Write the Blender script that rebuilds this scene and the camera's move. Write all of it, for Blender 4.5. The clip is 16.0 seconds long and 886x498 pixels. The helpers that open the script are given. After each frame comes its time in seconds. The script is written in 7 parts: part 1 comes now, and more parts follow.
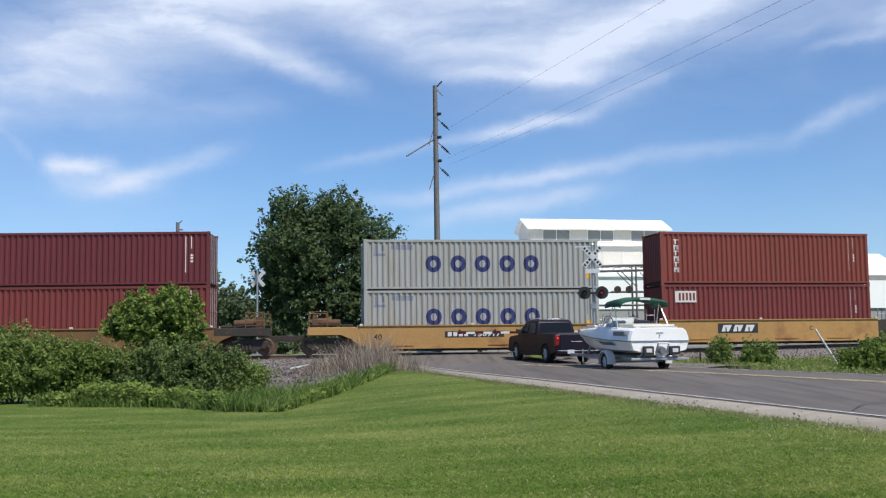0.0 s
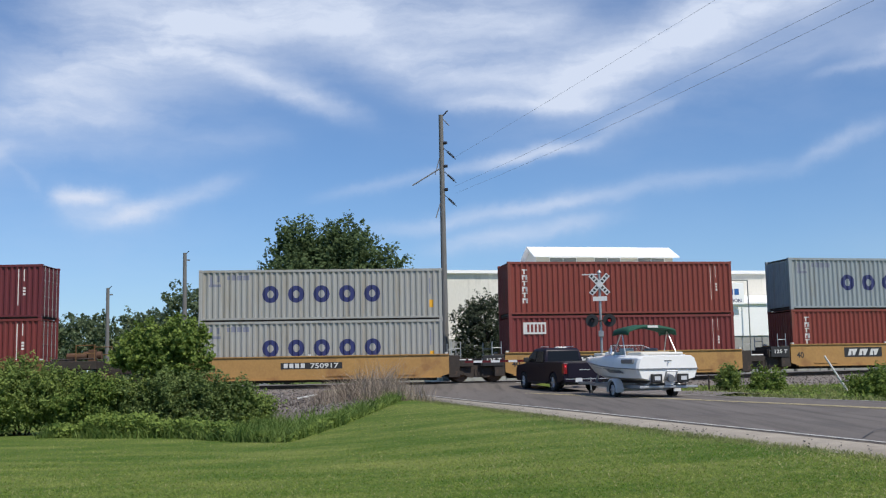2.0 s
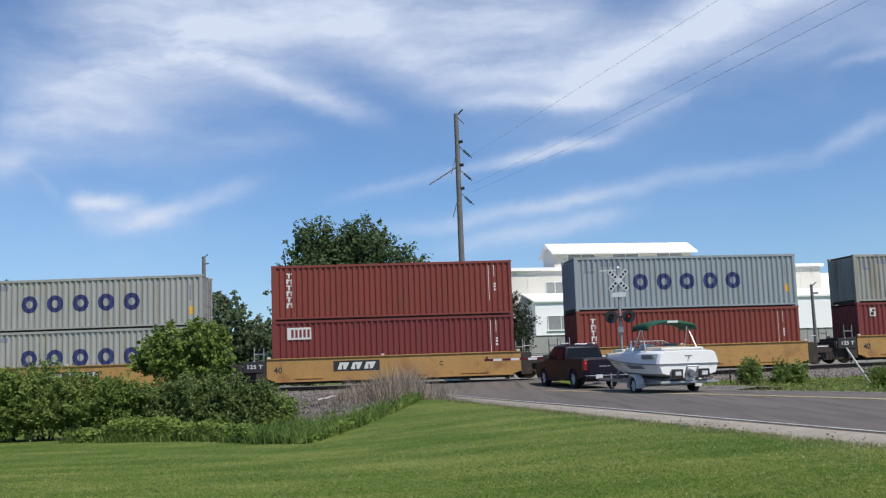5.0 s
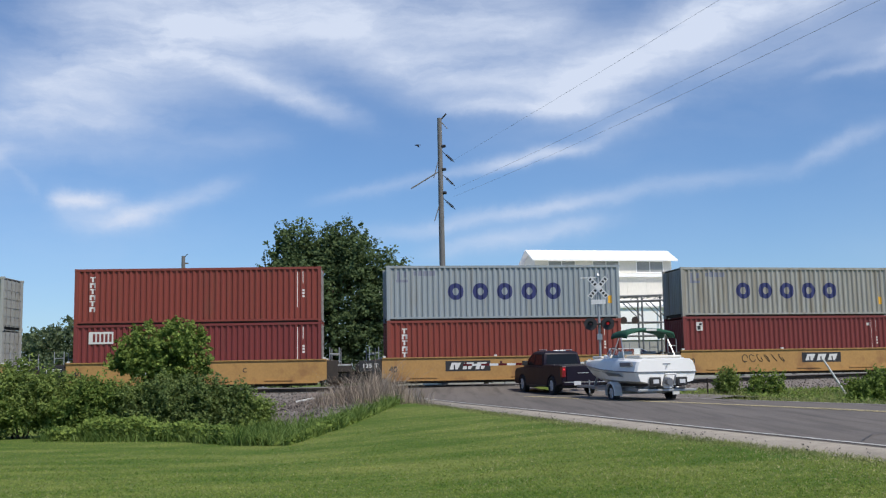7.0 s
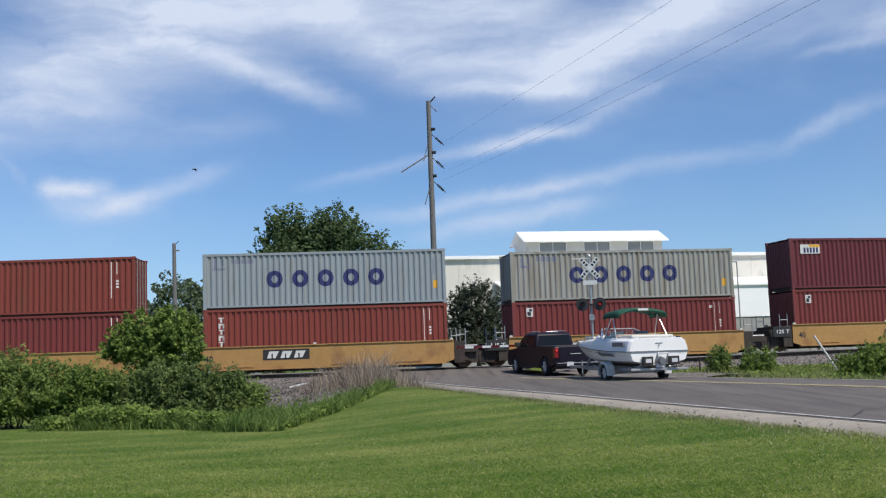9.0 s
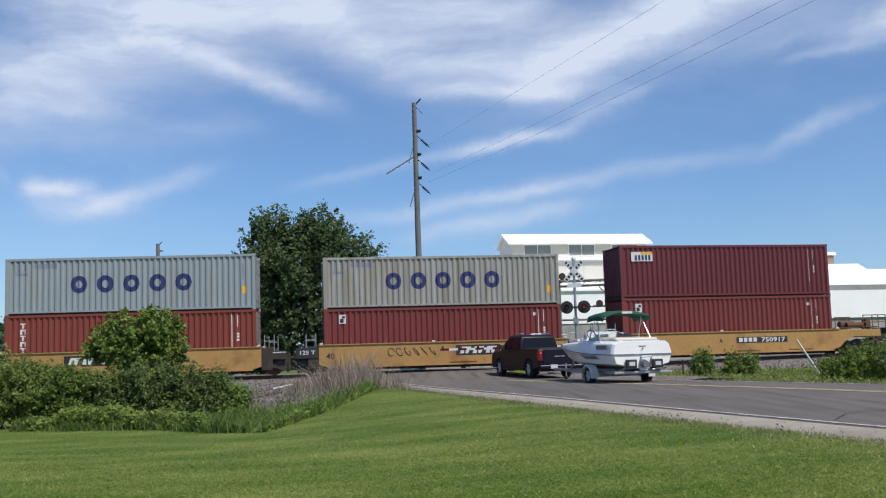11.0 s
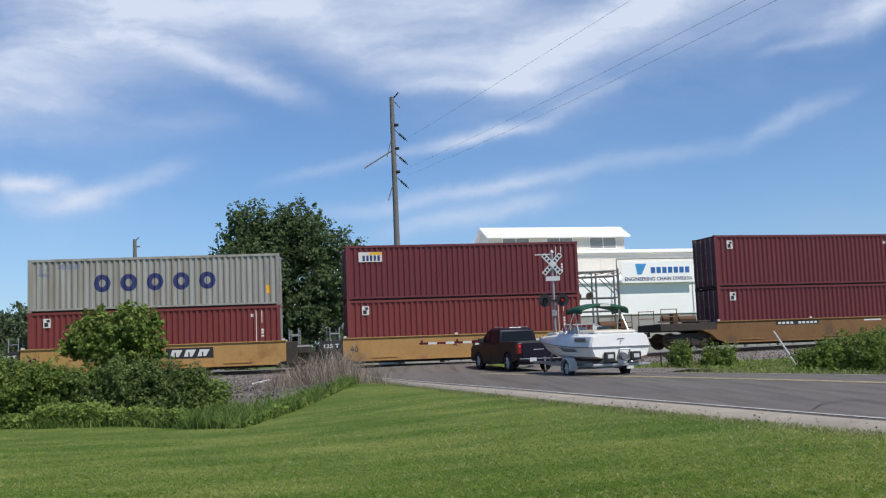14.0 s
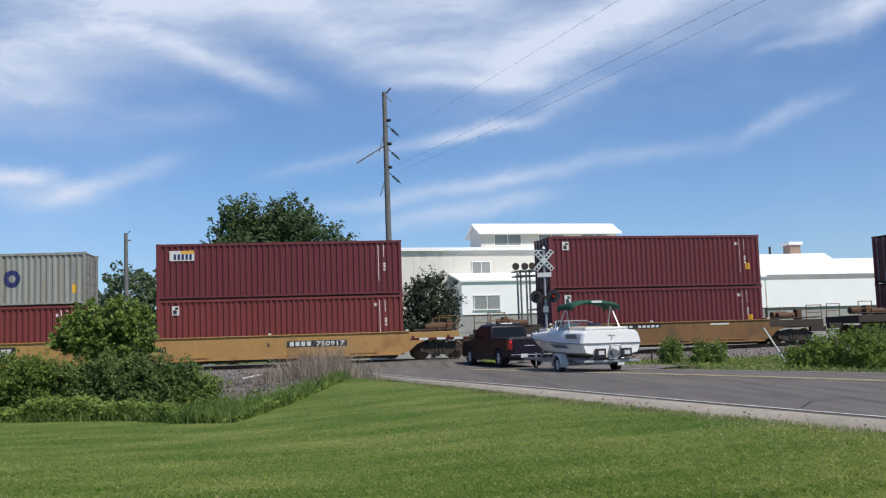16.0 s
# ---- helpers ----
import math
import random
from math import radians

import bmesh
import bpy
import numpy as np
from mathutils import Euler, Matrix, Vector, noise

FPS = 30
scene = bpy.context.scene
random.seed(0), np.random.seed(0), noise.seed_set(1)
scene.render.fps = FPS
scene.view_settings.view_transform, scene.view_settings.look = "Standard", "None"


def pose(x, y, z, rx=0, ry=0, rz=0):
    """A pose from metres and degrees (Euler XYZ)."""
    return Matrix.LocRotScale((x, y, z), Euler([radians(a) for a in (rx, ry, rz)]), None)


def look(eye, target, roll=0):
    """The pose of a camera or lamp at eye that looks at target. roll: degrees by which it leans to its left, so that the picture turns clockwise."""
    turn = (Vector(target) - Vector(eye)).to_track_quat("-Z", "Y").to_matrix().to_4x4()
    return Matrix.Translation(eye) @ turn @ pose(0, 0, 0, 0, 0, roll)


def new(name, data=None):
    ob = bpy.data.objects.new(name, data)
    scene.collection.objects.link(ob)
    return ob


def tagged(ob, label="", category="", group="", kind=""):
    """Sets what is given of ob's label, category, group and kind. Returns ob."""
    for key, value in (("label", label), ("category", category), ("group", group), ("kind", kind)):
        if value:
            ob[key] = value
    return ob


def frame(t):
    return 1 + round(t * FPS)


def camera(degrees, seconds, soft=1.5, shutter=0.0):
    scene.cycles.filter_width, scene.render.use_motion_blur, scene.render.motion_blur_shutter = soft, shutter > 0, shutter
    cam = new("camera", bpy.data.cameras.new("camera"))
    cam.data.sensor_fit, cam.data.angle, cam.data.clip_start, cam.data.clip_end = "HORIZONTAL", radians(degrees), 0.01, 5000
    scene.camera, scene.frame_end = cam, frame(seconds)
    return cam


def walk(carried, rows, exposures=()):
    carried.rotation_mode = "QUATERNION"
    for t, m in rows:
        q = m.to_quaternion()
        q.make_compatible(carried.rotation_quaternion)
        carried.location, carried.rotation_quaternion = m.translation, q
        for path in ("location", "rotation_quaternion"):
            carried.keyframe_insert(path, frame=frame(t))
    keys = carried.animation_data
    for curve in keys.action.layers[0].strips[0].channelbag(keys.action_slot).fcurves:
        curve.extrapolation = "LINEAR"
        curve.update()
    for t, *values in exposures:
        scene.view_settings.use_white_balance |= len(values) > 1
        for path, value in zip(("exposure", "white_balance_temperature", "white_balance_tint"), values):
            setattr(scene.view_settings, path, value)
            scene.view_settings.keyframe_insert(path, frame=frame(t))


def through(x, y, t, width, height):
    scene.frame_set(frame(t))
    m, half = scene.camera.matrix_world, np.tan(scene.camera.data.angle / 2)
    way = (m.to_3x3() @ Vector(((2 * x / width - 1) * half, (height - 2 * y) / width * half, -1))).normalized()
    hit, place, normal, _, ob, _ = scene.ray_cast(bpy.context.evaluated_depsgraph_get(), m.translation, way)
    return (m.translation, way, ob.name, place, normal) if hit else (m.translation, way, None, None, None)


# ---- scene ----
# ---------------------------------------------------------------- camera
EYE = Vector((0.0, 0.0, 1.6))
# seconds, turn to the left, tilt up, lean to the right (degrees): a hand-held stand
TURNS = [
    (0.0, 0.000, 5.316, 0.728),
    (0.5, 0.238, 6.076, 0.881),
    (1.0, 0.328, 6.402, 1.085),
    (1.5, 0.353, 6.520, 1.050),
    (2.0, 0.338, 6.859, 1.061),
    (2.5, 0.927, 7.148, 1.646),
    (3.0, 1.410, 7.105, 1.781),
    (3.5, 1.418, 6.884, 1.973),
    (4.0, 1.543, 6.699, 2.337),
    (6.5, 0.521, 7.063, 1.099),
    (7.0, 0.258, 7.027, 1.069),
    (7.5, 0.132, 6.707, 1.184),
    (8.0, 0.127, 6.598, 1.487),
    (8.5, -0.073, 6.294, 2.017),
    (9.0, -0.192, 6.111, 2.038),
    (11.5, -1.201, 6.209, 1.868),
    (12.0, -1.362, 6.211, 2.034),
    (12.5, -1.482, 6.094, 2.229),
    (13.0, -1.639, 5.890, 2.324),
    (13.5, -1.968, 5.777, 2.265),
    (14.0, -2.159, 5.829, 2.224),
    (14.5, -2.288, 5.848, 2.402),
    (15.0, -2.209, 5.759, 2.001),
    (15.5, -2.486, 5.740, 1.927),
    (16.0, -2.595, 5.581, 1.931),
]


def aim(yaw, tilt, lean):
    y, p = radians(yaw), radians(tilt)
    way = Vector((-math.sin(y) * math.cos(p), math.cos(y) * math.cos(p), math.sin(p)))
    return look(EYE, EYE + way, -lean)


cam = camera(45.0, 16.0, soft=1.2)
walk(cam, [(t, aim(yaw, tilt, lean)) for t, yaw, tilt, lean in TURNS],
     exposures=[(0.0, -0.10), (1.2, -0.24), (16.0, -0.25)])

# ---------------------------------------------------------------- light
SUN_FROM = Vector((0.55, -0.62, 1.15)).normalized()
world = bpy.data.worlds.new("world")
scene.world = world
world.use_nodes = True


def build_sky():
    nt = world.node_tree
    nt.nodes.clear()
    N, Lk = nt.nodes.new, nt.links.new
    sky = N("ShaderNodeTexSky")
    sky.sky_type = "NISHITA"
    sky.sun_disc = False
    sky.sun_elevation = math.asin(SUN_FROM.z)
    sky.sun_rotation = math.atan2(SUN_FROM.x, SUN_FROM.y)
    sky.altitude = 200.0
    sky.air_density, sky.dust_density, sky.ozone_density = 1.0, 0.3, 3.0
    tc = N("ShaderNodeTexCoord")
    sep = N("ShaderNodeSeparateXYZ")
    Lk(tc.outputs["Generated"], sep.inputs[0])

    def m(op, a, b=None, c=None, clamp=False):
        n = N("ShaderNodeMath")
        n.operation, n.use_clamp = op, clamp
        for i, v in enumerate((a, b, c)):
            if v is None:
                continue
            if isinstance(v, (int, float)):
                n.inputs[i].default_value = v
            else:
                Lk(v, n.inputs[i])
        return n.outputs[0]

    X, Y, Z = sep.outputs
    # azimuth to the right of ahead, and height, in tangent units
    u = m("DIVIDE", X, m("MAXIMUM", Y, 0.05))
    v = m("DIVIDE", Z, m("MAXIMUM", m("SQRT", m("ADD", m("MULTIPLY", X, X), m("MULTIPLY", Y, Y))), 0.05))
    comb = N("ShaderNodeCombineXYZ")
    Lk(u, comb.inputs[0]), Lk(v, comb.inputs[1])
    # warp, so that the streaks are wispy
    wn = N("ShaderNodeTexNoise")
    wn.inputs["Scale"].default_value, wn.inputs["Detail"].default_value = 6.0, 8.0
    wn.inputs["Roughness"].default_value = 0.62
    Lk(comb.outputs[0], wn.inputs["Vector"])
    wsub = N("ShaderNodeVectorMath")
    wsub.operation = "MULTIPLY_ADD"
    Lk(wn.outputs["Color"], wsub.inputs[0])
    wsub.inputs[1].default_value = (0.11, 0.045, 0)
    wsub.inputs[2].default_value = (-0.055, -0.0225, 0)
    wadd = N("ShaderNodeVectorMath")
    Lk(comb.outputs[0], wadd.inputs[0]), Lk(wsub.outputs[0], wadd.inputs[1])
    ws = N("ShaderNodeSeparateXYZ")
    Lk(wadd.outputs[0], ws.inputs[0])
    wu, wv = ws.outputs[0], ws.outputs[1]
    # fine fibres along the streaks
    fm = N("ShaderNodeMapping")
    fm.inputs["Rotation"].default_value = (0, 0, radians(-16))
    fm.inputs["Scale"].default_value = (5.0, 17.0, 1)
    Lk(wadd.outputs[0], fm.inputs["Vector"])
    fn = N("ShaderNodeTexNoise")
    fn.inputs["Scale"].default_value, fn.inputs["Detail"].default_value = 1.0, 9.0
    fn.inputs["Roughness"].default_value = 0.6
    Lk(fm.outputs[0], fn.inputs["Vector"])
    fibre = m("MULTIPLY_ADD", fn.outputs["Fac"], 2.8, -0.75, clamp=True)

    total = None
    # cirrus bands: centre u, v, half length, half width, slope, bend, strength
    for cu, cv, hl, hw, sl, bend, k in BANDS:
        du = m("SUBTRACT", wu, cu)
        line = m("ADD", m("MULTIPLY", du, sl), m("MULTIPLY", m("MULTIPLY", du, du), bend))
        dv = m("DIVIDE", m("SUBTRACT", m("SUBTRACT", wv, cv), line), hw)
        dl = m("DIVIDE", du, hl)
        r2 = m("ADD", m("MULTIPLY", dv, dv), m("MULTIPLY", m("MULTIPLY", dl, dl), m("MULTIPLY", dl, dl)))
        w = m("MULTIPLY", m("EXPONENT", m("MULTIPLY", r2, -1.0)), k)
        total = w if total is None else m("ADD", total, w)
    # thin general veil, with larger patches out of view
    veil = N("ShaderNodeTexNoise")
    veil.inputs["Scale"].default_value, veil.inputs["Detail"].default_value = 3.0, 7.0
    Lk(tc.outputs["Generated"], veil.inputs["Vector"])
    vv = m("MULTIPLY_ADD", veil.outputs["Fac"], 0.9, -0.36, clamp=True)
    cover = m("ADD", m("MULTIPLY", total, m("MULTIPLY_ADD", fibre, 0.85, 0.28)), m("MULTIPLY", m("MULTIPLY", vv, fibre), 0.35), clamp=True)
    # pale haze towards the horizon
    haze = m("MULTIPLY", m("EXPONENT", m("MULTIPLY", m("ABSOLUTE", v), -9.0)), 0.28)
    cover = m("ADD", cover, haze, clamp=True)
    tint = N("ShaderNodeMix")
    tint.data_type, tint.blend_type = "RGBA", "MULTIPLY"
    tint.inputs["Factor"].default_value = 1.0
    Lk(sky.outputs[0], tint.inputs["A"])
    tint.inputs["B"].default_value = SKY_TINT
    mix = N("ShaderNodeMix")
    mix.data_type = "RGBA"
    Lk(cover, mix.inputs["Factor"])
    Lk(tint.outputs["Result"], mix.inputs["A"])
    mix.inputs["B"].default_value = CLOUD
    bg = N("ShaderNodeBackground")
    bg.inputs["Strength"].default_value = 0.125
    Lk(mix.outputs["Result"], bg.inputs["Color"])
    out = N("ShaderNodeOutputWorld")
    Lk(bg.outputs[0], out.inputs["Surface"])


SKY_TINT = (0.64, 0.87, 1.12, 1)
CLOUD = (6.2, 6.95, 8.5, 1)
BANDS = [
    (-0.347, 0.271, 0.113, 0.0328, 0.507, 0.0, 0.60),
    (-0.231, 0.344, 0.142, 0.0349, 0.043, 0.0, 0.83),
    (-0.345, 0.239, 0.081, 0.0127, 0.031, 0.0, 0.49),
    (-0.181, 0.281, 0.099, 0.0116, -0.357, 0.0, 0.53),
    (-0.186, 0.292, 0.070, 0.0243, -0.290, 0.0, 0.35),
    (-0.007, 0.346, 0.139, 0.0317, -0.065, 0.0, 0.59),
    (0.033, 0.287, 0.137, 0.0275, -0.125, 0.0, 0.67),
    (0.073, 0.259, 0.076, 0.0074, -0.069, 0.0, 0.45),
    (0.199, 0.308, 0.099, 0.0254, 0.343, 0.0, 0.71),
    (0.329, 0.348, 0.119, 0.0243, 0.091, 0.0, 1.01),
    (0.012, 0.194, 0.119, 0.0063, 0.201, 0.0, 0.31),
    (0.081, 0.209, 0.049, 0.0074, 0.134, 0.0, 0.37),
    (0.165, 0.236, 0.055, 0.0074, 0.360, 0.0, 0.24),
    (-0.349, 0.166, 0.036, 0.0069, 0.093, 0.0, 0.92),
    (-0.267, 0.165, 0.062, 0.0090, 0.279, 0.0, 0.52),
    (-0.318, 0.153, 0.052, 0.0116, 0.059, 0.0, 0.45),
    (0.036, 0.150, 0.110, 0.0069, 0.121, 0.0, 0.54),
    (0.067, 0.132, 0.087, 0.0090, 0.125, 0.0, 0.52),
    (0.228, 0.175, 0.113, 0.0079, 0.099, 0.0, 0.30),
    (0.382, 0.203, 0.049, 0.0079, 0.240, 0.0, 0.37),
    (-0.415, 0.178, 0.016, 0.0063, -0.782, 0.0, 0.12),
    (0.395, 0.266, 0.035, 0.0053, 0.081, 0.0, 0.24),
    (-0.321, 0.288, 0.137, 0.0449, -0.061, 0.0, 0.33),
    (-0.479, 0.199, 0.049, 0.0127, 0.158, 0.0, 0.43),
    (0.479, 0.299, 0.058, 0.0158, 0.281, 0.0, 0.68),
    (0.173, 0.392, 0.279, 0.0264, 0.013, 0.0, 0.65),
    (-0.287, 0.396, 0.203, 0.0264, -0.004, 0.0, 0.59),
    (0.070, 0.315, 0.189, 0.0370, -0.065, 0.0, 0.28),
    (-0.287, 0.216, 0.145, 0.0158, 0.081, 0.0, 0.15),
    (0.162, 0.233, 0.232, 0.0211, 0.013, 0.0, 0.09),
    (0.330, 0.290, 0.140, 0.0300, 0.100, 0.0, 0.28),
]
build_sky()

sun = new("sun", bpy.data.lights.new("sun", "SUN"))
sun.data.energy, sun.data.angle, sun.data.color = 5.0, radians(0.6), (1.0, 0.94, 0.84)
sun.matrix_world = look(SUN_FROM * 100, (0, 0, 0))


# ---------------------------------------------------------------- materials
def mat(name, color, rough=0.7, metal=0.0, var=0.15, scale=6.0, fine=60.0, bump=0.15, stain=None, amount=0.0,
        stretch=(1, 1, 1), spread=0.0, spec=0.5, turn=0.0):
    """Colour with variation at two scales, an optional stain colour, and a fine relief."""
    ma = bpy.data.materials.new(name)
    ma.use_nodes = True
    nt = ma.node_tree
    b = nt.nodes["Principled BSDF"]
    N, Lk = nt.nodes.new, nt.links.new
    tc = N("ShaderNodeTexCoord")
    mp = N("ShaderNodeMapping")
    mp.inputs["Scale"].default_value, mp.inputs["Rotation"].default_value = stretch, (0, 0, radians(turn))
    Lk(tc.outputs["Object"], mp.inputs["Vector"])
    big, small = N("ShaderNodeTexNoise"), N("ShaderNodeTexNoise")
    for n, s, d in ((big, scale, 5.0), (small, fine, 3.0)):
        n.inputs["Scale"].default_value, n.inputs["Detail"].default_value = s, d
        Lk(mp.outputs[0], n.inputs["Vector"])
    r = N("ShaderNodeMath")
    r.operation = "ADD"
    Lk(big.outputs["Fac"], r.inputs[0]), Lk(small.outputs["Fac"], r.inputs[1])
    mr = N("ShaderNodeMapRange")
    mr.inputs["From Min"].default_value, mr.inputs["From Max"].default_value = 0.6, 1.4
    mr.inputs["To Min"].default_value, mr.inputs["To Max"].default_value = 1 - var, 1 + var
    Lk(r.outputs[0], mr.inputs["Value"])
    val = mr.outputs[0]
    if spread:
        oi = N("ShaderNodeObjectInfo")
        sp = N("ShaderNodeMapRange")
        sp.inputs["To Min"].default_value, sp.inputs["To Max"].default_value = 1 - spread, 1 + spread
        Lk(oi.outputs["Random"], sp.inputs["Value"])
        mm = N("ShaderNodeMath")
        mm.operation = "MULTIPLY"
        Lk(val, mm.inputs[0]), Lk(sp.outputs[0], mm.inputs[1])
        val = mm.outputs[0]
    vm = N("ShaderNodeVectorMath")
    vm.operation = "SCALE"
    vm.inputs[0].default_value = color
    Lk(val, vm.inputs["Scale"])
    col = vm.outputs[0]
    if stain:
        sn = N("ShaderNodeTexNoise")
        sn.inputs["Scale"].default_value, sn.inputs["Detail"].default_value = scale * 2.3, 8.0
        Lk(mp.outputs[0], sn.inputs["Vector"])
        sr = N("ShaderNodeMapRange")
        sr.inputs["From Min"].default_value, sr.inputs["From Max"].default_value = 0.68 - 0.25 * amount, 0.75
        Lk(sn.outputs["Fac"], sr.inputs["Value"])
        mx = N("ShaderNodeMix")
        mx.data_type = "RGBA"
        Lk(sr.outputs[0], mx.inputs["Factor"]), Lk(col, mx.inputs["A"])
        mx.inputs["B"].default_value = (*stain, 1)
        col = mx.outputs["Result"]
    Lk(col, b.inputs["Base Color"])
    b.inputs["Roughness"].default_value, b.inputs["Metallic"].default_value = rough, metal
    b.inputs["Specular IOR Level"].default_value = spec
    if bump:
        bp = N("ShaderNodeBump")
        bp.inputs["Strength"].default_value, bp.inputs["Distance"].default_value = bump, 0.02
        Lk(small.outputs["Fac"], bp.inputs["Height"])
        Lk(bp.outputs[0], b.inputs["Normal"])
    return ma


def glow(name, color, strength):
    ma = bpy.data.materials.new(name)
    ma.use_nodes = True
    b = ma.node_tree.nodes["Principled BSDF"]
    b.inputs["Base Color"].default_value = (*color, 1)
    b.inputs["Emission Color"].default_value = (*color, 1)
    b.inputs["Emission Strength"].default_value = strength
    return ma


M_RED = mat("dull red container paint", (0.168, 0.029, 0.027), 0.6, 0, 0.10, 0.7, 25, 0.05, (0.12, 0.035, 0.025), 0.35, (1, 1, 0.25))
M_RED2 = mat("bright red container paint", (0.200, 0.039, 0.027), 0.6, 0, 0.12, 0.6, 25, 0.05, (0.16, 0.05, 0.03), 0.45, (1, 1, 0.2))
M_MAROON = mat("maroon container paint", (0.128, 0.021, 0.027), 0.55, 0, 0.10, 0.7, 25, 0.05, (0.10, 0.02, 0.02), 0.3, (1, 1, 0.25))
M_GREY = mat("pale grey container paint", (0.335, 0.335, 0.318), 0.6, 0, 0.08, 0.7, 25, 0.05, (0.27, 0.235, 0.18), 0.7, (1.5, 1, 0.12))
M_GREYDIRT = mat("grimy pale grey container paint", (0.315, 0.313, 0.292), 0.65, 0, 0.12, 0.7, 25, 0.05, (0.20, 0.165, 0.115), 0.95, (1.8, 1, 0.10))
M_BLUEGREY = mat("blue-grey container paint", (0.265, 0.300, 0.322), 0.6, 0, 0.08, 0.7, 25, 0.05, (0.24, 0.23, 0.20), 0.55, (1.5, 1, 0.12))
M_YELLOW = mat("weathered yellow car paint", (0.385, 0.215, 0.068), 0.65, 0, 0.16, 0.8, 18, 0.08, (0.22, 0.10, 0.04), 0.55, (0.6, 1, 0.5))
M_DARK = mat("grimy black steel", (0.042, 0.032, 0.026), 0.75, 0.1, 0.3, 3, 30, 0.2, (0.10, 0.06, 0.04), 0.3)
M_STEEL = mat("galvanised steel", (0.38, 0.39, 0.40), 0.5, 0.6, 0.15, 5, 40, 0.08)
M_RAIL = mat("rusty rail steel", (0.16, 0.10, 0.07), 0.6, 0.4, 0.25, 4, 40, 0.15)
M_TIE = mat("weathered wooden tie", (0.11, 0.085, 0.065), 0.9, 0, 0.3, 3, 40, 0.4, spread=0.25)
M_NAVY = mat("navy lettering paint", (0.025, 0.032, 0.125), 0.6, 0, 0.1, 2, 30, 0.03)
M_WHITE = mat("white marking paint", (0.62, 0.61, 0.59), 0.6, 0, 0.08, 2, 30, 0.03)
M_BLACK = mat("black marking paint", (0.02, 0.02, 0.022), 0.6, 0, 0.2, 2, 30, 0.03)
M_FADE = mat("faded grey-blue marking paint", (0.20, 0.21, 0.27), 0.65, 0, 0.1, 2, 30, 0.03)
M_ORANGE = mat("orange marking paint", (0.72, 0.38, 0.03), 0.6, 0, 0.1, 2, 30, 0.03)
M_BALLAST = mat("grey crushed stone ballast", (0.175, 0.155, 0.145), 0.95, 0, 0.35, 1.2, 16, 0.9, (0.13, 0.11, 0.10), 0.5)
M_STONE = mat("loose grey stone", (0.30, 0.28, 0.27), 0.95, 0, 0.25, 5, 30, 0.4, spread=0.4)
M_ASPHALT = mat("worn grey asphalt", (0.150, 0.134, 0.122), 0.9, 0, 0.22, 0.7, 30, 0.5, (0.088, 0.080, 0.074), 0.8, (1.6, 0.10, 1), turn=-17, spec=0.2)
M_SHOULDER = mat("pale limestone gravel", (0.36, 0.315, 0.255), 0.95, 0, 0.25, 1.5, 40, 0.7, (0.25, 0.22, 0.18), 0.4)
M_LINE = mat("worn white road paint", (0.50, 0.49, 0.46), 0.85, 0, 0.25, 3, 40, 0.15, (0.17, 0.16, 0.15), 1.0)
M_YLINE = mat("worn yellow road paint", (0.56, 0.47, 0.26), 0.8, 0, 0.2, 3, 40, 0.15, (0.2, 0.18, 0.14), 0.6)
M_WOODPOLE = mat("weathered grey pole wood", (0.165, 0.16, 0.155), 0.9, 0, 0.25, 3, 30, 0.3, (0.11, 0.09, 0.07), 0.4, (3, 3, 0.3))


# ---------------------------------------------------------------- small builders
def part(name, bm, material, parent=None, label="", m=None):
    """Link a bmesh as one mesh object, under a thing or a part if one is given."""
    me = bpy.data.meshes.new(name)
    bm.to_mesh(me)
    bm.free()
    for ma in material if isinstance(material, (list, tuple)) else [material]:
        me.materials.append(ma)
    ob = new(name, me)
    if parent is not None:
        ob.parent = parent
    if m is not None:
        ob.matrix_basis = m
    if label:
        tagged(ob, label)
    return ob


def share(name, ob, parent, m):
    """Another part on the same mesh."""
    o = new(name, ob.data)
    o.parent, o.matrix_basis = parent, m
    return o


def box(bm, x0, x1, y0, y1, z0, z1, bevel=0.0):
    m = pose((x0 + x1) / 2, (y0 + y1) / 2, (z0 + z1) / 2) @ Matrix.Diagonal((x1 - x0, y1 - y0, z1 - z0, 1))
    r = bmesh.ops.create_cube(bm, size=1, matrix=m)
    if bevel:
        es = list({e for v in r["verts"] for e in v.link_edges})
        bmesh.ops.bevel(bm, geom=es, offset=bevel, segments=2, affect="EDGES", profile=0.5)
    return bm


def boxes(*rows, bevel=0.0):
    bm = bmesh.new()
    for r in rows:
        box(bm, *r, bevel=bevel)
    return bm


def rod(bm, a, b, r0, r1=None, n=8):
    a, b = Vector(a), Vector(b)
    d = b - a
    m = Matrix.Translation((a + b) / 2) @ d.to_track_quat("Z", "Y").to_matrix().to_4x4()
    bmesh.ops.create_cone(bm, cap_ends=True, segments=n, radius1=r0, radius2=r0 if r1 is None else r1, depth=d.length, matrix=m)
    return bm


def rods(*rows, n=8):
    bm = bmesh.new()
    for r in rows:
        rod(bm, *r, n=n)
    return bm


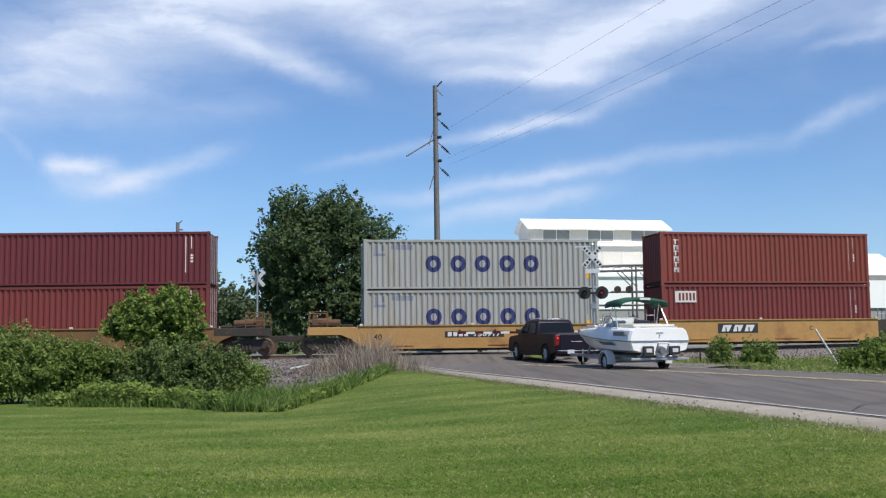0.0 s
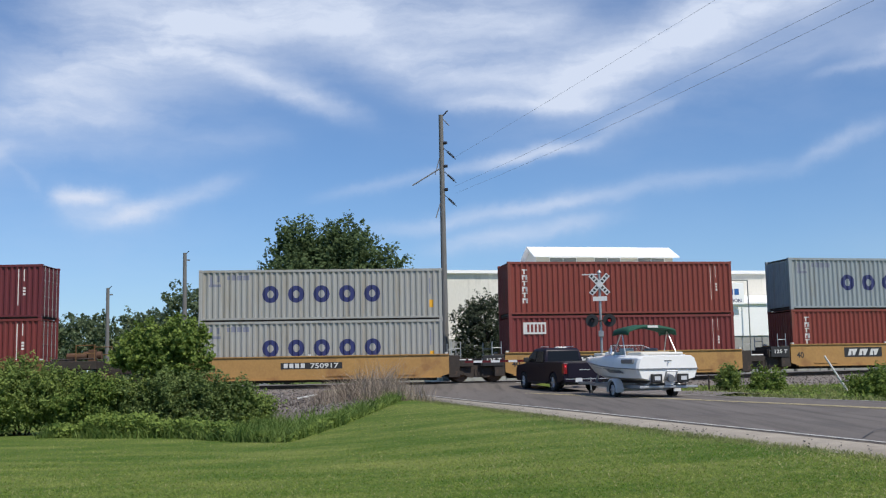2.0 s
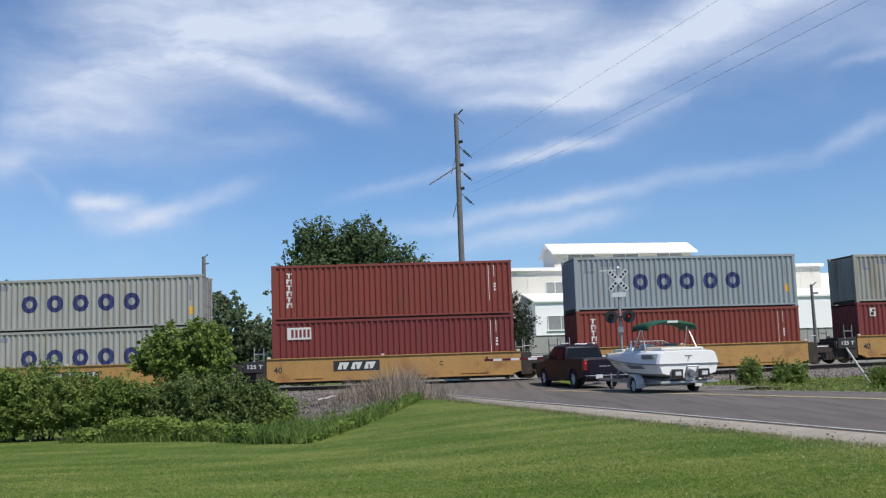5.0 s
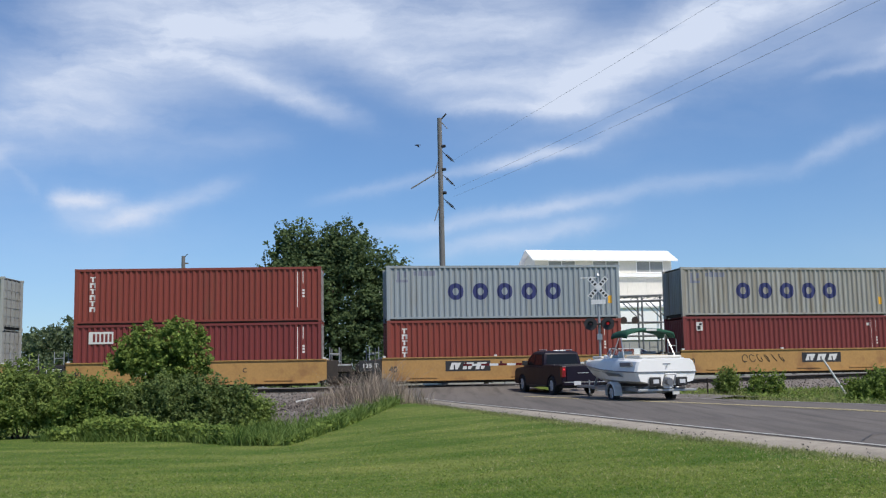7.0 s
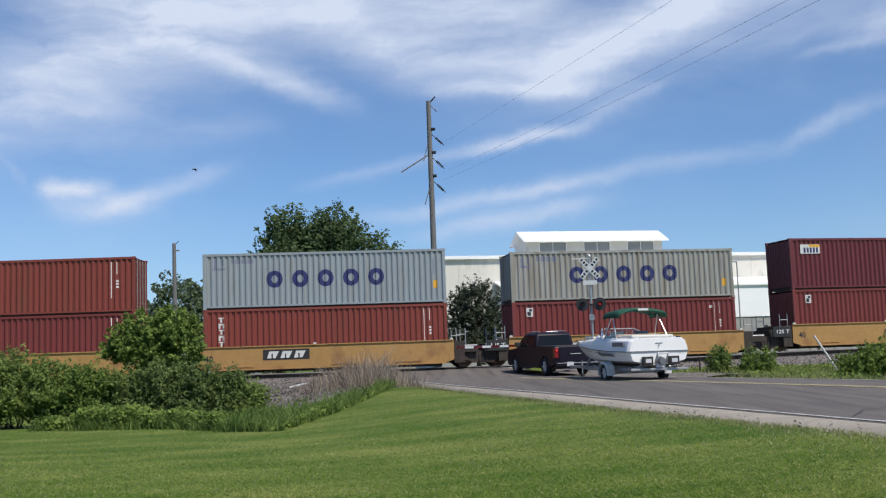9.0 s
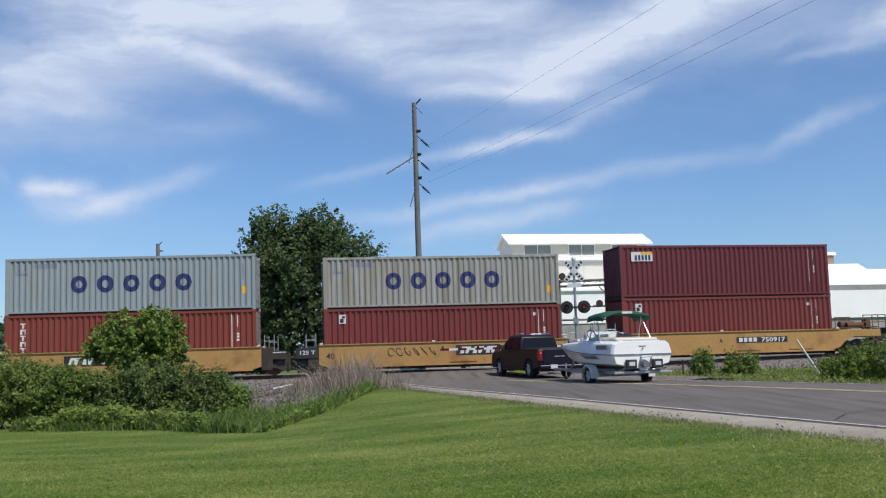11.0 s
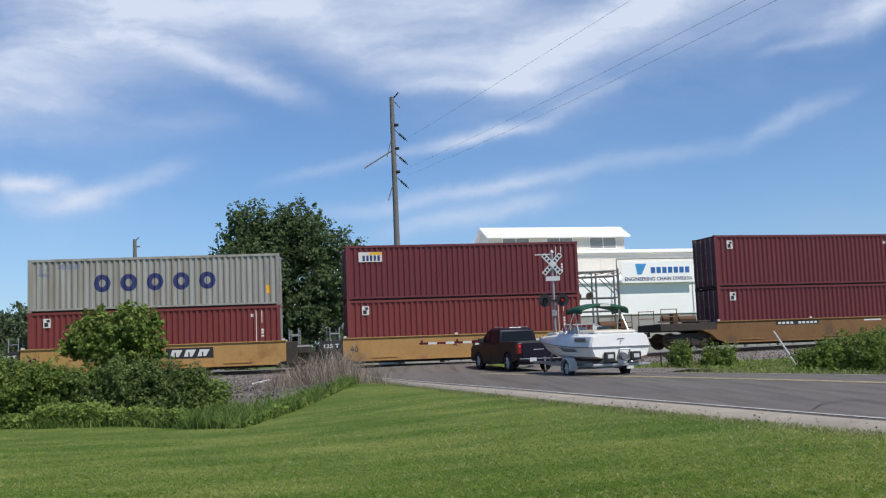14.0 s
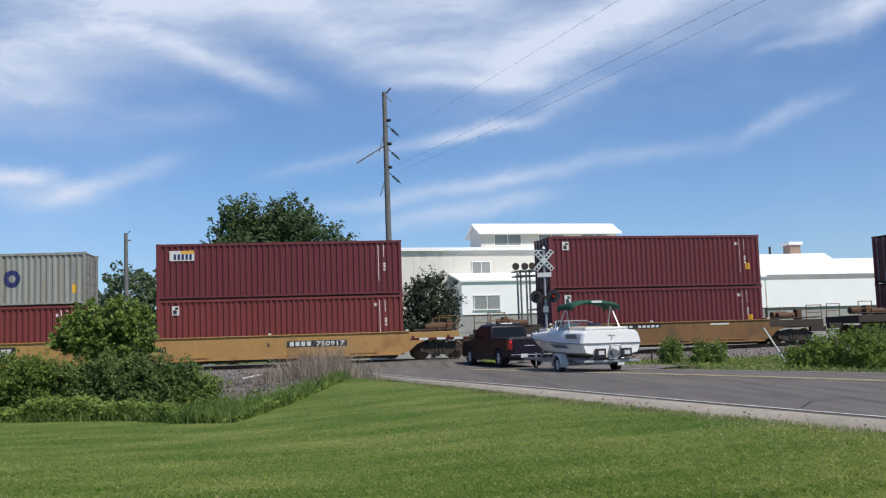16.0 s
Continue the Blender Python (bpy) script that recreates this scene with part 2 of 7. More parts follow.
def prism(bm, outline, y0, y1):
    """An outline in x and z drawn out along y."""
    a = [bm.verts.new((x, y0, z)) for x, z in outline]
    b = [bm.verts.new((x, y1, z)) for x, z in outline]
    n = len(a)
    bm.faces.new(a)
    bm.faces.new(b[::-1])
    for i in range(n):
        bm.faces.new((a[i], b[i], b[(i + 1) % n], a[(i + 1) % n]))
    bmesh.ops.recalc_face_normals(bm, faces=bm.faces)
    return bm


def loft(rings, close=True):
    """A skin over rings of points; the ends are capped."""
    bm = bmesh.new()
    rows = [[bm.verts.new(p) for p in r] for r in rings]
    n = len(rows[0])
    for a, b in zip(rows, rows[1:]):
        for i in range(n if close else n - 1):
            bm.faces.new((a[i], a[(i + 1) % n], b[(i + 1) % n], b[i]))
    if close:
        bm.faces.new(rows[0][::-1])
        bm.faces.new(rows[-1])
    bmesh.ops.recalc_face_normals(bm, faces=bm.faces)
    return bm


def lettering(name, text, size, material, parent, m, label="", width=None):
    """Built-in font, as a thin mesh in the local x-z plane that faces -y."""
    cu = bpy.data.curves.new(name, "FONT")
    cu.body, cu.size, cu.extrude, cu.resolution_u = text, size, 0.004, 2
    cu.offset = size * 0.02
    tmp = bpy.data.objects.new(name, cu)
    scene.collection.objects.link(tmp)
    dg = bpy.context.evaluated_depsgraph_get()
    me = bpy.data.meshes.new_from_object(tmp.evaluated_get(dg))
    bpy.data.objects.remove(tmp)
    me.materials.clear()
    me.materials.append(material)
    if width:
        xs = [v.co.x for v in me.vertices]
        k = width / (max(xs) - min(xs))
        for v in me.vertices:
            v.co.x *= k
    ob = new(name, me)
    ob.parent, ob.matrix_basis = parent, m @ pose(0, 0, 0, 90)
    if label:
        tagged(ob, label)
    return ob


def thing(name, label, category, group="", kind="", m=None):
    ob = new(name)
    ob.empty_display_size = 0.2
    tagged(ob, label, category, group, kind)
    if m is not None:
        ob.matrix_basis = m
    return ob


def smooth(ob):
    for p in ob.data.polygons:
        p.use_smooth = True
    return ob


# ---------------------------------------------------------------- plan
PSI, DIST, CURVE = 0.124594, 54.4955, 0.0047316
BOX_L, BOX_W = 12.192, 2.438
RAIL_Z = 1.35


def track_point(a, lat):
    """A point a metres along the line from the foot ahead of the camera, lat metres beyond the boxes' near side."""
    e = min(max(a, -60.0), 45.0)
    bow = 0.5 * CURVE * e * e + CURVE * e * (a - e)
    q = lat + bow
    return Vector((math.cos(PSI) * a - math.sin(PSI) * q, DIST + math.sin(PSI) * a + math.cos(PSI) * q, 0))


def track_angle(a):
    return PSI + math.atan(CURVE * min(max(a, -60.0), 45.0))


def rail_rise(a):
    """The line climbs a little to the right of the crossing."""
    return 0.24 * ease((a - 6.0) / 20.0)


def track_lat(x, y):
    """Metres beyond (positive) or before (negative) the track's middle."""
    a = math.cos(PSI) * x + math.sin(PSI) * (y - DIST)
    q = -math.sin(PSI) * x + math.cos(PSI) * (y - DIST)
    e = min(max(a, -60.0), 45.0)
    return q - (0.5 * CURVE * e * e + CURVE * e * (a - e)) - BOX_W / 2


def lerp_table(rows, v):
    if v <= rows[0][0]:
        (a, p), (b, q) = rows[0], rows[1]
    elif v >= rows[-1][0]:
        (a, p), (b, q) = rows[-2], rows[-1]
    else:
        for (a, p), (b, q) in zip(rows, rows[1:]):
            if a <= v <= b:
                break
    return p + (q - p) * (v - a) / (b - a)


def ease(v):
    v = min(max(v, 0.0), 1.0)
    return v * v * (3 - 2 * v)


NEAR_LINE = [(-40, 34.0), (0, 12.4), (17.2, 6.95), (23.9, 5.0), (30.4, 3.2), (47.7, -1.5), (60, -5.4), (90, -16)]
MID_LINE = [(-40, 42.0), (0, 20.8), (27.9, 10.8), (36.3, 7.65), (43.2, 4.5), (48, 2.4), (60, -2.0), (90, -12)]
FAR_LINE = [(-40, 47.0), (0, 25.2), (32.6, 12.65), (41.2, 9.05), (47, 6.2), (60, 1.4), (90, -8.6)]
ROAD_Z = [(-40, 0.0), (0, 0.16), (17, 0.40), (30, 0.60), (40, 0.72), (48, 0.85), (51.5, 0.97), (54.5, 1.25), (56.2, 1.33), (59, 1.33), (64, 1.2), (90, 1.0)]


def road_z(y):
    return lerp_table(ROAD_Z, min(max(y, -40), 90))


def ground_z(x, y):
    lat = track_lat(x, y)
    z = 0.02 * math.sin(x * 0.35 + 1) * math.sin(y * 0.27)
    # bank up to the line, level beyond it
    z += 0.75 * ease((lat + 17) / 13.0)
    z += 0.25 * ease((lat + 6) / 4.0)
    if x > 4:
        z = max(z, 0.76 * ease((lat + 22) / 13.0) * ease((x - 4) / 3))
    yy = min(max(y, -40), 90)
    n, f = lerp_table(NEAR_LINE, yy), lerp_table(FAR_LINE, yy)
    off = max(n - 1.2 - x, x - f - 1.0, 0.0)
    k = 1 - ease(off / (9.0 if x < n else 7.0))
    if -60 < y < 100:
        z = z * (1 - k) + (road_z(y) - 0.03) * k
        if off == 0.0:
            z -= 0.10
    return z


def axis(lo, hi, fine_lo, fine_hi, step, grow):
    out = [fine_lo]
    while out[-1] < fine_hi:
        out.append(out[-1] + step)
    s = step
    while out[-1] < hi:
        s *= grow
        out.append(out[-1] + s)
    s = step
    while out[0] > lo:
        s *= grow
        out.insert(0, out[0] - s)
    return out


def build_ground():
    xs = axis(-3000, 3000, -32, 34, 0.8, 1.35)
    ys = axis(-300, 4000, -4, 66, 0.8, 1.35)
    verts = [(x, y, ground_z(x, y)) for y in ys for x in xs]
    w = len(xs)
    faces = [(j * w + i, j * w + i + 1, (j + 1) * w + i + 1, (j + 1) * w + i) for j in range(len(ys) - 1) for i in range(w - 1)]
    me = bpy.data.meshes.new("ground")
    me.from_pydata(verts, [], faces)
    me.materials.append(M_LAWN)
    ob = smooth(new("ground", me))
    return tagged(ob, "mown green lawn with faint stripes and dry patches", "lawn", kind="structure")


M_TAR = mat("dark crack tar", (0.045, 0.042, 0.040), 0.7, 0, 0.2, 3, 30, 0.1)


def strip(name, rows, material, label, category, kind="structure"):
    """A sheet over rows of points."""
    bm = bmesh.new()
    vs = [[bm.verts.new(p) for p in r] for r in rows]
    for a, b in zip(vs, vs[1:]):
        for i in range(len(a) - 1):
            bm.faces.new((a[i], a[i + 1], b[i + 1], b[i]))
    bmesh.ops.recalc_face_normals(bm, faces=bm.faces)
    if bm.faces[0].normal.z < 0:
        bmesh.ops.reverse_faces(bm, faces=bm.faces)
    ob = smooth(part(name, bm, material))
    return tagged(ob, label, category, kind=kind)


def lawn_material(name, lush, dry, bump, through=0.0):
    """Mown grass: soft mowing bands, dry patches, fine speckle, by place."""
    ma = bpy.data.materials.new(name)
    ma.use_nodes = True
    nt = ma.node_tree
    N, Lk = nt.nodes.new, nt.links.new
    b = nt.nodes["Principled BSDF"]
    tc = N("ShaderNodeTexCoord")

    def field(scale, stretch, turn, detail):
        mp = N("ShaderNodeMapping")
        mp.inputs["Scale"].default_value, mp.inputs["Rotation"].default_value = stretch, (0, 0, radians(turn))
        Lk(tc.outputs["Object"], mp.inputs["Vector"])
        n = N("ShaderNodeTexNoise")
        n.inputs["Scale"].default_value, n.inputs["Detail"].default_value = scale, detail
        Lk(mp.outputs[0], n.inputs["Vector"])
        return n.outputs["Fac"]

    def ma2(op, a, b_, c=None):
        n = N("ShaderNodeMath")
        n.operation = op
        for k, v in enumerate((a, b_, c)):
            if isinstance(v, (int, float)):
                n.inputs[k].default_value = v
            elif v is not None:
                Lk(v, n.inputs[k])
        return n.outputs[0]

    bands = field(0.55, (0.55, 1.5, 1), 24, 4.0)
    patch = field(0.35, (1, 1, 1), 0, 5.0)
    speck = field(9.0, (1, 1, 1), 0, 8.0)
    f = ma2("ADD", ma2("MULTIPLY", bands, 1.2), ma2("ADD", ma2("MULTIPLY", patch, 1.1), ma2("ADD", ma2("MULTIPLY", speck, 1.2), ma2("MULTIPLY", field(34.0, (1, 1, 1), 0, 2.0), 1.0))))
    mr = N("ShaderNodeMapRange")
    mr.inputs["From Min"].default_value, mr.inputs["From Max"].default_value = 1.98, 2.98
    Lk(f, mr.inputs["Value"])
    mx = N("ShaderNodeMix")
    mx.data_type = "RGBA"
    Lk(mr.outputs[0], mx.inputs["Factor"])
    mx.inputs["A"].default_value, mx.inputs["B"].default_value = (*lush, 1), (*dry, 1)
    Lk(mx.outputs["Result"], b.inputs["Base Color"])
    b.inputs["Roughness"].default_value, b.inputs["Specular IOR Level"].default_value = 0.95, 0.1
    if bump:
        bp = N("ShaderNodeBump")
        bp.inputs["Strength"].default_value, bp.inputs["Distance"].default_value = bump, 0.03
        Lk(speck, bp.inputs["Height"])
        Lk(bp.outputs[0], b.inputs["Normal"])
    if through:
        tr, ms = N("ShaderNodeBsdfTranslucent"), N("ShaderNodeMixShader")
        Lk(mx.outputs["Result"], tr.inputs["Color"])
        ms.inputs["Fac"].default_value = through
        Lk(b.outputs[0], ms.inputs[1]), Lk(tr.outputs[0], ms.inputs[2])
        Lk(ms.outputs[0], nt.nodes["Material Output"].inputs["Surface"])
    return ma


M_LAWN = lawn_material("mown lawn", (0.066, 0.118, 0.021), (0.225, 0.240, 0.072), 0.9)
build_ground()

YS = [-40 + 1.0 * i for i in range(131)]
strip("road", [[(lerp_table(NEAR_LINE, y) - 0.18 + k * (lerp_table(FAR_LINE, y) + 0.5 - lerp_table(NEAR_LINE, y)), y,
                 road_z(y) + 0.03 + 0.03 * math.sin(math.pi * k)) for k in (0, 0.15, 0.3, 0.5, 0.7, 0.85, 1)] for y in YS],
      M_ASPHALT, "worn grey two-lane asphalt road with patched seams", "road")


def line_on_road(name, table, off, wide, material, label, end=200):
    rows = []
    for y in YS:
        if y > end:
            break
        n, f = lerp_table(NEAR_LINE, y) - 0.35, lerp_table(FAR_LINE, y) + 0.35
        x = lerp_table(table, y) + off
        r = []
        for xx in (x - wide / 2, x + wide / 2):
            k = (xx - n) / (f - n)
            r.append((xx, y, road_z(y) + 0.04 + 0.03 * math.sin(math.pi * min(max(k, 0), 1))))
        rows.append(r)
    return strip(name, rows, material, label, "road marking")


line_on_road("edge_line", NEAR_LINE, 0.0, 0.13, M_LINE, "worn white edge line painted on the asphalt")
line_on_road("edge_line", FAR_LINE, 0.0, 0.13, M_LINE, "worn white edge line painted on the asphalt")
line_on_road("centre_line", MID_LINE, -0.15, 0.15, M_YLINE, "faded double yellow centre line on the asphalt", 46)
line_on_road("centre_line", MID_LINE, 0.15, 0.15, M_YLINE, "faded double yellow centre line on the asphalt", 46)
strip("gravel_shoulder", [[(lerp_table(NEAR_LINE, y) - 0.12 - d * (0.85 + 0.25 * noise.noise((y * 0.8, 2.0, d)) * d) * min(max((50 - y) / 22, 0.15), 1), y, road_z(y) + 0.026 - 0.03 * d - (0.1 if d == 1 else 0)) for d in (0, 0.4, 0.8, 1)] for y in YS if y < 50],
      M_SHOULDER, "pale limestone gravel shoulder beside the asphalt", "gravel")

for seam in (((6.9, 18.3), (7.6, 19.6), (8.3, 20.2), (9.6, 20.5), (11.4, 20.4), (13.5, 20.9)), ((4.6, 25.6), (5.9, 26.0), (7.7, 25.8), (9.9, 26.4))):
    strip("tar_seam", [[(x, y + o, road_z(y) + 0.055 + 0.02 * min(k, 2)) for o in (-0.022, 0.022)] for k, (x, y) in enumerate(seam)], M_TAR, "dark tar seam sealing a crack in the asphalt", "tar seam")


# ---------------------------------------------------------------- track
def build_track():
    rows = []
    for i in range(-130, 131):
        a = float(i)
        r = []
        for lat, z in ((-4.2, 0.72), (-2.4, 1.0), (-1.75, 1.12), (-1.3, 1.16), (1.3, 1.16), (2.5, 1.22), (6.5, 1.38), (9.0, 0.9)):
            p = track_point(a, BOX_W / 2 + lat + 0.12 * noise.noise((a * 0.7, lat, 0)))
            r.append((p.x, p.y, z + rail_rise(a) + 0.03 * noise.noise((a * 1.3, lat * 2, 5))))
        rows.append(r)
    strip("ballast_bed", rows, M_BALLAST, "grey crushed stone ballast bed under the railway line", "ballast")
    for side in (-1, 1):
        rings = []
        for i in range(-130, 131):
            a = float(i)
            c = track_point(a, BOX_W / 2 + side * 0.755)
            nrm = Vector((-math.sin(track_angle(a)), math.cos(track_angle(a)), 0))
            rings.append([c + nrm * o + Vector((0, 0, z + rail_rise(a))) for o, z in ((-0.07, 1.18), (0.07, 1.18), (0.07, 1.20), (0.012, 1.22), (0.012, 1.30), (0.036, 1.31), (0.036, 1.35), (-0.036, 1.35), (-0.036, 1.31), (-0.012, 1.30), (-0.012, 1.22), (-0.07, 1.20))])
        tagged(part("rail", loft(rings), M_RAIL), "rusty steel rail of the railway line", "rail", "rails", kind="structure")


build_track()


# ---------------------------------------------------------------- train
def corrugated(length, height, n, depth, y, sign):
    """A corrugated panel in x and z; sign -1: the ribs face -y."""
    bm = bmesh.new()
    p = length / n
    prof = []
    for i in range(n):
        x = i * p
        prof += [(x, 0), (x + 0.27 * p, 0), (x + 0.5 * p, depth), (x + 0.77 * p, depth)]
    prof.append((length, 0))
    lo = [bm.verts.new((x, y - sign * d, 0)) for x, d in prof]
    hi = [bm.verts.new((x, y - sign * d, height)) for x, d in prof]
    for i in range(len(prof) - 1):
        bm.faces.new((lo[i], lo[i + 1], hi[i + 1], hi[i]))
    return bm


M_RUST = mat("rusty brown painted steel", (0.11, 0.055, 0.03), 0.8, 0.1, 0.3, 4, 30, 0.2, (0.05, 0.04, 0.035), 0.4)
M_OCHRE = mat("dark dirty ochre car paint", (0.17, 0.085, 0.030), 0.7, 0, 0.2, 0.8, 18, 0.08, (0.08, 0.05, 0.03), 0.6, (0.6, 1, 0.5))
M_YELLOW2 = mat("dirty ochre car paint", (0.27, 0.14, 0.045), 0.7, 0, 0.2, 0.8, 18, 0.08, (0.12, 0.07, 0.04), 0.6, (0.6, 1, 0.5))
M_ROD = mat("dull galvanised door rod", (0.30, 0.29, 0.28), 0.6, 0.4, 0.2, 4, 30, 0.05)


def container(paint, h, label, doors=1, mark=None):
    """A forty-foot steel box. Origin: the middle of its underside; the near side is -y."""
    ob = thing("shipping_container", label, "container", "containers on the train")
    L, W = BOX_L, BOX_W
    x0, x1, y0, y1 = -L / 2, L / 2, -W / 2, W / 2
    inner = L - 0.30
    hh = h - 0.30
    for side, y in ((-1, y0 + 0.012), (1, y1 - 0.012)):
        part("side_wall", corrugated(inner, hh, RIB_N, RIB_D, y, side), paint, ob, m=pose(x0 + 0.15, 0, 0.17))
        part("top_rail", boxes((x0 + 0.15, x1 - 0.15, min(y0 * -side, y0 * -side + side * -0.07), max(y0 * -side, y0 * -side + side * -0.07), h - 0.13, h - 0.01)), paint, ob)
        part("bottom_rail", boxes((x0 + 0.15, x1 - 0.15, min(y0 * -side, y0 * -side + side * -0.06), max(y0 * -side, y0 * -side + side * -0.06), 0.085, 0.172)), paint, ob)
    for x in (x0, x1 - 0.15):
        for y in (y0, y1 - 0.15):
            part("corner_post", boxes((x, x + 0.15, y, y + 0.15, 0.12, h - 0.12), bevel=0.012), paint, ob)
            for z in (0.0, h - 0.118):
                part("corner_casting", boxes((x - 0.004, x + 0.175, y - 0.004, y + 0.165, z, z + 0.118), bevel=0.01), paint, ob)
    part("roof", boxes((x0 + 0.1, x1 - 0.1, y0 + 0.07, y1 - 0.07, h - 0.05, h - 0.015)), paint, ob)
    # Recessed dark floor also plugs the seam, standing in for shade between boxes.
    part("floor", boxes((x0 + 0.1, x1 - 0.1, y0 + 0.075, y1 - 0.075, 0.02, 0.16)), M_DARK, ob)
    # blank end
    blank = -doors
    bx = x0 if blank < 0 else x1
    bm = corrugated(W - 0.30, hh, 9, 0.045, 0, -1)
    part("end_wall", bm, paint, ob, m=pose(bx - blank * 0.02, -(W / 2 - 0.15) * (1 if blank > 0 else -1), 0.17, 0, 0, 90 * blank))
    # doors with lock rods
    dx = x0 if doors < 0 else x1
    for k in (-1, 1):
        lo, hi = sorted((0.01 * k, (W / 2 - 0.16) * k))
        d = part("door", boxes(*[(dx - 0.05 - 0.02 if doors > 0 else dx + 0.03, dx - 0.03 if doors > 0 else dx + 0.07, lo, hi, 0.14, h - 0.14)],
                               *[(min(dx - doors * 0.03, dx - doors * 0.012), max(dx - doors * 0.03, dx - doors * 0.012), lo + 0.04, hi - 0.04, 0.2 + q * (h - 0.4) / 5, 0.13 + (q + 1) * (h - 0.4) / 5) for q in range(5)]), paint, ob)
        for q in (0.25, 0.75):
            yy = lo + (hi - lo) * q
            r = rods(((dx + doors * 0.012, yy, 0.1), (dx + doors * 0.012, yy, h - 0.1), 0.02))
            for zz in (0.5, 1.1, 1.9, h - 0.3):
                box(r, dx - 0.01, dx + 0.03 * doors + 0.001, yy - 0.06, yy + 0.06, zz - 0.03, zz + 0.03) if doors > 0 else box(r, dx - 0.03, dx + 0.01, yy - 0.06, yy + 0.06, zz - 0.03, zz + 0.03)
            part("lock_rod", r, M_ROD, d, "dull galvanised lock rod")
    return ob


def panel_mark(ob, name, x0, x1, z0, z1, material, label, lift=0.006):
    """A flat painted patch on the near side, in metres from the box's near left foot."""
    bm = boxes((-BOX_L / 2 + x0, -BOX_L / 2 + x1, -BOX_W / 2 + 0.001, -BOX_W / 2 + 0.007, z0, z1))
    return part(name, bm, material, ob, label)


def flat_bars(ob, name, rows, material, label):
    """Bars on a label panel."""
    for x0, x1, z0, z1 in rows:
        part(name, boxes((-BOX_L / 2 + x0, -BOX_L / 2 + x1, -BOX_W / 2 - 0.003, -BOX_W / 2 + 0.001, z0, z1)), material, ob, label)


RIB_N, RIB_D = 42, 0.064


def rib_y(x):
    """The near wall's surface at x metres from the box's left end, over its ribs."""
    p = (BOX_L - 0.30) / RIB_N
    f = ((x - 0.15) / p) % 1.0
    d = 0 if f < 0.27 else (f - 0.27) / 0.23 if f < 0.5 else 1 if f < 0.77 else (1 - f) / 0.23
    return -BOX_W / 2 + 0.012 + RIB_D * d - 0.004


def rib_stops(x0, x1):
    """Where the ribs bend between two places, with both ends."""
    p = (BOX_L - 0.30) / RIB_N
    out = {round(x0, 4), round(x1, 4)}
    for k in range(int((x0 - 0.15) / p) - 1, int((x1 - 0.15) / p) + 2):
        for f in (0, 0.27, 0.5, 0.77):
            x = 0.15 + (k + f) * p
            if x0 < x < x1:
                out.add(round(x, 4))
    return sorted(out)


def painted(ob, name, spans, x0, x1, material, label, step=0.0):
    """Paint that follows the ribs. spans(x) gives the painted heights at x as (low, high) pairs."""
    xs = rib_stops(x0, x1)
    if step:
        xs = sorted(set(xs) | {round(x0 + (x1 - x0) * k / int((x1 - x0) / step), 4) for k in range(int((x1 - x0) / step) + 1)})
    bm = bmesh.new()
    for a, b in zip(xs, xs[1:]):
        sa, sb = spans(a), spans(b)
        if len(sa) != len(sb):
            sm = spans((a + b) / 2)
            sa = sa if len(sa) == len(sm) else sm
            sb = sb if len(sb) == len(sm) else sm
        for (l0, h0), (l1, h1) in zip(sa, sb):
            ya, yb = rib_y(a), rib_y(b)
            v = [bm.verts.new((-BOX_L / 2 + x, y, z)) for x, y, z in ((a, ya, l0), (b, yb, l1), (b, yb, h1), (a, ya, h0))]
            if h0 - l0 > 1e-4 or h1 - l1 > 1e-4:
                bm.faces.new(v)
    bmesh.ops.remove_doubles(bm, verts=bm.verts, dist=0.0005)
    return part(name, bm, material, ob, label)


def ring_marks(ob, zc, xs, w, h):
    """Five bold oval shapes in a row."""
    for xc in xs:
        def spans(x, xc=xc):
            q = max(0.0, 1 - ((x - xc) / (w / 2)) ** 2) ** 0.5 * h / 2
            r = (x - xc) / (w * 0.19)
            if abs(r) < 1:
                k = (1 - r * r) ** 0.5 * h * 0.23
                return [(zc - q, zc - k), (zc + k, zc + q)]
            return [(zc - q, zc + q)]
        painted(ob, "emblem_ring", spans, xc - w / 2, xc + w / 2, M_NAVY, "bold navy painted ring", 0.04)


def bars(ob, name, rows, material, label):
    for x0, x1, z0, z1 in rows:
        painted(ob, name, lambda x: [(z0, z1)], x0, x1, material, label)


def wheel_bm():
    bm = bmesh.new()
    prof = [(0.02, -0.07), (0.10, -0.07), (0.14, -0.04), (0.30, -0.04), (0.36, -0.07), (0.42, -0.07), (0.42, 0.04), (0.455, 0.05), (0.455, 0.075), (0.30, 0.06), (0.14, 0.03), (0.02, 0.05)]
    n = 20
    rows = [[bm.verts.new((r * math.cos(2 * math.pi * i / n), y, r * math.sin(2 * math.pi * i / n))) for i in range(n)] for r, y in prof]
    for a, b in zip(rows, rows[1:] + rows[:1]):
        for i in range(n):
            bm.faces.new((a[i], a[(i + 1) % n], b[(i + 1) % n], b[i]))
    bmesh.ops.recalc_face_normals(bm, faces=bm.faces)
    return bm


WHEELSETS = []


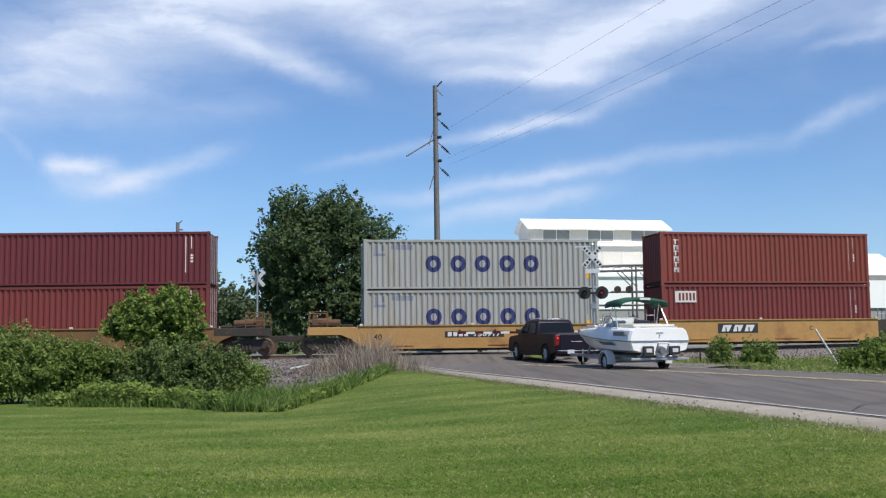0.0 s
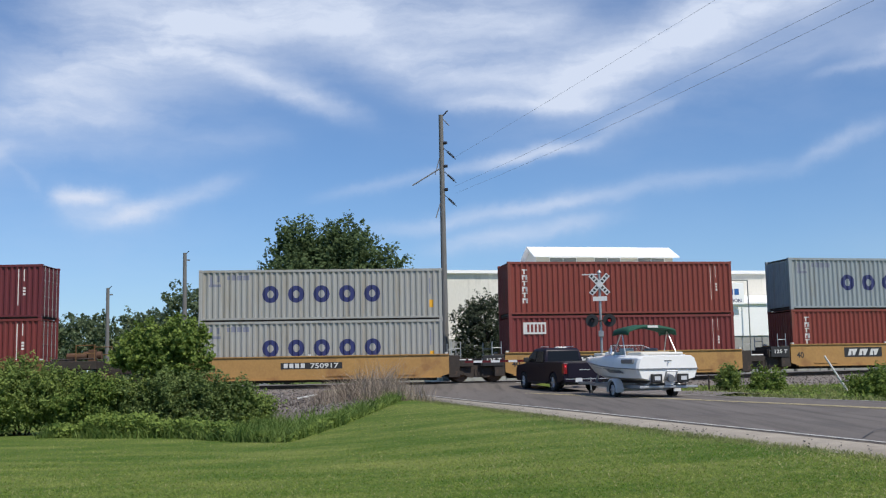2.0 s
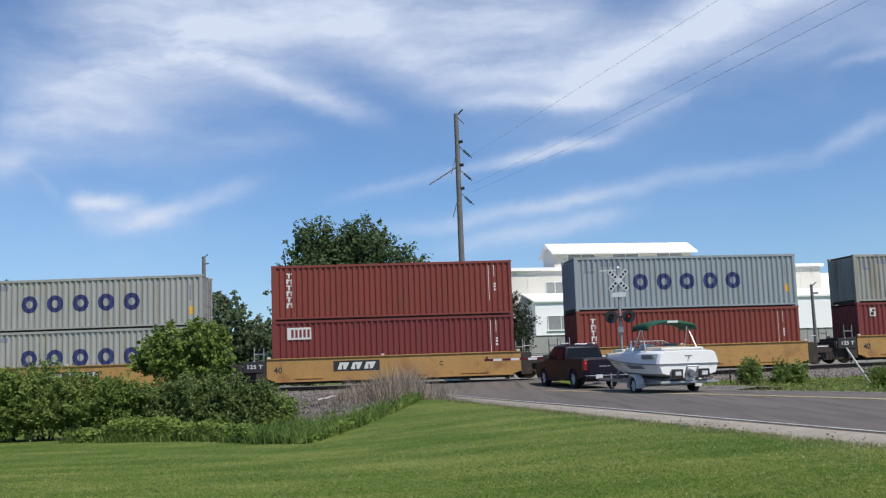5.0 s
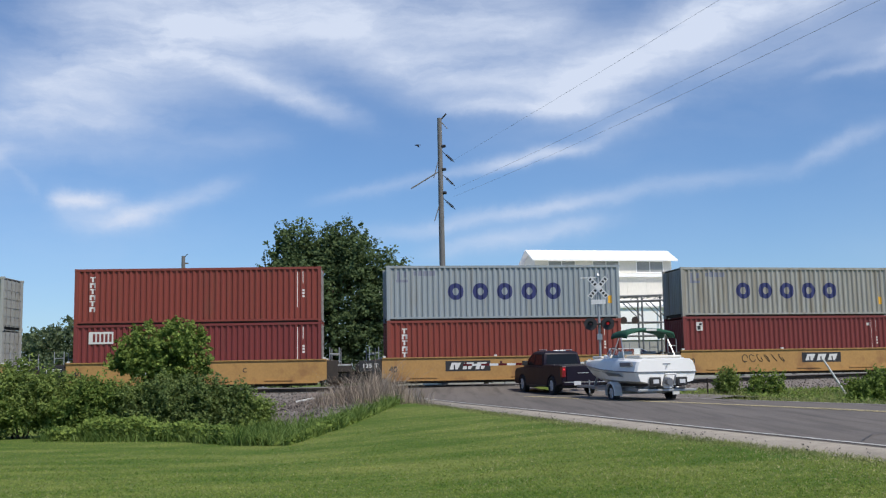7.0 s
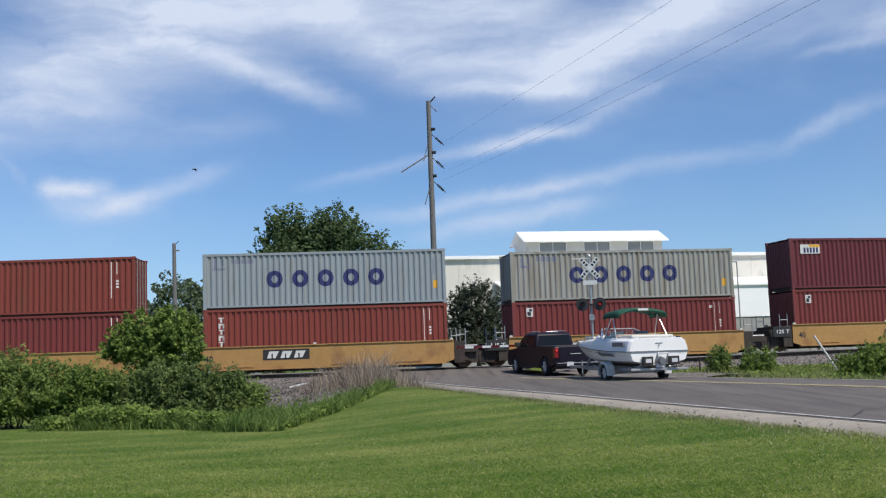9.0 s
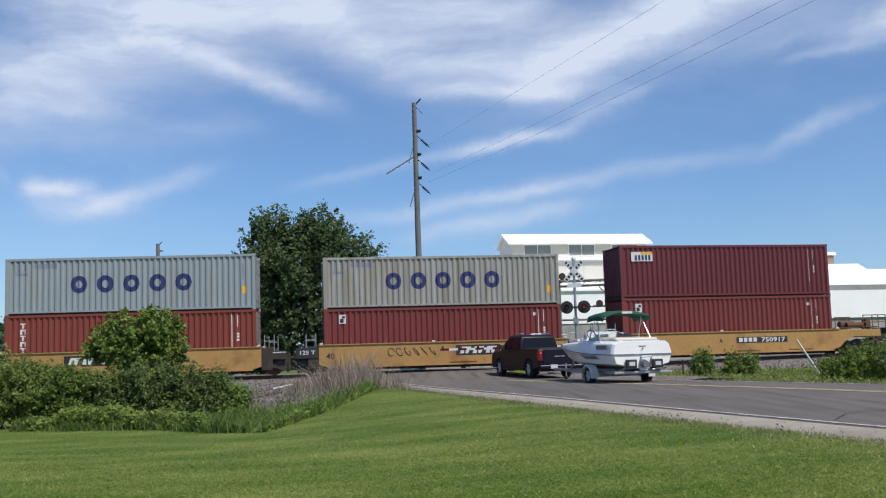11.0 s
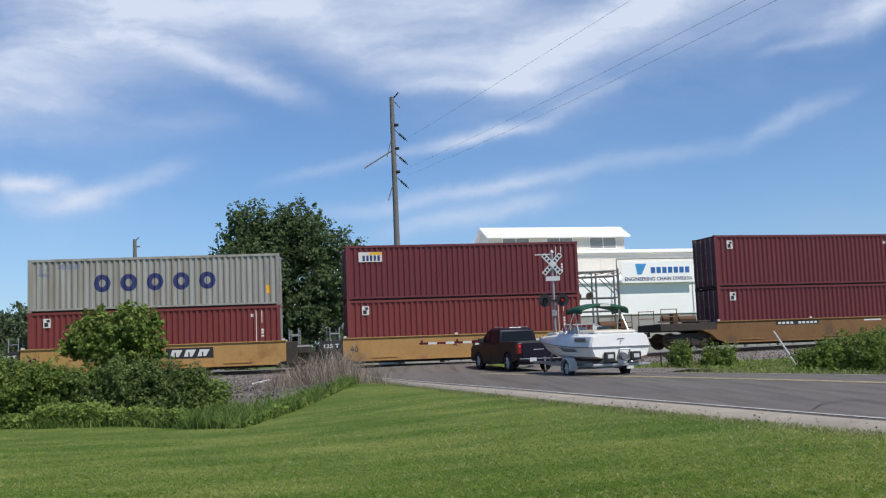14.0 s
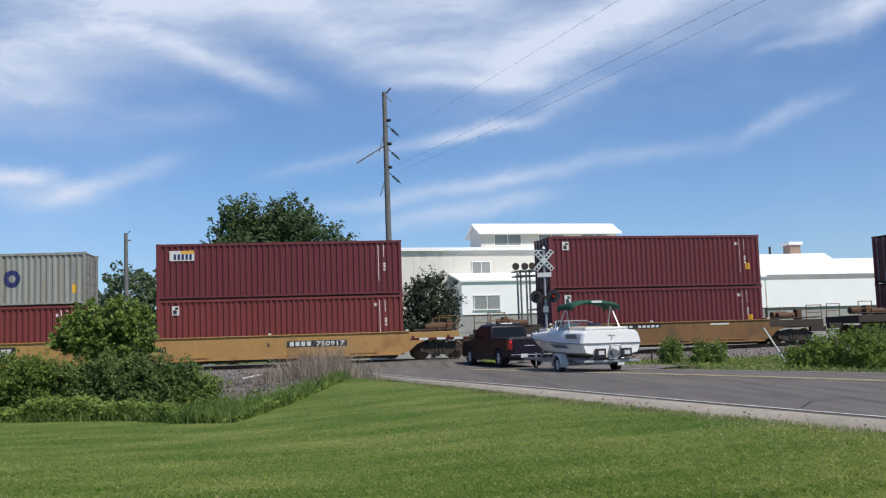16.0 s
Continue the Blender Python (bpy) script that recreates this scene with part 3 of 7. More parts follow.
def bogie(parent, x):
    """Two axles in cast side frames, under a car's end."""
    b = part("bogie", boxes((x - 0.22, x + 0.22, -1.0, 1.0, 0.38, 0.62), bevel=0.03), M_DARK, parent, "grimy black cast steel bogie")
    for s in (-1, 1):
        bm = bmesh.new()
        y = s * 1.02
        prism(bm, [(x - 1.25, 0.50), (x - 1.25, 0.66), (x - 0.85, 0.70), (x - 0.42, 0.84), (x + 0.42, 0.84), (x + 0.85, 0.70), (x + 1.25, 0.66), (x + 1.25, 0.50), (x + 0.9, 0.44), (x + 0.5, 0.22), (x - 0.5, 0.22), (x - 0.9, 0.44)], y - 0.08, y + 0.08)
        for q in (-0.18, 0, 0.18):
            rod(bm, (x + q, y - s * 0.0 + s * 0.06, 0.30), (x + q, y + s * 0.06, 0.62), 0.07, n=8)
        for q in (-0.9, 0.9):
            rod(bm, (x + q, y, 0.455), (x + q, y + s * 0.2, 0.455), 0.11, n=10)
        part("side_frame", bm, M_DARK, b)
    for q in (-0.9, 0.9):
        bm = rods(((0, -1.0, 0), (0, 1.0, 0), 0.075), n=10)
        ws = part("wheelset", bm, M_RAIL, b, m=pose(x + q, 0, 0.455))
        for s in (-1, 1):
            w = wheel_bm()
            bmesh.ops.transform(w, matrix=pose(0, s * 0.755, 0, 0, 0, 180 if s > 0 else 0), verts=w.verts)
            me = bpy.data.meshes.new("m")
            w.to_mesh(me)
            w.free()
            t = bmesh.new()
            t.from_mesh(ws.data)
            t.from_mesh(me)
            t.to_mesh(ws.data)
            t.free()
            bpy.data.meshes.remove(me)
        WHEELSETS.append((ws, x + q))
    return b


TOP, BOT = 1.40, 0.31       # the well's side plate above the rail


def well_car(label, left, right, paint=None, plate=None, reach=2.55, ends=None):
    """A well that carries a two-box stack. Origin: middle, on the rail. left, right: 'joint' (shared bogie), 'end' (platform and coupler) or 'bare'."""
    paint = paint or M_YELLOW
    plate, ends = plate or paint, ends or paint
    ob = thing("well_car", label, "railway wagon", "wagons of the train")
    h = BOX_L / 2 + 0.28
    for s in (-1, 1):
        y = s * 1.40
        bm = bmesh.new()
        prism(bm, [(-h, TOP), (h, TOP), (h, BOT + 0.14), (h - 0.45, BOT), (-h + 0.45, BOT), (-h, BOT + 0.14)], y - 0.012, y + 0.012)
        part("side_plate", bm, plate, ob)
        bm = boxes((-h, h, y - 0.07, y + 0.07, TOP, TOP + 0.05), (-h + 0.4, h - 0.4, y - 0.09, y + 0.09, BOT - 0.05, BOT))
        part("sill_flange", bm, paint, ob)
        for x in (-4.3, 0.9, 4.0):
            part("step_rail", boxes((x - 0.7, x + 0.7, y + s * 0.02 - 0.03, y + s * 0.02 + 0.03, BOT + 0.10, BOT + 0.15)), paint, ob)
        for x in (-h + 0.12, h - 0.12, -1.0 + 0.4):
            part("container_guide", boxes((x - 0.07, x + 0.07, y - 0.06, y + 0.06, TOP + 0.05, TOP + 0.13)), M_WHITE, ob, "white painted container guide")
    part("well_floor", boxes((-h + 0.3, h - 0.3, -1.38, 1.38, BOT - 0.03, BOT + 0.06), (-h + 0.6, h - 0.6, -1.15, 1.15, BOT - 0.17, BOT - 0.03), *[(x - 0.2, x + 0.2, -1.38, 1.38, BOT - 0.13, BOT - 0.03) for x in (-5.2, -2.6, 0, 2.6, 5.2)]), M_DARK, ob)
    for side, kind in ((-1, left), (1, right)):
        e = side * h
        if kind == "end":
            far = e + side * reach
            lo, hi = sorted((e, far))
            part("end_sill", boxes((lo, hi, -1.40, 1.40, TOP - 0.42, TOP - 0.02), bevel=0.02), ends, ob)
            bm = bmesh.new()
            prism(bm, [(e, TOP - 0.4), (e, BOT + 0.14), (e + side * 0.35, BOT + 0.45), (e + side * 0.9, TOP - 0.4)], -1.41, 1.41)
            part("end_gusset", bm, plate, ob)
            # railings and brake gear
            for y in (-1.35, 1.35):
                bm = bmesh.new()
                for xx in (far - side * 0.08, far - side * 1.0):
                    rod(bm, (xx, y, TOP - 0.1), (xx, y, TOP + 0.78), 0.025)
                rod(bm, (far - side * 0.08, y, TOP + 0.75), (far - side * 1.0, y, TOP + 0.75), 0.022)
                rod(bm, (far - side * 0.08, y, TOP + 0.35), (far - side * 1.0, y, TOP + 0.35), 0.022)
                part("railing", bm, M_OCHRE, ob)
            part("air_reservoir", rods(((e + side * 0.9, -0.7, TOP + 0.22), (e + side * 1.9, -0.7, TOP + 0.22), 0.17), n=12), M_RUST, ob, "rusty brown air reservoir")
            part("brake_cylinder", rods(((e + side * 1.3, 0.6, TOP + 0.3), (e + side * 2.2, 0.6, TOP + 0.3), 0.2), n=12), M_RUST, ob, "rusty brown brake cylinder")
            part("brake_stand", boxes((min(e + side * 2.0, e + side * 2.3), max(e + side * 2.0, e + side * 2.3), -0.9, -0.5, TOP - 0.03, TOP + 0.55), bevel=0.02), M_RUST, ob, "rusty brown brake stand")
            part("brake_pipe", rods(((e + side * 0.3, -1.2, TOP + 0.06), (far, -1.1, TOP + 0.10), 0.035)), M_DARK, ob)
            part("end_ramp", boxes((min(e + side * 0.25, e + side * 0.8), max(e + side * 0.25, e + side * 0.8), -1.0, 1.0, TOP - 0.03, TOP + 0.12), bevel=0.02), M_DARK, ob)
            lo, hi = sorted((far, far + side * 0.98))
            part("coupler", boxes((lo, hi, -0.14, 0.14, 0.72, 1.0), bevel=0.03), M_DARK, ob, "grimy black steel coupler")
            bogie(ob, e + side * 1.55)
        elif kind in ("joint", "bare"):
            far = e + side * 1.2
            lo, hi = sorted((e, far))
            bm = boxes((lo, hi, -1.1, 1.1, TOP - 0.66, TOP - 0.22), (min(e, e + side * 0.55), max(e, e + side * 0.55), -1.36, 1.36, BOT - 0.05, TOP - 0.03), bevel=0.02)
            part("end_beam", bm, M_DARK, ob, "grimy black end beam")
            for y in (-1.2, 1.2):
                bm = bmesh.new()
                for q in (0.15, 0.62):
                    rod(bm, (e + side * q, y, TOP - 0.5), (e + side * q, y, TOP + 0.62), 0.024)
                for z in (TOP + 0.30, TOP - 0.05):
                    rod(bm, (e + side * 0.15, y, z), (e + side * 0.62, y, z), 0.02)
                part("end_ladder", bm, M_STEEL, ob, "dull galvanised grab irons")
            part("train_pipe", rods(((e, -1.3, TOP - 0.28), (far, -1.3, TOP - 0.28), 0.045)), M_STEEL, ob)
            if kind == "joint":
                bogie(ob, e + side * 1.33)
            bm = boxes((min(e + side * 0.45, e + side * 1.25), max(e + side * 0.45, e + side * 1.25), -1.33, -1.25, TOP - 0.62, TOP - 0.2), bevel=0.02)
            part("equipment_box", bm, M_DARK, ob)
    return ob


def on_plate(ob, name, text, x, z, size, material, width=None):
    """Lettering on the near side plate: metres from its left end and above the rail."""
    return lettering(name, text, size, material, ob, pose(-BOX_L / 2 - 0.28 + x, -1.416, z), width=width)


def plate_patch(ob, name, x0, x1, z0, z1, material, label="", lift=0.014):
    h = BOX_L / 2 + 0.28
    return part(name, boxes((-h + x0, -h + x1, -1.40 - lift - 0.002, -1.40 - lift + 0.002, z0, z1)), material, ob, label)


# stacks from the train's head to its tail: start along the line, seam, top, lower and upper box
OFFS = [-23.836, -4.083, 11.439, 26.835, 42.311, 57.762, 77.661, 99.0]
TRAIN = []


def white_codes(ob, h, x=11.0):
    bars(ob, "code_bar", [(x + 0.28 * k, x + 0.28 * k + 0.035, h - 0.35 - d, h - 0.25) for k, d in ((0, 1.7), (1, 0.5))] + [(x + 0.26, x + 0.38, h - 1.25 - q, h - 1.15 - q) for q in (0, 0.14, 0.3)], M_WHITE, "white painted code bar")


def vertical_bars(ob, x, z1, n=6, s=0.25, mat_=None):
    """A word set downwards, as bars."""
    rows = []
    for i in range(n):
        z = z1 - i * s * 1.2
        rows += [(x, x + s * 1.1, z - s * 0.25, z), (x + s * 0.35, x + s * 0.7, z - s, z - s * 0.25)] if i % 2 == 0 else [(x, x + s * 1.1, z - s * 0.35, z), (x, x + s * 0.35, z - s, z - s * 0.3), (x + s * 0.75, x + s * 1.1, z - s, z - s * 0.3)]
    bars(ob, "word_bar", rows, mat_ or M_WHITE, "white painted bar of a vertical word")


def grey_marks(ob, h):
    ring_marks(ob, h * 0.52, [3.55, 4.83, 6.1, 7.38, 8.65], 0.82, 0.86)
    bars(ob, "code_bar", [(0.55, 0.68, h - 0.75, h - 0.3), (0.5, 1.1, h - 0.85, h - 0.72), (0.9, 1.03, h - 0.6, h - 0.3), (1.4, 1.55, h - 0.5, h - 0.3), (1.62, 1.85, h - 0.52, h - 0.26), (1.9, 2.15, h - 0.52, h - 0.28), (2.2, 2.5, h - 0.52, h - 0.28)], M_FADE, "faded grey-blue code bar")
    bars(ob, "patch", [(11.55, 11.75, h - 2.0, h - 1.6)], M_ORANGE, "orange sticker")
    bars(ob, "code_bar", [(11.55, 11.62, h - 1.3, h - 0.5)], M_FADE, "faded grey-blue code bar")


def build_train():
    specs = [
        # seam, top, (lower paint, marks), (upper paint, marks)
        (4.90, 7.60, M_RED, "code", M_MAROON, "code"),
        (4.57, 7.16, M_GREY, "grey", M_GREY, "grey"),
        (4.67, 7.46, M_RED, "logo", M_RED2, "triton"),
        (4.67, 7.46, M_RED2, "triton2", M_BLUEGREY, "grey"),
        (4.57, 7.18, M_RED, "crest", M_GREYDIRT, "grey"),
        (4.67, 7.46, M_RED, "crest", M_MAROON, "beacon"),
        (4.64, 7.46, M_MAROON, "crest", M_MAROON, "crest"),
        (4.64, 7.46, M_MAROON, "code", M_MAROON, "code"),
    ]
    kinds = [("bare", "end"), ("end", "bare"), ("joint", "bare"), ("joint", "bare"), ("joint", "bare"), ("joint", "end"), ("end", "end"), ("end", "bare")]
    for i, ((seam, top, lp, lm, up, um), off, (kl, kr)) in enumerate(zip(specs, OFFS, kinds)):
        mid = off + BOX_L / 2
        dull = i in (0, 6, 7)
        car = well_car("weathered yellow steel well wagon" + (" with rusty end platforms" if "end" in (kl, kr) else " coupled over a shared bogie"), kl, kr, M_YELLOW2 if dull else M_YELLOW, M_OCHRE if dull else None, 3.3 if i >= 6 else 2.55, M_DARK if dull else None)
        TRAIN.append((car, mid, 0.0))
        decorate_car(i, car)
        for z0, z1, paint, mark, word in ((RAIL_Z + BOT + 0.06, seam - 0.004, lp, lm, "sitting in"), (seam - 0.004, top, up, um, "stacked high on")):
            kind = "pale grey" if paint in (M_GREY, M_GREYDIRT, M_BLUEGREY) else "maroon" if paint is M_MAROON else "dull red"
            c = container(paint, z1 - z0, "%s corrugated steel shipping container %s a well wagon" % (kind if paint is not M_BLUEGREY else "blue-grey", word), doors=-1 if i in (6, 7) else 1)
            h = z1 - z0
            if mark == "grey":
                grey_marks(c, h)
            else:
                white_codes(c, h)
            if mark == "triton":
                vertical_bars(c, 0.75, h - 0.4)
            if mark == "triton2":
                vertical_bars(c, 0.75, h - 0.4)
            if mark == "logo":
                panel_mark(c, "label_panel", 0.75, 1.95, h - 0.95, h - 0.35, M_WHITE, "white label panel")
                flat_bars(c, "label_bar", [(0.95 + 0.2 * q, 1.07 + 0.2 * q, h - 0.85, h - 0.45) for q in range(5)], paint, "red bar on the label")
            if mark == "beacon":
                panel_mark(c, "label_panel", 0.65, 1.85, h - 0.85, h - 0.35, M_WHITE, "white label panel")
                flat_bars(c, "label_bar", [(0.85 + 0.19 * q, 0.97 + 0.19 * q, h - 0.80, h - 0.52) for q in range(5)], M_NAVY, "navy bar on the label")
                flat_bars(c, "label_stripe", [(1.2, 1.84, h - 0.5, h - 0.36)], M_ORANGE, "yellow stripe on the label")
            if mark == "crest":
                panel_mark(c, "label_panel", 0.75, 1.10, h - 0.75, h - 0.30, M_WHITE, "white label panel")
                flat_bars(c, "label_bar", [(0.80, 0.98, h - 0.7, h - 0.5), (0.9, 1.05, h - 0.48, h - 0.36)], M_BLACK, "black bar on the label")
                bars(c, "patch", [(10.75, 10.9, h - 0.55, h - 0.4)], M_WHITE, "white triangle sticker")
                if i == 6:
                    bars(c, "patch", [(11.35, 11.6, h - 1.9, h - 1.55)], M_ORANGE, "orange sticker")
            if mark == "code" and i == 0 and word.startswith("stack"):
                bars(c, "patch", [(0.3, 0.6, h - 0.7, h - 0.3)], M_ORANGE, "yellow sticker")
            TRAIN.append((c, mid, z0 - RAIL_Z))


def ttx_panel(car, x):
    plate_patch(car, "emblem_panel", x, x + 2.3, 0.72, 1.24, M_BLACK, "black emblem panel on the side plate")
    h = BOX_L / 2 + 0.28
    for q in range(3):
        a = -h + x + 0.22 + q * 0.66
        bm = bmesh.new()
        prism(bm, [(a - 0.02, 0.81), (a + 0.40, 0.81), (a + 0.58, 1.15), (a + 0.10, 1.15)], -1.424, -1.419)
        part("emblem_block", bm, M_WHITE, car, "white slanted emblem block")
        part("emblem_notch", boxes((a + 0.20, a + 0.27, -1.428, -1.425, 0.81, 1.03)), M_BLACK, car, "black emblem notch")


def decorate_car(i, car):
    if i in (1, 5):
        plate_patch(car, "number_panel", 4.35 if i == 1 else 6.6, 7.4 if i == 1 else 9.6, 0.80, 1.12, M_BLACK, "black number panel on the side plate")
        x = 4.5 if i == 1 else 6.75
        on_plate(car, "car_number", "750917", x + 1.3, 0.85, 0.33, M_WHITE, 1.4)
        for k in range(4):
            plate_patch(car, "owner_bar", x + 0.28 * k, x + 0.28 * k + 0.2, 0.86, 1.08, M_WHITE, "white owner mark bar", lift=0.02)
    if i in (2, 3, 4):
        ttx_panel(car, (3.3, 3.2, 6.9)[i - 2])
    if 1 <= i <= 5:
        on_plate(car, "car_letters", "40", 0.35 if i != 1 else 0.75, 0.72, 0.42, M_BLACK)
        if i > 1:
            h = BOX_L / 2 + 0.28
            part("load_plate", boxes((-h - 1.15, -h - 0.10, -1.40, -1.365, TOP - 0.62, TOP - 0.08), bevel=0.01), M_BLACK, car, "black load plate")
            lettering("car_letters", "125 T", 0.27, M_WHITE, car, pose(-h - 1.0, -1.405, TOP - 0.42), width=0.75)
    if i == 2:
        on_plate(car, "car_letters", "C", 8.6, 0.85, 0.3, M_BLACK)
    if i == 5:
        on_plate(car, "car_letters", "A", 5.6, 0.85, 0.3, M_BLACK)
    if i == 6:
        plate_patch(car, "number_panel", 3.6, 6.3, 1.12, 1.34, M_BLACK, "black number panel on the side plate")
        for k in range(10):
            if k != 4:
                plate_patch(car, "owner_bar", 3.75 + 0.25 * k, 3.92 + 0.25 * k, 1.17, 1.29, M_WHITE, "white owner mark bar", lift=0.02)
        plate_patch(car, "number_panel", 9.2, 10.3, 1.22, 1.30, M_WHITE, "pale stencilled bar")
    if i == 4:
        bm = bmesh.new()
        h = BOX_L / 2 + 0.28
        rnd = random.Random(4)
        for k in range(6):
            cx = -h + 3.6 + 0.42 * k
            pts = [(cx + 0.17 * math.cos(t * 0.9 + k), -1.416, 0.98 + 0.2 * math.sin(t * 0.9 + k * 0.6)) for t in range(7)]
            for p, q in zip(pts, pts[1:]):
                rod(bm, p, q, 0.018, n=5)
        part("spray_marks", bm, M_BLACK, car, "thin black sprayed scribble")


build_train()


def train_pose(mid, z, t):
    s = 0.0065315 * t * t + 4.2466 * t - 0.0146
    a = mid - s
    p = track_point(a, BOX_W / 2)
    return Matrix.Translation((p.x, p.y, RAIL_Z + rail_rise(a) + z)) @ Matrix.Rotation(track_angle(a), 4, "Z")


# ---------------------------------------------------------------- gravel, crossing
def gravel_ground():
    rows = []
    for j in range(29):
        y = 36.0 + 0.6 * j
        lo = -8.5 - 0.3 * (y - 36)
        hi = min(lerp_table(NEAR_LINE, y) - 2.9, -5.2 + 0.3 * (y - 36))
        r = []
        for i in range(15):
            x = lo + (hi - lo) * i / 14
            edge = min(i, 14 - i, j) == 0
            r.append((x + 0.2 * noise.noise((i, j, 3)), min(y, 52.4) + 0.2 * noise.noise((i, j, 9)), ground_z(x, y) + (0.05 + 0.09 * noise.noise((x * 0.9, y * 0.9, 0)) if not edge else -0.08)))
        rows.append(r)
    strip("gravel_ground", rows, M_DIRT, "bare brown-grey gravel and dirt beside the line", "gravel")


M_DIRT = mat("brown-grey gravelly dirt", (0.150, 0.125, 0.112), 0.95, 0, 0.4, 1.0, 14, 1.0, (0.10, 0.085, 0.075), 0.5)
gravel_ground()


strip("gravel_apron", [[(lerp_table(FAR_LINE, y) + d, y, ground_z(lerp_table(FAR_LINE, y) + d, y) + (0.12 if 0 < k < 5 else -0.05)) for k, d in enumerate((0.35, 0.6, 1.6, 2.6 + 0.4 * noise.noise((y, 1, 0)), 3.6, 4.1))] for y in [41.0 + 0.5 * q for q in range(24)]],
      M_BALLAST, "grey gravel apron beside the asphalt at the crossing", "gravel")


def stone_bm(bm, p, s, rnd):
    r = bmesh.ops.create_icosphere(bm, subdivisions=1, radius=s, matrix=Matrix.Translation(p) @ Euler((rnd.random() * 6, rnd.random() * 6, rnd.random() * 6)).to_matrix().to_4x4() @ Matrix.Diagonal((1, rnd.uniform(0.6, 1), rnd.uniform(0.45, 0.8), 1)))
    for v in r["verts"]:
        v.co += Vector((rnd.uniform(-1, 1), rnd.uniform(-1, 1), rnd.uniform(-1, 1))) * s * 0.18


def scatter_stones(name, n, place, size, label, seed):
    rnd = random.Random(seed)
    bm = bmesh.new()
    stone_bm(bm, (0, 0, 0), 1.0, rnd)
    vs = np.array([v.co[:] for v in bm.verts])
    fs = np.array([[v.index for v in f.verts] for f in bm.faces])
    bm.free()
    V, F = [], []
    for k in range(n):
        p = place(rnd)
        s = size * rnd.uniform(0.4, 1.3)
        rot = np.array(Euler((rnd.random() * 6, rnd.random() * 6, rnd.random() * 6)).to_matrix())
        V.append((vs * (1, rnd.uniform(0.7, 1.1), rnd.uniform(0.6, 1))) @ rot.T * s + np.array(p))
        F.append(fs + k * len(vs))
    me = bpy.data.meshes.new(name)
    me.from_pydata(np.concatenate(V).tolist(), [], np.concatenate(F).tolist())
    me.materials.append(M_STONE_ISLAND)
    return tagged(new(name, me), label, "stones", kind="stuff")


def island_material(name, dark, light, rough=0.9, translucent=0.0, spec=0.3, mid=None):
    """A colour for each loose piece, between two tones."""
    ma = bpy.data.materials.new(name)
    ma.use_nodes = True
    nt = ma.node_tree
    N, Lk = nt.nodes.new, nt.links.new
    b = nt.nodes["Principled BSDF"]
    g = N("ShaderNodeNewGeometry")
    mx = N("ShaderNodeMix")
    mx.data_type = "RGBA"
    mx.inputs["A"].default_value, mx.inputs["B"].default_value = (*dark, 1), (*light, 1)
    no = N("ShaderNodeTexNoise")
    no.inputs["Scale"].default_value = 0.9
    tc = N("ShaderNodeTexCoord")
    Lk(tc.outputs["Object"], no.inputs["Vector"])
    ad = N("ShaderNodeMath")
    ad.operation = "MULTIPLY_ADD"
    ad.use_clamp = True
    Lk(no.outputs["Fac"], ad.inputs[0])
    ad.inputs[1].default_value = 1.4
    sb = N("ShaderNodeMath")
    sb.operation = "MULTIPLY_ADD"
    Lk(g.outputs["Random Per Island"], sb.inputs[0])
    sb.inputs[1].default_value, sb.inputs[2].default_value = 0.8, -0.6
    Lk(sb.outputs[0], ad.inputs[2])
    Lk(ad.outputs[0], mx.inputs["Factor"])
    Lk(mx.outputs["Result"], b.inputs["Base Color"])
    b.inputs["Roughness"].default_value = rough
    b.inputs["Specular IOR Level"].default_value = spec
    if translucent:
        tr = N("ShaderNodeBsdfTranslucent")
        Lk(mx.outputs["Result"], tr.inputs["Color"])
        ms = N("ShaderNodeMixShader")
        ms.inputs["Fac"].default_value = translucent
        Lk(b.outputs[0], ms.inputs[1]), Lk(tr.outputs[0], ms.inputs[2])
        Lk(ms.outputs[0], nt.nodes["Material Output"].inputs["Surface"])
    return ma


M_STONE_ISLAND = island_material("mixed grey stone", (0.070, 0.058, 0.052), (0.25, 0.225, 0.21), 0.95)


def place_ballast(rnd):
    a = rnd.uniform(-32, 32)
    lat = rnd.choice((-1, -1, -1, 1)) * rnd.uniform(0.9, 3.9)
    p = track_point(a, BOX_W / 2 + lat)
    z = lerp_table([(-4.2, 0.72), (-2.4, 1.0), (-1.75, 1.12), (1.3, 1.16), (2.5, 1.22), (6.5, 1.38)], lat)
    x0, x1 = lerp_table(NEAR_LINE, p.y) - 0.5, lerp_table(FAR_LINE, p.y) + 0.5
    if x0 < p.x < x1:
        p.x = x0 - rnd.uniform(0, 4)
    return p.x, p.y, z + rail_rise(a) + 0.02


def place_dirt(rnd):
    y = rnd.uniform(40, 51.5)
    x = rnd.uniform(-9 - 0.15 * (y - 39), lerp_table(NEAR_LINE, y) - 3.0)
    return x, y, ground_z(x, y) + 0.07


def place_shoulder(rnd):
    y = rnd.uniform(13, 46)
    x = lerp_table(NEAR_LINE, y) - 0.4 - abs(rnd.gauss(0, 0.55))
    return x, y, road_z(y) + 0.01


scatter_stones("ballast_stones", 9000, place_ballast, 0.05, "loose grey ballast stones beside the rails", 3)
scatter_stones("rubble", 2200, place_dirt, 0.07, "rough grey rubble and stones on bare dirt", 5)
scatter_stones("shoulder_stones", 350, place_shoulder, 0.022, "small pale and dark stones on the gravel shoulder", 7)


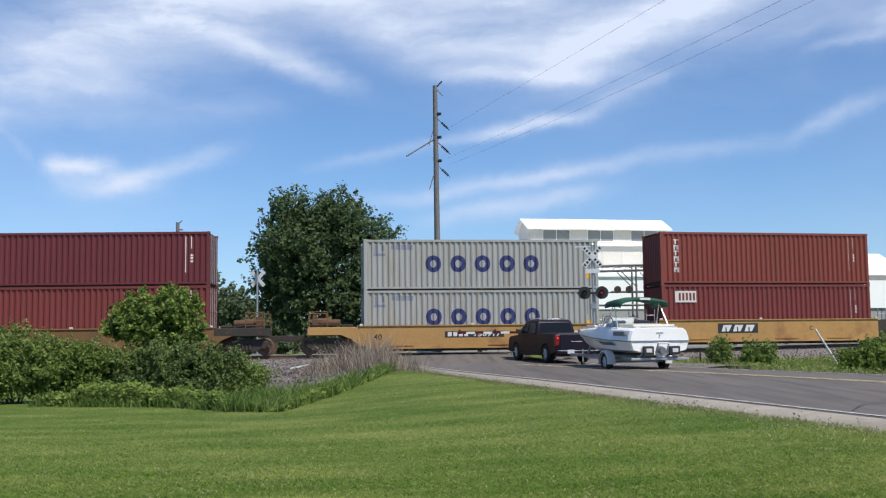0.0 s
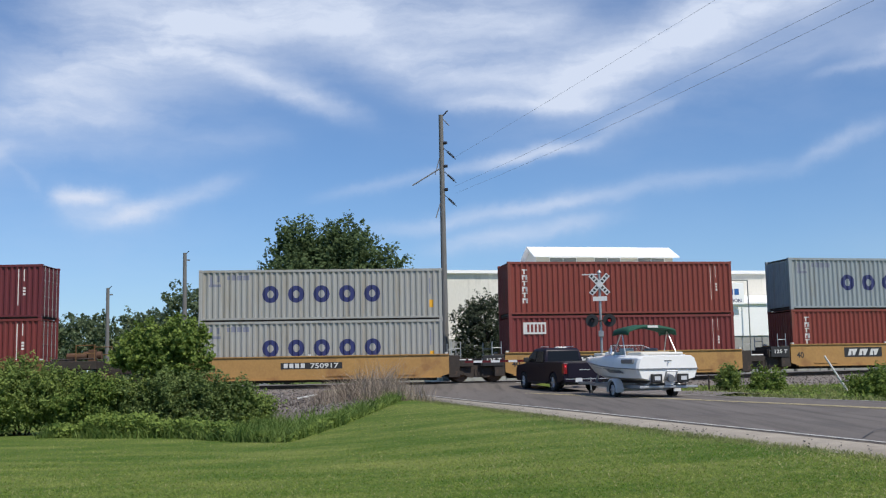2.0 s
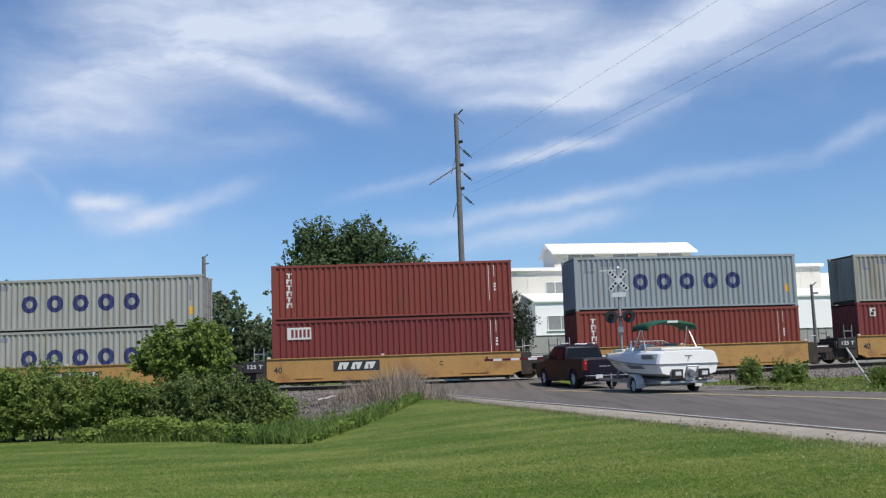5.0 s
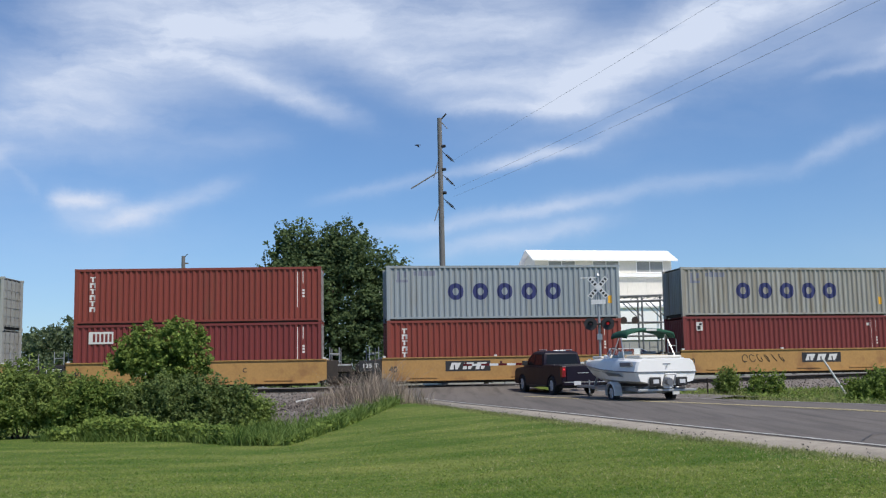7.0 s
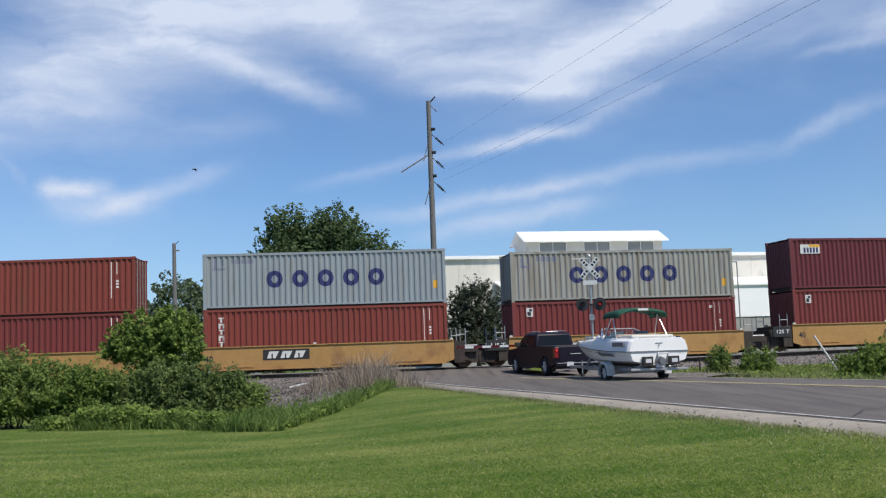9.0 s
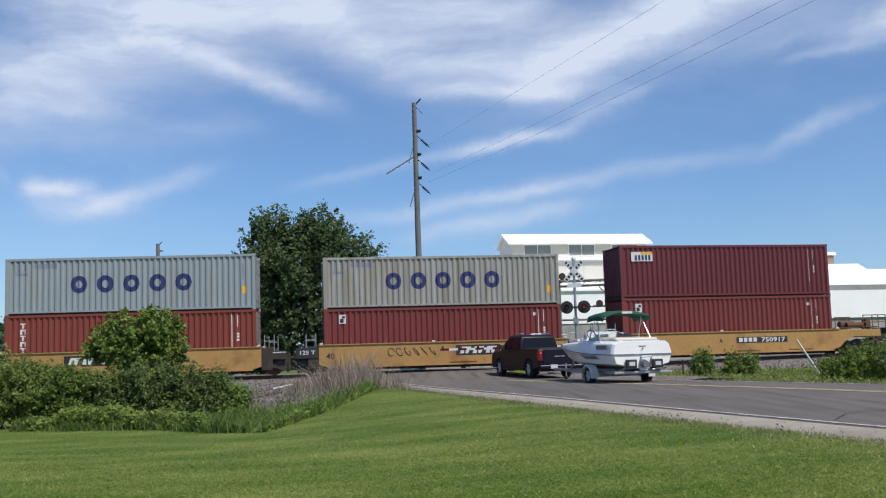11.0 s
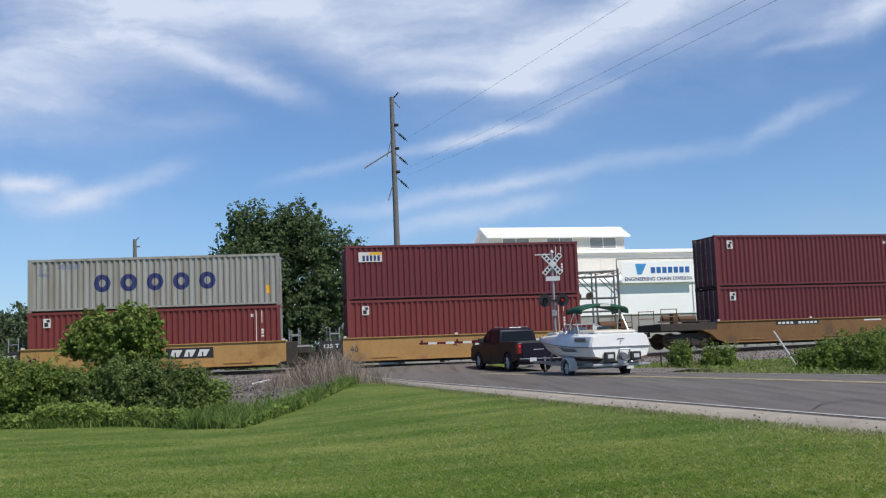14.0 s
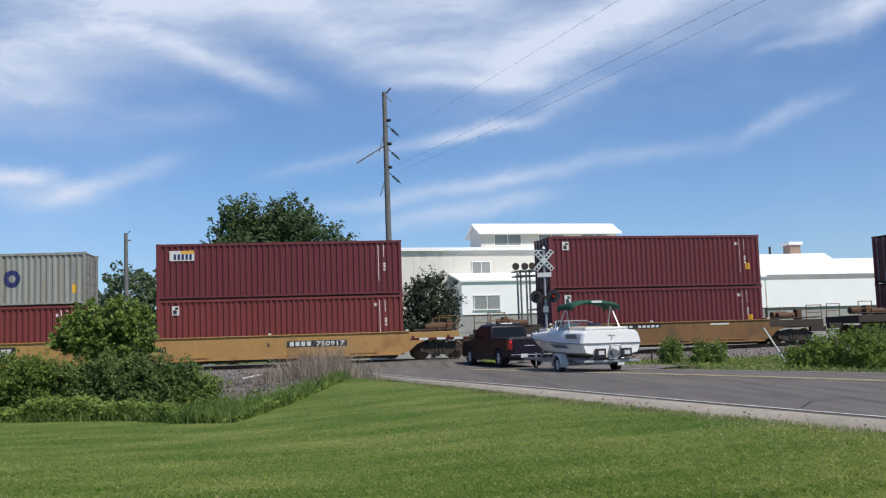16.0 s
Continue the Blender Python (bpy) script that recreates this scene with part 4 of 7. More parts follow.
def sleepers():
    me = None
    for k in range(-56, 57):
        a = 0.55 * k
        p = track_point(a, BOX_W / 2)
        m = Matrix.Translation((p.x, p.y, 1.09 + rail_rise(a))) @ Matrix.Rotation(track_angle(a), 4, "Z")
        if me is None:
            ob = part("railway_tie", boxes((-0.115, 0.115, -1.3, 1.3, 0, 0.095), bevel=0.012), M_TIE)
            me = ob.data
        else:
            ob = new("railway_tie", me)
        ob.matrix_basis = m
        tagged(ob, "weathered wooden tie bedded in the ballast", "railway tie", "ties under the rails")


sleepers()


# ---------------------------------------------------------------- poles, wires, signs
def utility_pole(x, y, top, r, label):
    z0 = ground_z(x, y) - 0.3
    ob = thing("utility_pole", label, "utility pole", m=pose(x, y, z0))
    bm = rods(((0, 0, 0), (-0.05, 0, top - z0), r * 1.25, r * 0.8), n=12)
    part("pole", bm, M_WOODPOLE, ob)
    return ob, z0


M_INSUL = mat("dark glazed insulator", (0.03, 0.025, 0.025), 0.35, 0, 0.2, 8, 40, 0.05)
M_WIRE = mat("dull grey cable", (0.26, 0.27, 0.29), 0.6, 0.2, 0.1, 4, 40, 0.0)


def big_pole():
    ob, z0 = utility_pole(-0.36, 72, 19.55, 0.19, "tall weathered grey wooden utility pole with bare side insulators")
    top = 19.55 - z0
    for d in (1.98, 3.6, 5.22):
        b = part("insulator_bracket", rods(((0, 0, top - d), (0.34, -0.1, top - d), 0.13, 0.10), n=10), M_INSUL, ob, "dark glazed post insulator")
        bm = bmesh.new()
        a, e = Vector((0.1, -0.05, top - d - 0.35)), Vector((0.92, -0.3, top - d - 1.2))
        rod(bm, a, e, 0.025)
        for k in range(6):
            c = a.lerp(e, 0.35 + 0.09 * k)
            rod(bm, c, a.lerp(e, 0.38 + 0.09 * k), 0.10, 0.07, n=10)
        part("insulator_string", bm, M_INSUL, ob, "dark hanging insulator string")
    part("strut", rods(((-0.1, 0, top - 3.7), (-2.05, -0.4, top - 4.95), 0.045)), M_WOODPOLE, ob)
    part("strut", rods(((-0.1, 0, top - 1.2 - 1.5), (-0.5, -0.2, top - 4.2), 0.03)), M_WOODPOLE, ob)
    part("strut", rods(((-0.05, 0, top - 5.7), (-0.5, -0.2, top - 7.2), 0.035)), M_WOODPOLE, ob)
    part("top_bracket", rods(((0, 0, top - 0.15), (0.42, 0, top + 0.3), 0.05), ((0.1, 0, top - 0.3), (0.5, 0, top - 0.75), 0.03)), M_INSUL, ob, "dark iron top bracket")


big_pole()
for px, py, top, r in ((-19.9, 80, 11.3, 0.17), (-27.6, 86, 9.3, 0.16), (21.7, 68, 6.6, 0.11)):
    ob, z0 = utility_pole(px, py, top, r, "plain brown wooden utility pole beyond the railway line")
    part("crossarm", boxes((-0.05, 0.34, -0.05, 0.05, top - z0 - 0.6, top - z0 - 0.5)), M_WOODPOLE, ob)
    part("top_bracket", rods(((0, 0, top - z0 - 0.1), (0.28, 0, top - z0 + 0.15), 0.03)), M_INSUL, ob, "dark iron top bracket")


def wire(a, b, sag, r):
    a, b = Vector(a), Vector(b)
    pts = []
    for k in range(41):
        q = k / 40
        p = a.lerp(b, q)
        p.z -= sag * 4 * q * (1 - q)
        pts.append(p)
    rings = []
    for k, p in enumerate(pts):
        d = (pts[min(k + 1, 40)] - pts[max(k - 1, 0)]).normalized()
        s = d.cross(Vector((0, 0, 1))).normalized()
        u = s.cross(d)
        rings.append([p + (s * math.cos(t) + u * math.sin(t)) * r for t in (0, 1.57, 3.14, 4.71)])
    tagged(part("overhead_wire", loft(rings), M_WIRE), "thin dark overhead power cable sagging across the sky", "cable", "overhead cables", kind="structure")


for za, zb, sag, dx in ((16.5, 9.45, 0.15, -0.4), (14.5, 8.0, 0.5, -0.85), (14.0, 8.32, 0.75, -0.65)):
    wire((0.45, 71.7, za), (22.9 + dx, -28.0, zb), sag, 0.0055)
utility_pole(23.0, -28.2, 10.5, 0.18, "plain brown wooden utility pole at the road")


# ---------------------------------------------------------------- level crossing signal
M_REFLECT = mat("weathered reflective white sheet", (0.62, 0.63, 0.63), 0.55, 0, 0.12, 6, 40, 0.03, (0.35, 0.34, 0.32), 0.3)
M_LENS = glow("lit red signal lens", (0.55, 0.02, 0.02), 0.4)
M_LENS_OFF = mat("dark red signal lens", (0.10, 0.01, 0.012), 0.25, 0, 0.1, 8, 40, 0.0)


def blade(bm, ang, w=0.23, L=1.22, y=0.0):
    m = pose(0, y, 0, 0, ang, 0) @ Matrix.Diagonal((L, 0.012, w, 1))
    bmesh.ops.create_cube(bm, size=1, matrix=m)


def crossing_signal(x, y, top, yaw, label, lamps=True):
    z0 = ground_z(x, y)
    ob = thing("crossing_signal", label, "railway signal", m=pose(x, y, z0, 0, 0, yaw))
    h = top - z0
    part("mast", rods(((0, 0, 0), (0, 0, h), 0.062), n=12), M_STEEL, ob)
    part("base", boxes((-0.25, 0.25, -0.25, 0.25, -0.1, 0.3), bevel=0.03), M_STEEL, ob)
    for k, a in enumerate((-48, 48)):
        bm = bmesh.new()
        blade(bm, a, y=-0.09 - 0.016 * k)
        bl = part("crossbuck_blade", bm, M_REFLECT, ob, "weathered white crossbuck blade", m=pose(0, 0, h - 0.55))
        for q in (-0.52, -0.36, -0.2, 0.2, 0.36, 0.52):
            v = pose(0, -0.09 - 0.016 * k - 0.01, 0, 0, a, 0) @ Vector((q, 0, 0))
            bm = bmesh.new()
            bmesh.ops.create_cube(bm, size=1, matrix=Matrix.Translation(v) @ pose(0, 0, 0, 0, a, 0) @ Matrix.Diagonal((0.09, 0.008, 0.12, 1)))
            part("word_bar", bm, M_BLACK, bl, "black word bar")
    if lamps:
        part("sign_plate", boxes((-0.33, 0.33, -0.10, -0.085, h - 1.33, h - 1.12)), M_REFLECT, ob, "small white plate under the crossbuck")
        arm_z = h - 2.25
        part("lamp_arm", rods(((-0.45, -0.1, arm_z), (0.45, -0.1, arm_z), 0.04)), M_DARK, ob)
        for k, q in enumerate((-0.40, 0.40)):
            l = part("lamp", rods(((q, -0.16, arm_z), (q, -0.19, arm_z), 0.30), ((q, 0.02, arm_z), (q, -0.16, arm_z), 0.13), n=24), M_BLACK, ob, "round black signal lamp backing")
            bm = bmesh.new()
            n = 20
            rows = [[bm.verts.new((q + 0.12 * math.cos(t * math.pi * 1.2 / n - 0.3), yy, arm_z + 0.12 * math.sin(t * math.pi * 1.2 / n - 0.3))) for t in range(n + 1)] for yy in (-0.19, -0.42)]
            for i in range(n):
                bm.faces.new((rows[0][i], rows[0][i + 1], rows[1][i + 1], rows[1][i]))
            part("visor", bm, M_BLACK, l)
            part("lens", rods(((q, -0.19, arm_z), (q, -0.205, arm_z), 0.065), n=20), M_LENS if k == 1 else M_LENS_OFF, l, "round red glass lens")
        for k, q in enumerate((-0.40, 0.40)):
            part("rear_lamp", rods(((q * 0.9, 0.10, arm_z), (q * 0.9, 0.30, arm_z), 0.13, 0.2), n=16), M_STEEL, ob, "silver back of a second signal lamp")
        part("bell", rods(((0, 0, h), (0, 0, h + 0.12), 0.12, 0.05), n=14), M_STEEL, ob)
        part("junction_box", boxes((-0.12, 0.12, -0.14, 0.02, h - 3.0, h - 2.72), bevel=0.02), M_STEEL, ob)
        part("side_bracket", boxes((-0.80, 0.02, -0.07, -0.03, h - 0.10, h - 0.05)), M_REFLECT, ob, "white bracket beside the crossbuck")
    return ob


def crossing_gate():
    """The lowered arm across the lane, beside the line."""
    a, b = Vector((7.0, 54.0, 0)), Vector((0.66, 53.36, 0))
    z0 = ground_z(a.x, a.y)
    turn = math.degrees(math.atan2(b.y - a.y, b.x - a.x))
    ob = thing("crossing_gate", "lowered crossing gate with a red and white striped arm", "crossing gate", m=pose(a.x, a.y, z0, 0, 0, turn))
    z, long = 2.36 - z0, (b - a).length
    part("gate_post", rods(((0, 0, -0.1), (0, 0, z + 0.2), 0.075), n=12), M_STEEL, ob)
    part("gate_machine", boxes((-0.28, 0.24, -0.22, 0.22, z - 0.45, z + 0.12), bevel=0.03), M_STEEL, ob, "dull grey gate machine housing")
    part("counterweight", boxes((-1.1, -0.62, -0.06, 0.06, z - 0.22, z + 0.12), bevel=0.02), M_STEEL, ob)
    n = 14
    for k in range(n):
        x0, x1 = 0.25 + (long - 0.25) * k / n, 0.25 + (long - 0.25) * (k + 1) / n
        part("arm_stripe", boxes((x0, x1, -0.018, 0.018, z - 0.055, z + 0.055)), M_LENS_OFF if k % 2 else M_REFLECT, ob, "red arm stripe" if k % 2 else "white arm stripe")
    for x in (long - 0.12, long - 1.9, long - 3.6):
        l = part("arm_lamp", boxes((x - 0.05, x + 0.05, -0.05, 0.05, z + 0.055, z + 0.17), bevel=0.015), M_BLACK, ob, "small arm lamp")
        part("lens", rods(((x, 0.05, z + 0.115), (x, 0.062, z + 0.115), 0.04), n=12), M_LENS_OFF, l, "red lens")


crossing_signal(7.0, 50.0, 6.35, -8, "crossing signal mast with a white crossbuck and red lamps")
crossing_signal(-11.5, 66.0, 6.6, 170, "far crossing signal mast with a crossbuck turned away", lamps=False)
crossing_gate()


def gantry():
    """A pipe-framed signal cantilever beyond the line."""
    x, y = 8.0, 63.5
    z0 = ground_z(x, y)
    ob = thing("signal_gantry", "grey galvanised pipe signal cantilever beyond the railway line", "signal gantry", m=pose(x, y, z0, 0, 0, 6))
    top = 6.35 - z0
    for px in (-0.55, 0.0, 3.55, 4.95):
        for py in (0, 0.9):
            part("post", rods(((px, py, -0.2), (px, py, top + (0.25 if px > 4 else 0)), 0.06)), M_GALV, ob)
    for py in (0, 0.9):
        for z in (top, top - 0.3):
            part("beam", rods(((-0.9, py, z), (5.0, py, z + 0.12), 0.05)), M_GALV, ob)
        part("beam", rods(((2.0, py, top - 1.5), (5.0, py, top - 1.5), 0.045)), M_GALV, ob)
        part("beam", rods(((0, py, top - 2.3), (4.95, py, top - 2.3), 0.045)), M_GALV, ob)
        for q in (3.55, 4.95):
            part("brace", rods(((q - 0.9, py, top - 0.3), (q, py, top - 1.2), 0.035)), M_GALV, ob)
    for k in range(9):
        px = -0.8 + 0.7 * k
        part("rung", rods(((px, 0, top), (px, 0.9, top), 0.03)), M_GALV, ob)
        part("web", rods(((px, 0, top - 0.3), (px + 0.35, 0, top), 0.022)), M_GALV, ob)
    for px in (-0.9, -0.35, 0.1, 2.3, 3.0):
        z = top + 0.25 if px < 0.5 else top - 1.4
        part("lamp", rods(((px, -0.15, z), (px, -0.35, z), 0.10, 0.22), n=14), M_DARK, ob, "round dark signal lamp")
    for px in (-0.7, 0.2, 3.2, 4.2):
        part("control_box", boxes((px - 0.25, px + 0.25, -0.1, 0.4, 0.5, 1.7), bevel=0.03), M_GALV, ob)


M_GALV = mat("dull grey pipe", (0.19, 0.20, 0.20), 0.6, 0.3, 0.15, 5, 40, 0.05)
gantry()


def stakes():
    z = ground_z(15.7, 43.5)
    tagged(part("leaning_stake", rods(((17.24, 47.0, 0.6), (16.37, 47.3, 2.25), 0.045, 0.04), n=8), M_WHITE), "leaning white painted stake in the grass", "stake")
    for x, y, h in ((10.95, 46.0, 0.75), (13.6, 47.5, 0.8)):
        z = ground_z(x, y)
        tagged(part("marker_post", rods(((x, y, z - 0.1), (x, y, z + h), 0.035), n=8), M_DARK), "short dark steel marker post in the verge", "post")
    z = ground_z(-6.5, 46)
    bm = bmesh.new()
    rnd = random.Random(2)
    for k in range(5):
        a = Vector((-6.6 + 0.16 * k, 46 + 0.05 * k, z + 0.16 + 0.03 * k))
        rod(bm, a, a + Vector((0.15, 0.05 * (-1) ** k, 0.04)), 0.05, 0.03, n=6)
    tagged(part("bleached_driftwood", bm, M_WHITE), "bleached pale broken timber lying on the gravel", "timber")


stakes()

# ---------------------------------------------------------------- white works beyond the line
M_WALLW = mat("pale cream rendered wall", (0.70, 0.665, 0.59), 0.85, 0, 0.08, 0.25, 6, 0.1, (0.45, 0.43, 0.38), 0.25, (1, 1, 0.4))
M_SHEET = mat("white sheet metal", (0.93, 0.92, 0.90), 0.5, 0, 0.05, 0.3, 6, 0.05)
M_BAND = mat("dirty grey boarded band", (0.33, 0.32, 0.30), 0.85, 0, 0.15, 0.4, 6, 0.1, (0.22, 0.21, 0.19), 0.4)
M_PANE = mat("dusty grey window glass", (0.27, 0.28, 0.27), 0.5, 0, 0.15, 0.6, 6, 0.0)
M_BRICK = mat("soot-stained brick", (0.33, 0.22, 0.17), 0.9, 0, 0.2, 1.0, 10, 0.2)

WORKS = pose(0.746, 105.0, 0, 0, 0, 12)


def window(parent, x0, x1, z0, z1, y, cols=2):
    w = part("window", boxes((x0, x1, y - 0.02, y + 0.05, z0, z1)), M_PANE, parent, "dusty grey window")
    rows = [(x0 - 0.06, x1 + 0.06, y - 0.06, y - 0.02, z1, z1 + 0.08), (x0 - 0.1, x1 + 0.1, y - 0.12, y - 0.02, z0 - 0.1, z0)]
    rows += [(x0 + (x1 - x0) * k / cols - 0.03, x0 + (x1 - x0) * k / cols + 0.03, y - 0.05, y - 0.021, z0, z1) for k in range(cols + 1)]
    part("window_frame", boxes(*rows), M_SHEET, w)
    return w


def works():
    ob = thing("factory_building", "white sheet-clad works with a raised roof house", "building", m=WORKS)
    part("wall", boxes((-2, 37, 0, 8, 0.8, 11.76)), M_WALLW, ob)
    part("roof_edge", boxes((-2.3, 37.3, -0.35, 8.3, 11.76, 12.08)), M_SHEET, ob, "white metal roof edge")
    window(ob, 7.1, 9.0, 9.5, 10.6, -0.03)
    for k in range(18):
        x = -1 + 2.1 * k
        part("wall_seam", boxes((x - 0.04, x + 0.04, -0.03, 0, 5.0, 11.7)), M_WALLW, ob)
    # raised roof house with a pitched roof
    part("house_wall", boxes((8.3, 23.0, 0.6, 4.6, 12.08, 13.55)), M_WALLW, ob)
    bm = bmesh.new()
    prof = [(0.0, 13.42), (2.6, 14.62), (5.2, 13.42), (5.2, 13.57), (2.6, 14.80), (0.0, 13.57)]
    a = [bm.verts.new((7.9, yy, z)) for yy, z in prof]
    b = [bm.verts.new((23.5, yy, z)) for yy, z in prof]
    for i in range(6):
        bm.faces.new((a[i], a[(i + 1) % 6], b[(i + 1) % 6], b[i]))
    bm.faces.new(a), bm.faces.new(b)
    bmesh.ops.recalc_face_normals(bm, faces=bm.faces)
    part("house_roof", bm, M_SHEET, ob, "white pitched metal roof")
    for x in (8.32, 22.9):
        bm = bmesh.new()
        side = [(0.6, 13.5), (2.6, 14.58), (4.6, 13.5)]
        v = [bm.verts.new((x, yy, z)) for yy, z in side]
        w = [bm.verts.new((x + 0.1, yy, z)) for yy, z in side]
        bm.faces.new(v), bm.faces.new(w)
        for i in range(3):
            bm.faces.new((v[i], v[(i + 1) % 3], w[(i + 1) % 3], w[i]))
        bmesh.ops.recalc_face_normals(bm, faces=bm.faces)
        part("gable", bm, M_WALLW, ob)
    for x0, x1 in ((9.7, 12.55), (14.45, 17.25), (19.15, 22.05)):
        window(ob, x0, x1, 12.32, 13.42, 0.58)
    # lean-to along the foot
    for x0, x1, z0, z1 in ((4.6, 37.5, 8.5, 9.5),):
        bm = bmesh.new()
        v = [bm.verts.new(p) for p in ((x0, -4.2, z0), (x1, -4.2, z0), (x1, -0.05, z1), (x0, -0.05, z1), (x0, -4.2, z0 - 0.15), (x1, -4.2, z0 - 0.15), (x1, -0.05, z1 - 0.15), (x0, -0.05, z1 - 0.15))]
        for f in ((0, 1, 2, 3), (7, 6, 5, 4), (0, 4, 5, 1), (1, 5, 6, 2), (2, 6, 7, 3), (3, 7, 4, 0)):
            bm.faces.new([v[i] for i in f])
        part("lean_to_roof", bm, M_SHEET, ob, "white lean-to metal roof")
    part("lean_to_wall", boxes((4.8, 37.3, -4.0, -0.1, 5.2, 8.42)), M_SHEET, ob, "white sheet metal wall")
    part("plinth", boxes((-2, 37.2, -3.9, -0.05, 0.8, 5.2)), M_BAND, ob, "dirty grey lower wall")
    window(ob, 6.0, 8.6, 5.7, 7.0, -4.03)
    # works sign in a pipe frame
    s = thing("company_sign", "white sign board with a blue emblem in a pipe frame", "sign", m=WORKS @ pose(-1.6, -4.6, -0.33))
    part("board", boxes((21.8, 29.7, -0.06, 0, 8.6, 10.75), bevel=0.02), M_SHEET, s)
    part("sign_frame", rods(((21.3, -0.1, 1.0), (21.3, -0.1, 11.0), 0.06), ((21.3, -0.1, 11.0), (30.1, -0.1, 11.0), 0.06), ((30.1, -0.1, 1.0), (30.1, -0.1, 11.0), 0.06)), M_GALV, s)
    bm = bmesh.new()
    prism(bm, [(23.5, 9.45), (23.95, 9.45), (24.5, 10.5), (23.3, 10.5)], -0.08, -0.06)
    part("emblem", bm, M_SIGNBLUE, s, "blue emblem shape")
    for k in range(7):
        part("name_bar", boxes((24.95 + 0.62 * k, 25.42 + 0.62 * k, -0.08, -0.06, 9.55, 10.15)), M_SIGNNAVY, s, "blue name bar")
    lettering("sign_word", "ENGINEERING CHAIN DIVISION", 0.5, M_NAVY, s, pose(22.1, -0.07, 8.82), width=7.25)
    # white-roofed shed behind the works' end
    sh = thing("storage_shed", "white-roofed grey shed behind the works", "building", m=pose(-3.2, 122, 0, 0, 0, 12))
    part("wall", boxes((-4.5, 4.2, 0, 8, 0.8, 9.6)), M_BAND, sh, "dirty grey wall")
    bm = bmesh.new()
    a = [bm.verts.new((-4.8, yy, z)) for yy, z in ((-0.4, 9.5), (4, 12.5), (8.4, 9.5))]
    b = [bm.verts.new((4.5, yy, z)) for yy, z in ((-0.4, 9.5), (4, 12.5), (8.4, 9.5))]
    bm.faces.new(a), bm.faces.new(b[::-1])
    for i in range(3):
        bm.faces.new((a[i], a[(i + 1) % 3], b[(i + 1) % 3], b[i]))
    bmesh.ops.recalc_face_normals(bm, faces=bm.faces)
    part("roof", bm, M_SHEET, sh, "white pitched metal roof")
    # second hall
    ob = thing("factory_hall", "low white sheet-clad hall with a stepped roof", "building", m=WORKS)
    part("wall", boxes((37.4, 66, 2.0, 20, 0.8, 9.0)), M_BAND, ob, "dirty grey boarded wall")
    bm = bmesh.new()
    prism(bm, [(37.2, 9.5), (37.2, 11.3), (49.3, 11.45), (50.4, 10.8), (66.5, 10.9), (66.5, 9.5)], 3.0, 20)
    part("roof", bm, M_SHEET, ob, "white metal roof")
    part("roof_edge", boxes((37.1, 66.6, 1.5, 3.2, 9.0, 9.75)), M_SHEET, ob, "white metal roof edge")
    part("lean_to_wall", boxes((37.6, 66, -3.8, 1.9, 5.2, 8.05)), M_SHEET, ob, "white sheet metal wall")
    part("plinth", boxes((37.7, 66, -3.6, 1.9, 0.8, 5.2)), M_BAND, ob, "dirty grey lower wall")
    ch = part("chimney", boxes((46.9, 48.3, 6, 7.4, 11.3, 12.7), bevel=0.03), M_BRICK, ob, "soot-stained brick chimney")
    part("chimney_cap", boxes((46.7, 48.5, 5.8, 7.6, 12.7, 13.05), bevel=0.03), M_SHEET, ch)
    part("stack_pipe", rods(((44.3, 6, 11.2), (44.3, 6, 12.5), 0.13), n=10), M_DARK, ob)
    part("vent", boxes((59.5, 60.9, 2.9, 4.0, 9.7, 10.4), bevel=0.03), M_BRICK, ob)
    # fence before the works
    f = thing("yard_fence", "low grey wire fence with posts before the works", "fence", m=pose(12, 84, 1.0, 0, 0, 12))
    for k in range(22):
        x = -8 + 2.2 * k
        part("fence_post", rods(((x, 0, -0.2), (x, 0, 2.2), 0.05)), M_GALV, f)
    for z in (0.9, 1.5, 2.15):
        part("fence_rail", rods(((-8, 0, z), (38.2, 0, z), 0.035)), M_GALV, f)


M_SIGNNAVY = mat("deep sign blue", (0.03, 0.13, 0.38), 0.5, 0, 0.05, 3, 30, 0.0)
M_SIGNBLUE = mat("sign blue", (0.05, 0.28, 0.60), 0.5, 0, 0.05, 3, 30, 0.0)
works()


# ---------------------------------------------------------------- pickup, trailer, boat
M_CARPAINT = mat("dark wine-red metallic paint", (0.013, 0.010, 0.020), 0.40, 0.0, 0.08, 3, 40, 0.0, spec=0.18)
M_GLASS = mat("dark tinted glass", (0.010, 0.011, 0.012), 0.15, 0, 0.05, 3, 40, 0.0, spec=0.25)
M_TYRE = mat("black tyre rubber", (0.022, 0.022, 0.022), 0.85, 0, 0.15, 8, 60, 0.1)
M_CHROME = mat("bright alloy", (0.66, 0.66, 0.66), 0.35, 0.55, 0.05, 6, 40, 0.0)
M_TAIL = mat("red lamp plastic", (0.20, 0.008, 0.014), 0.2, 0, 0.05, 6, 40, 0.0)
M_TAIL_ON = glow("lit red brake lamp", (0.75, 0.03, 0.04), 0.7)
M_GEL = mat("white boat gelcoat", (0.86, 0.85, 0.83), 0.22, 0, 0.04, 1.5, 30, 0.0, (0.68, 0.67, 0.64), 0.15)
M_GRAPHIC = mat("grey hull graphic", (0.16, 0.17, 0.19), 0.3, 0, 0.1, 3, 30, 0.0)
M_CANVAS = mat("dark green canvas", (0.012, 0.075, 0.045), 0.85, 0, 0.15, 3, 60, 0.2)
M_VINYL = mat("off-white vinyl", (0.62, 0.60, 0.55), 0.55, 0, 0.08, 3, 40, 0.05)
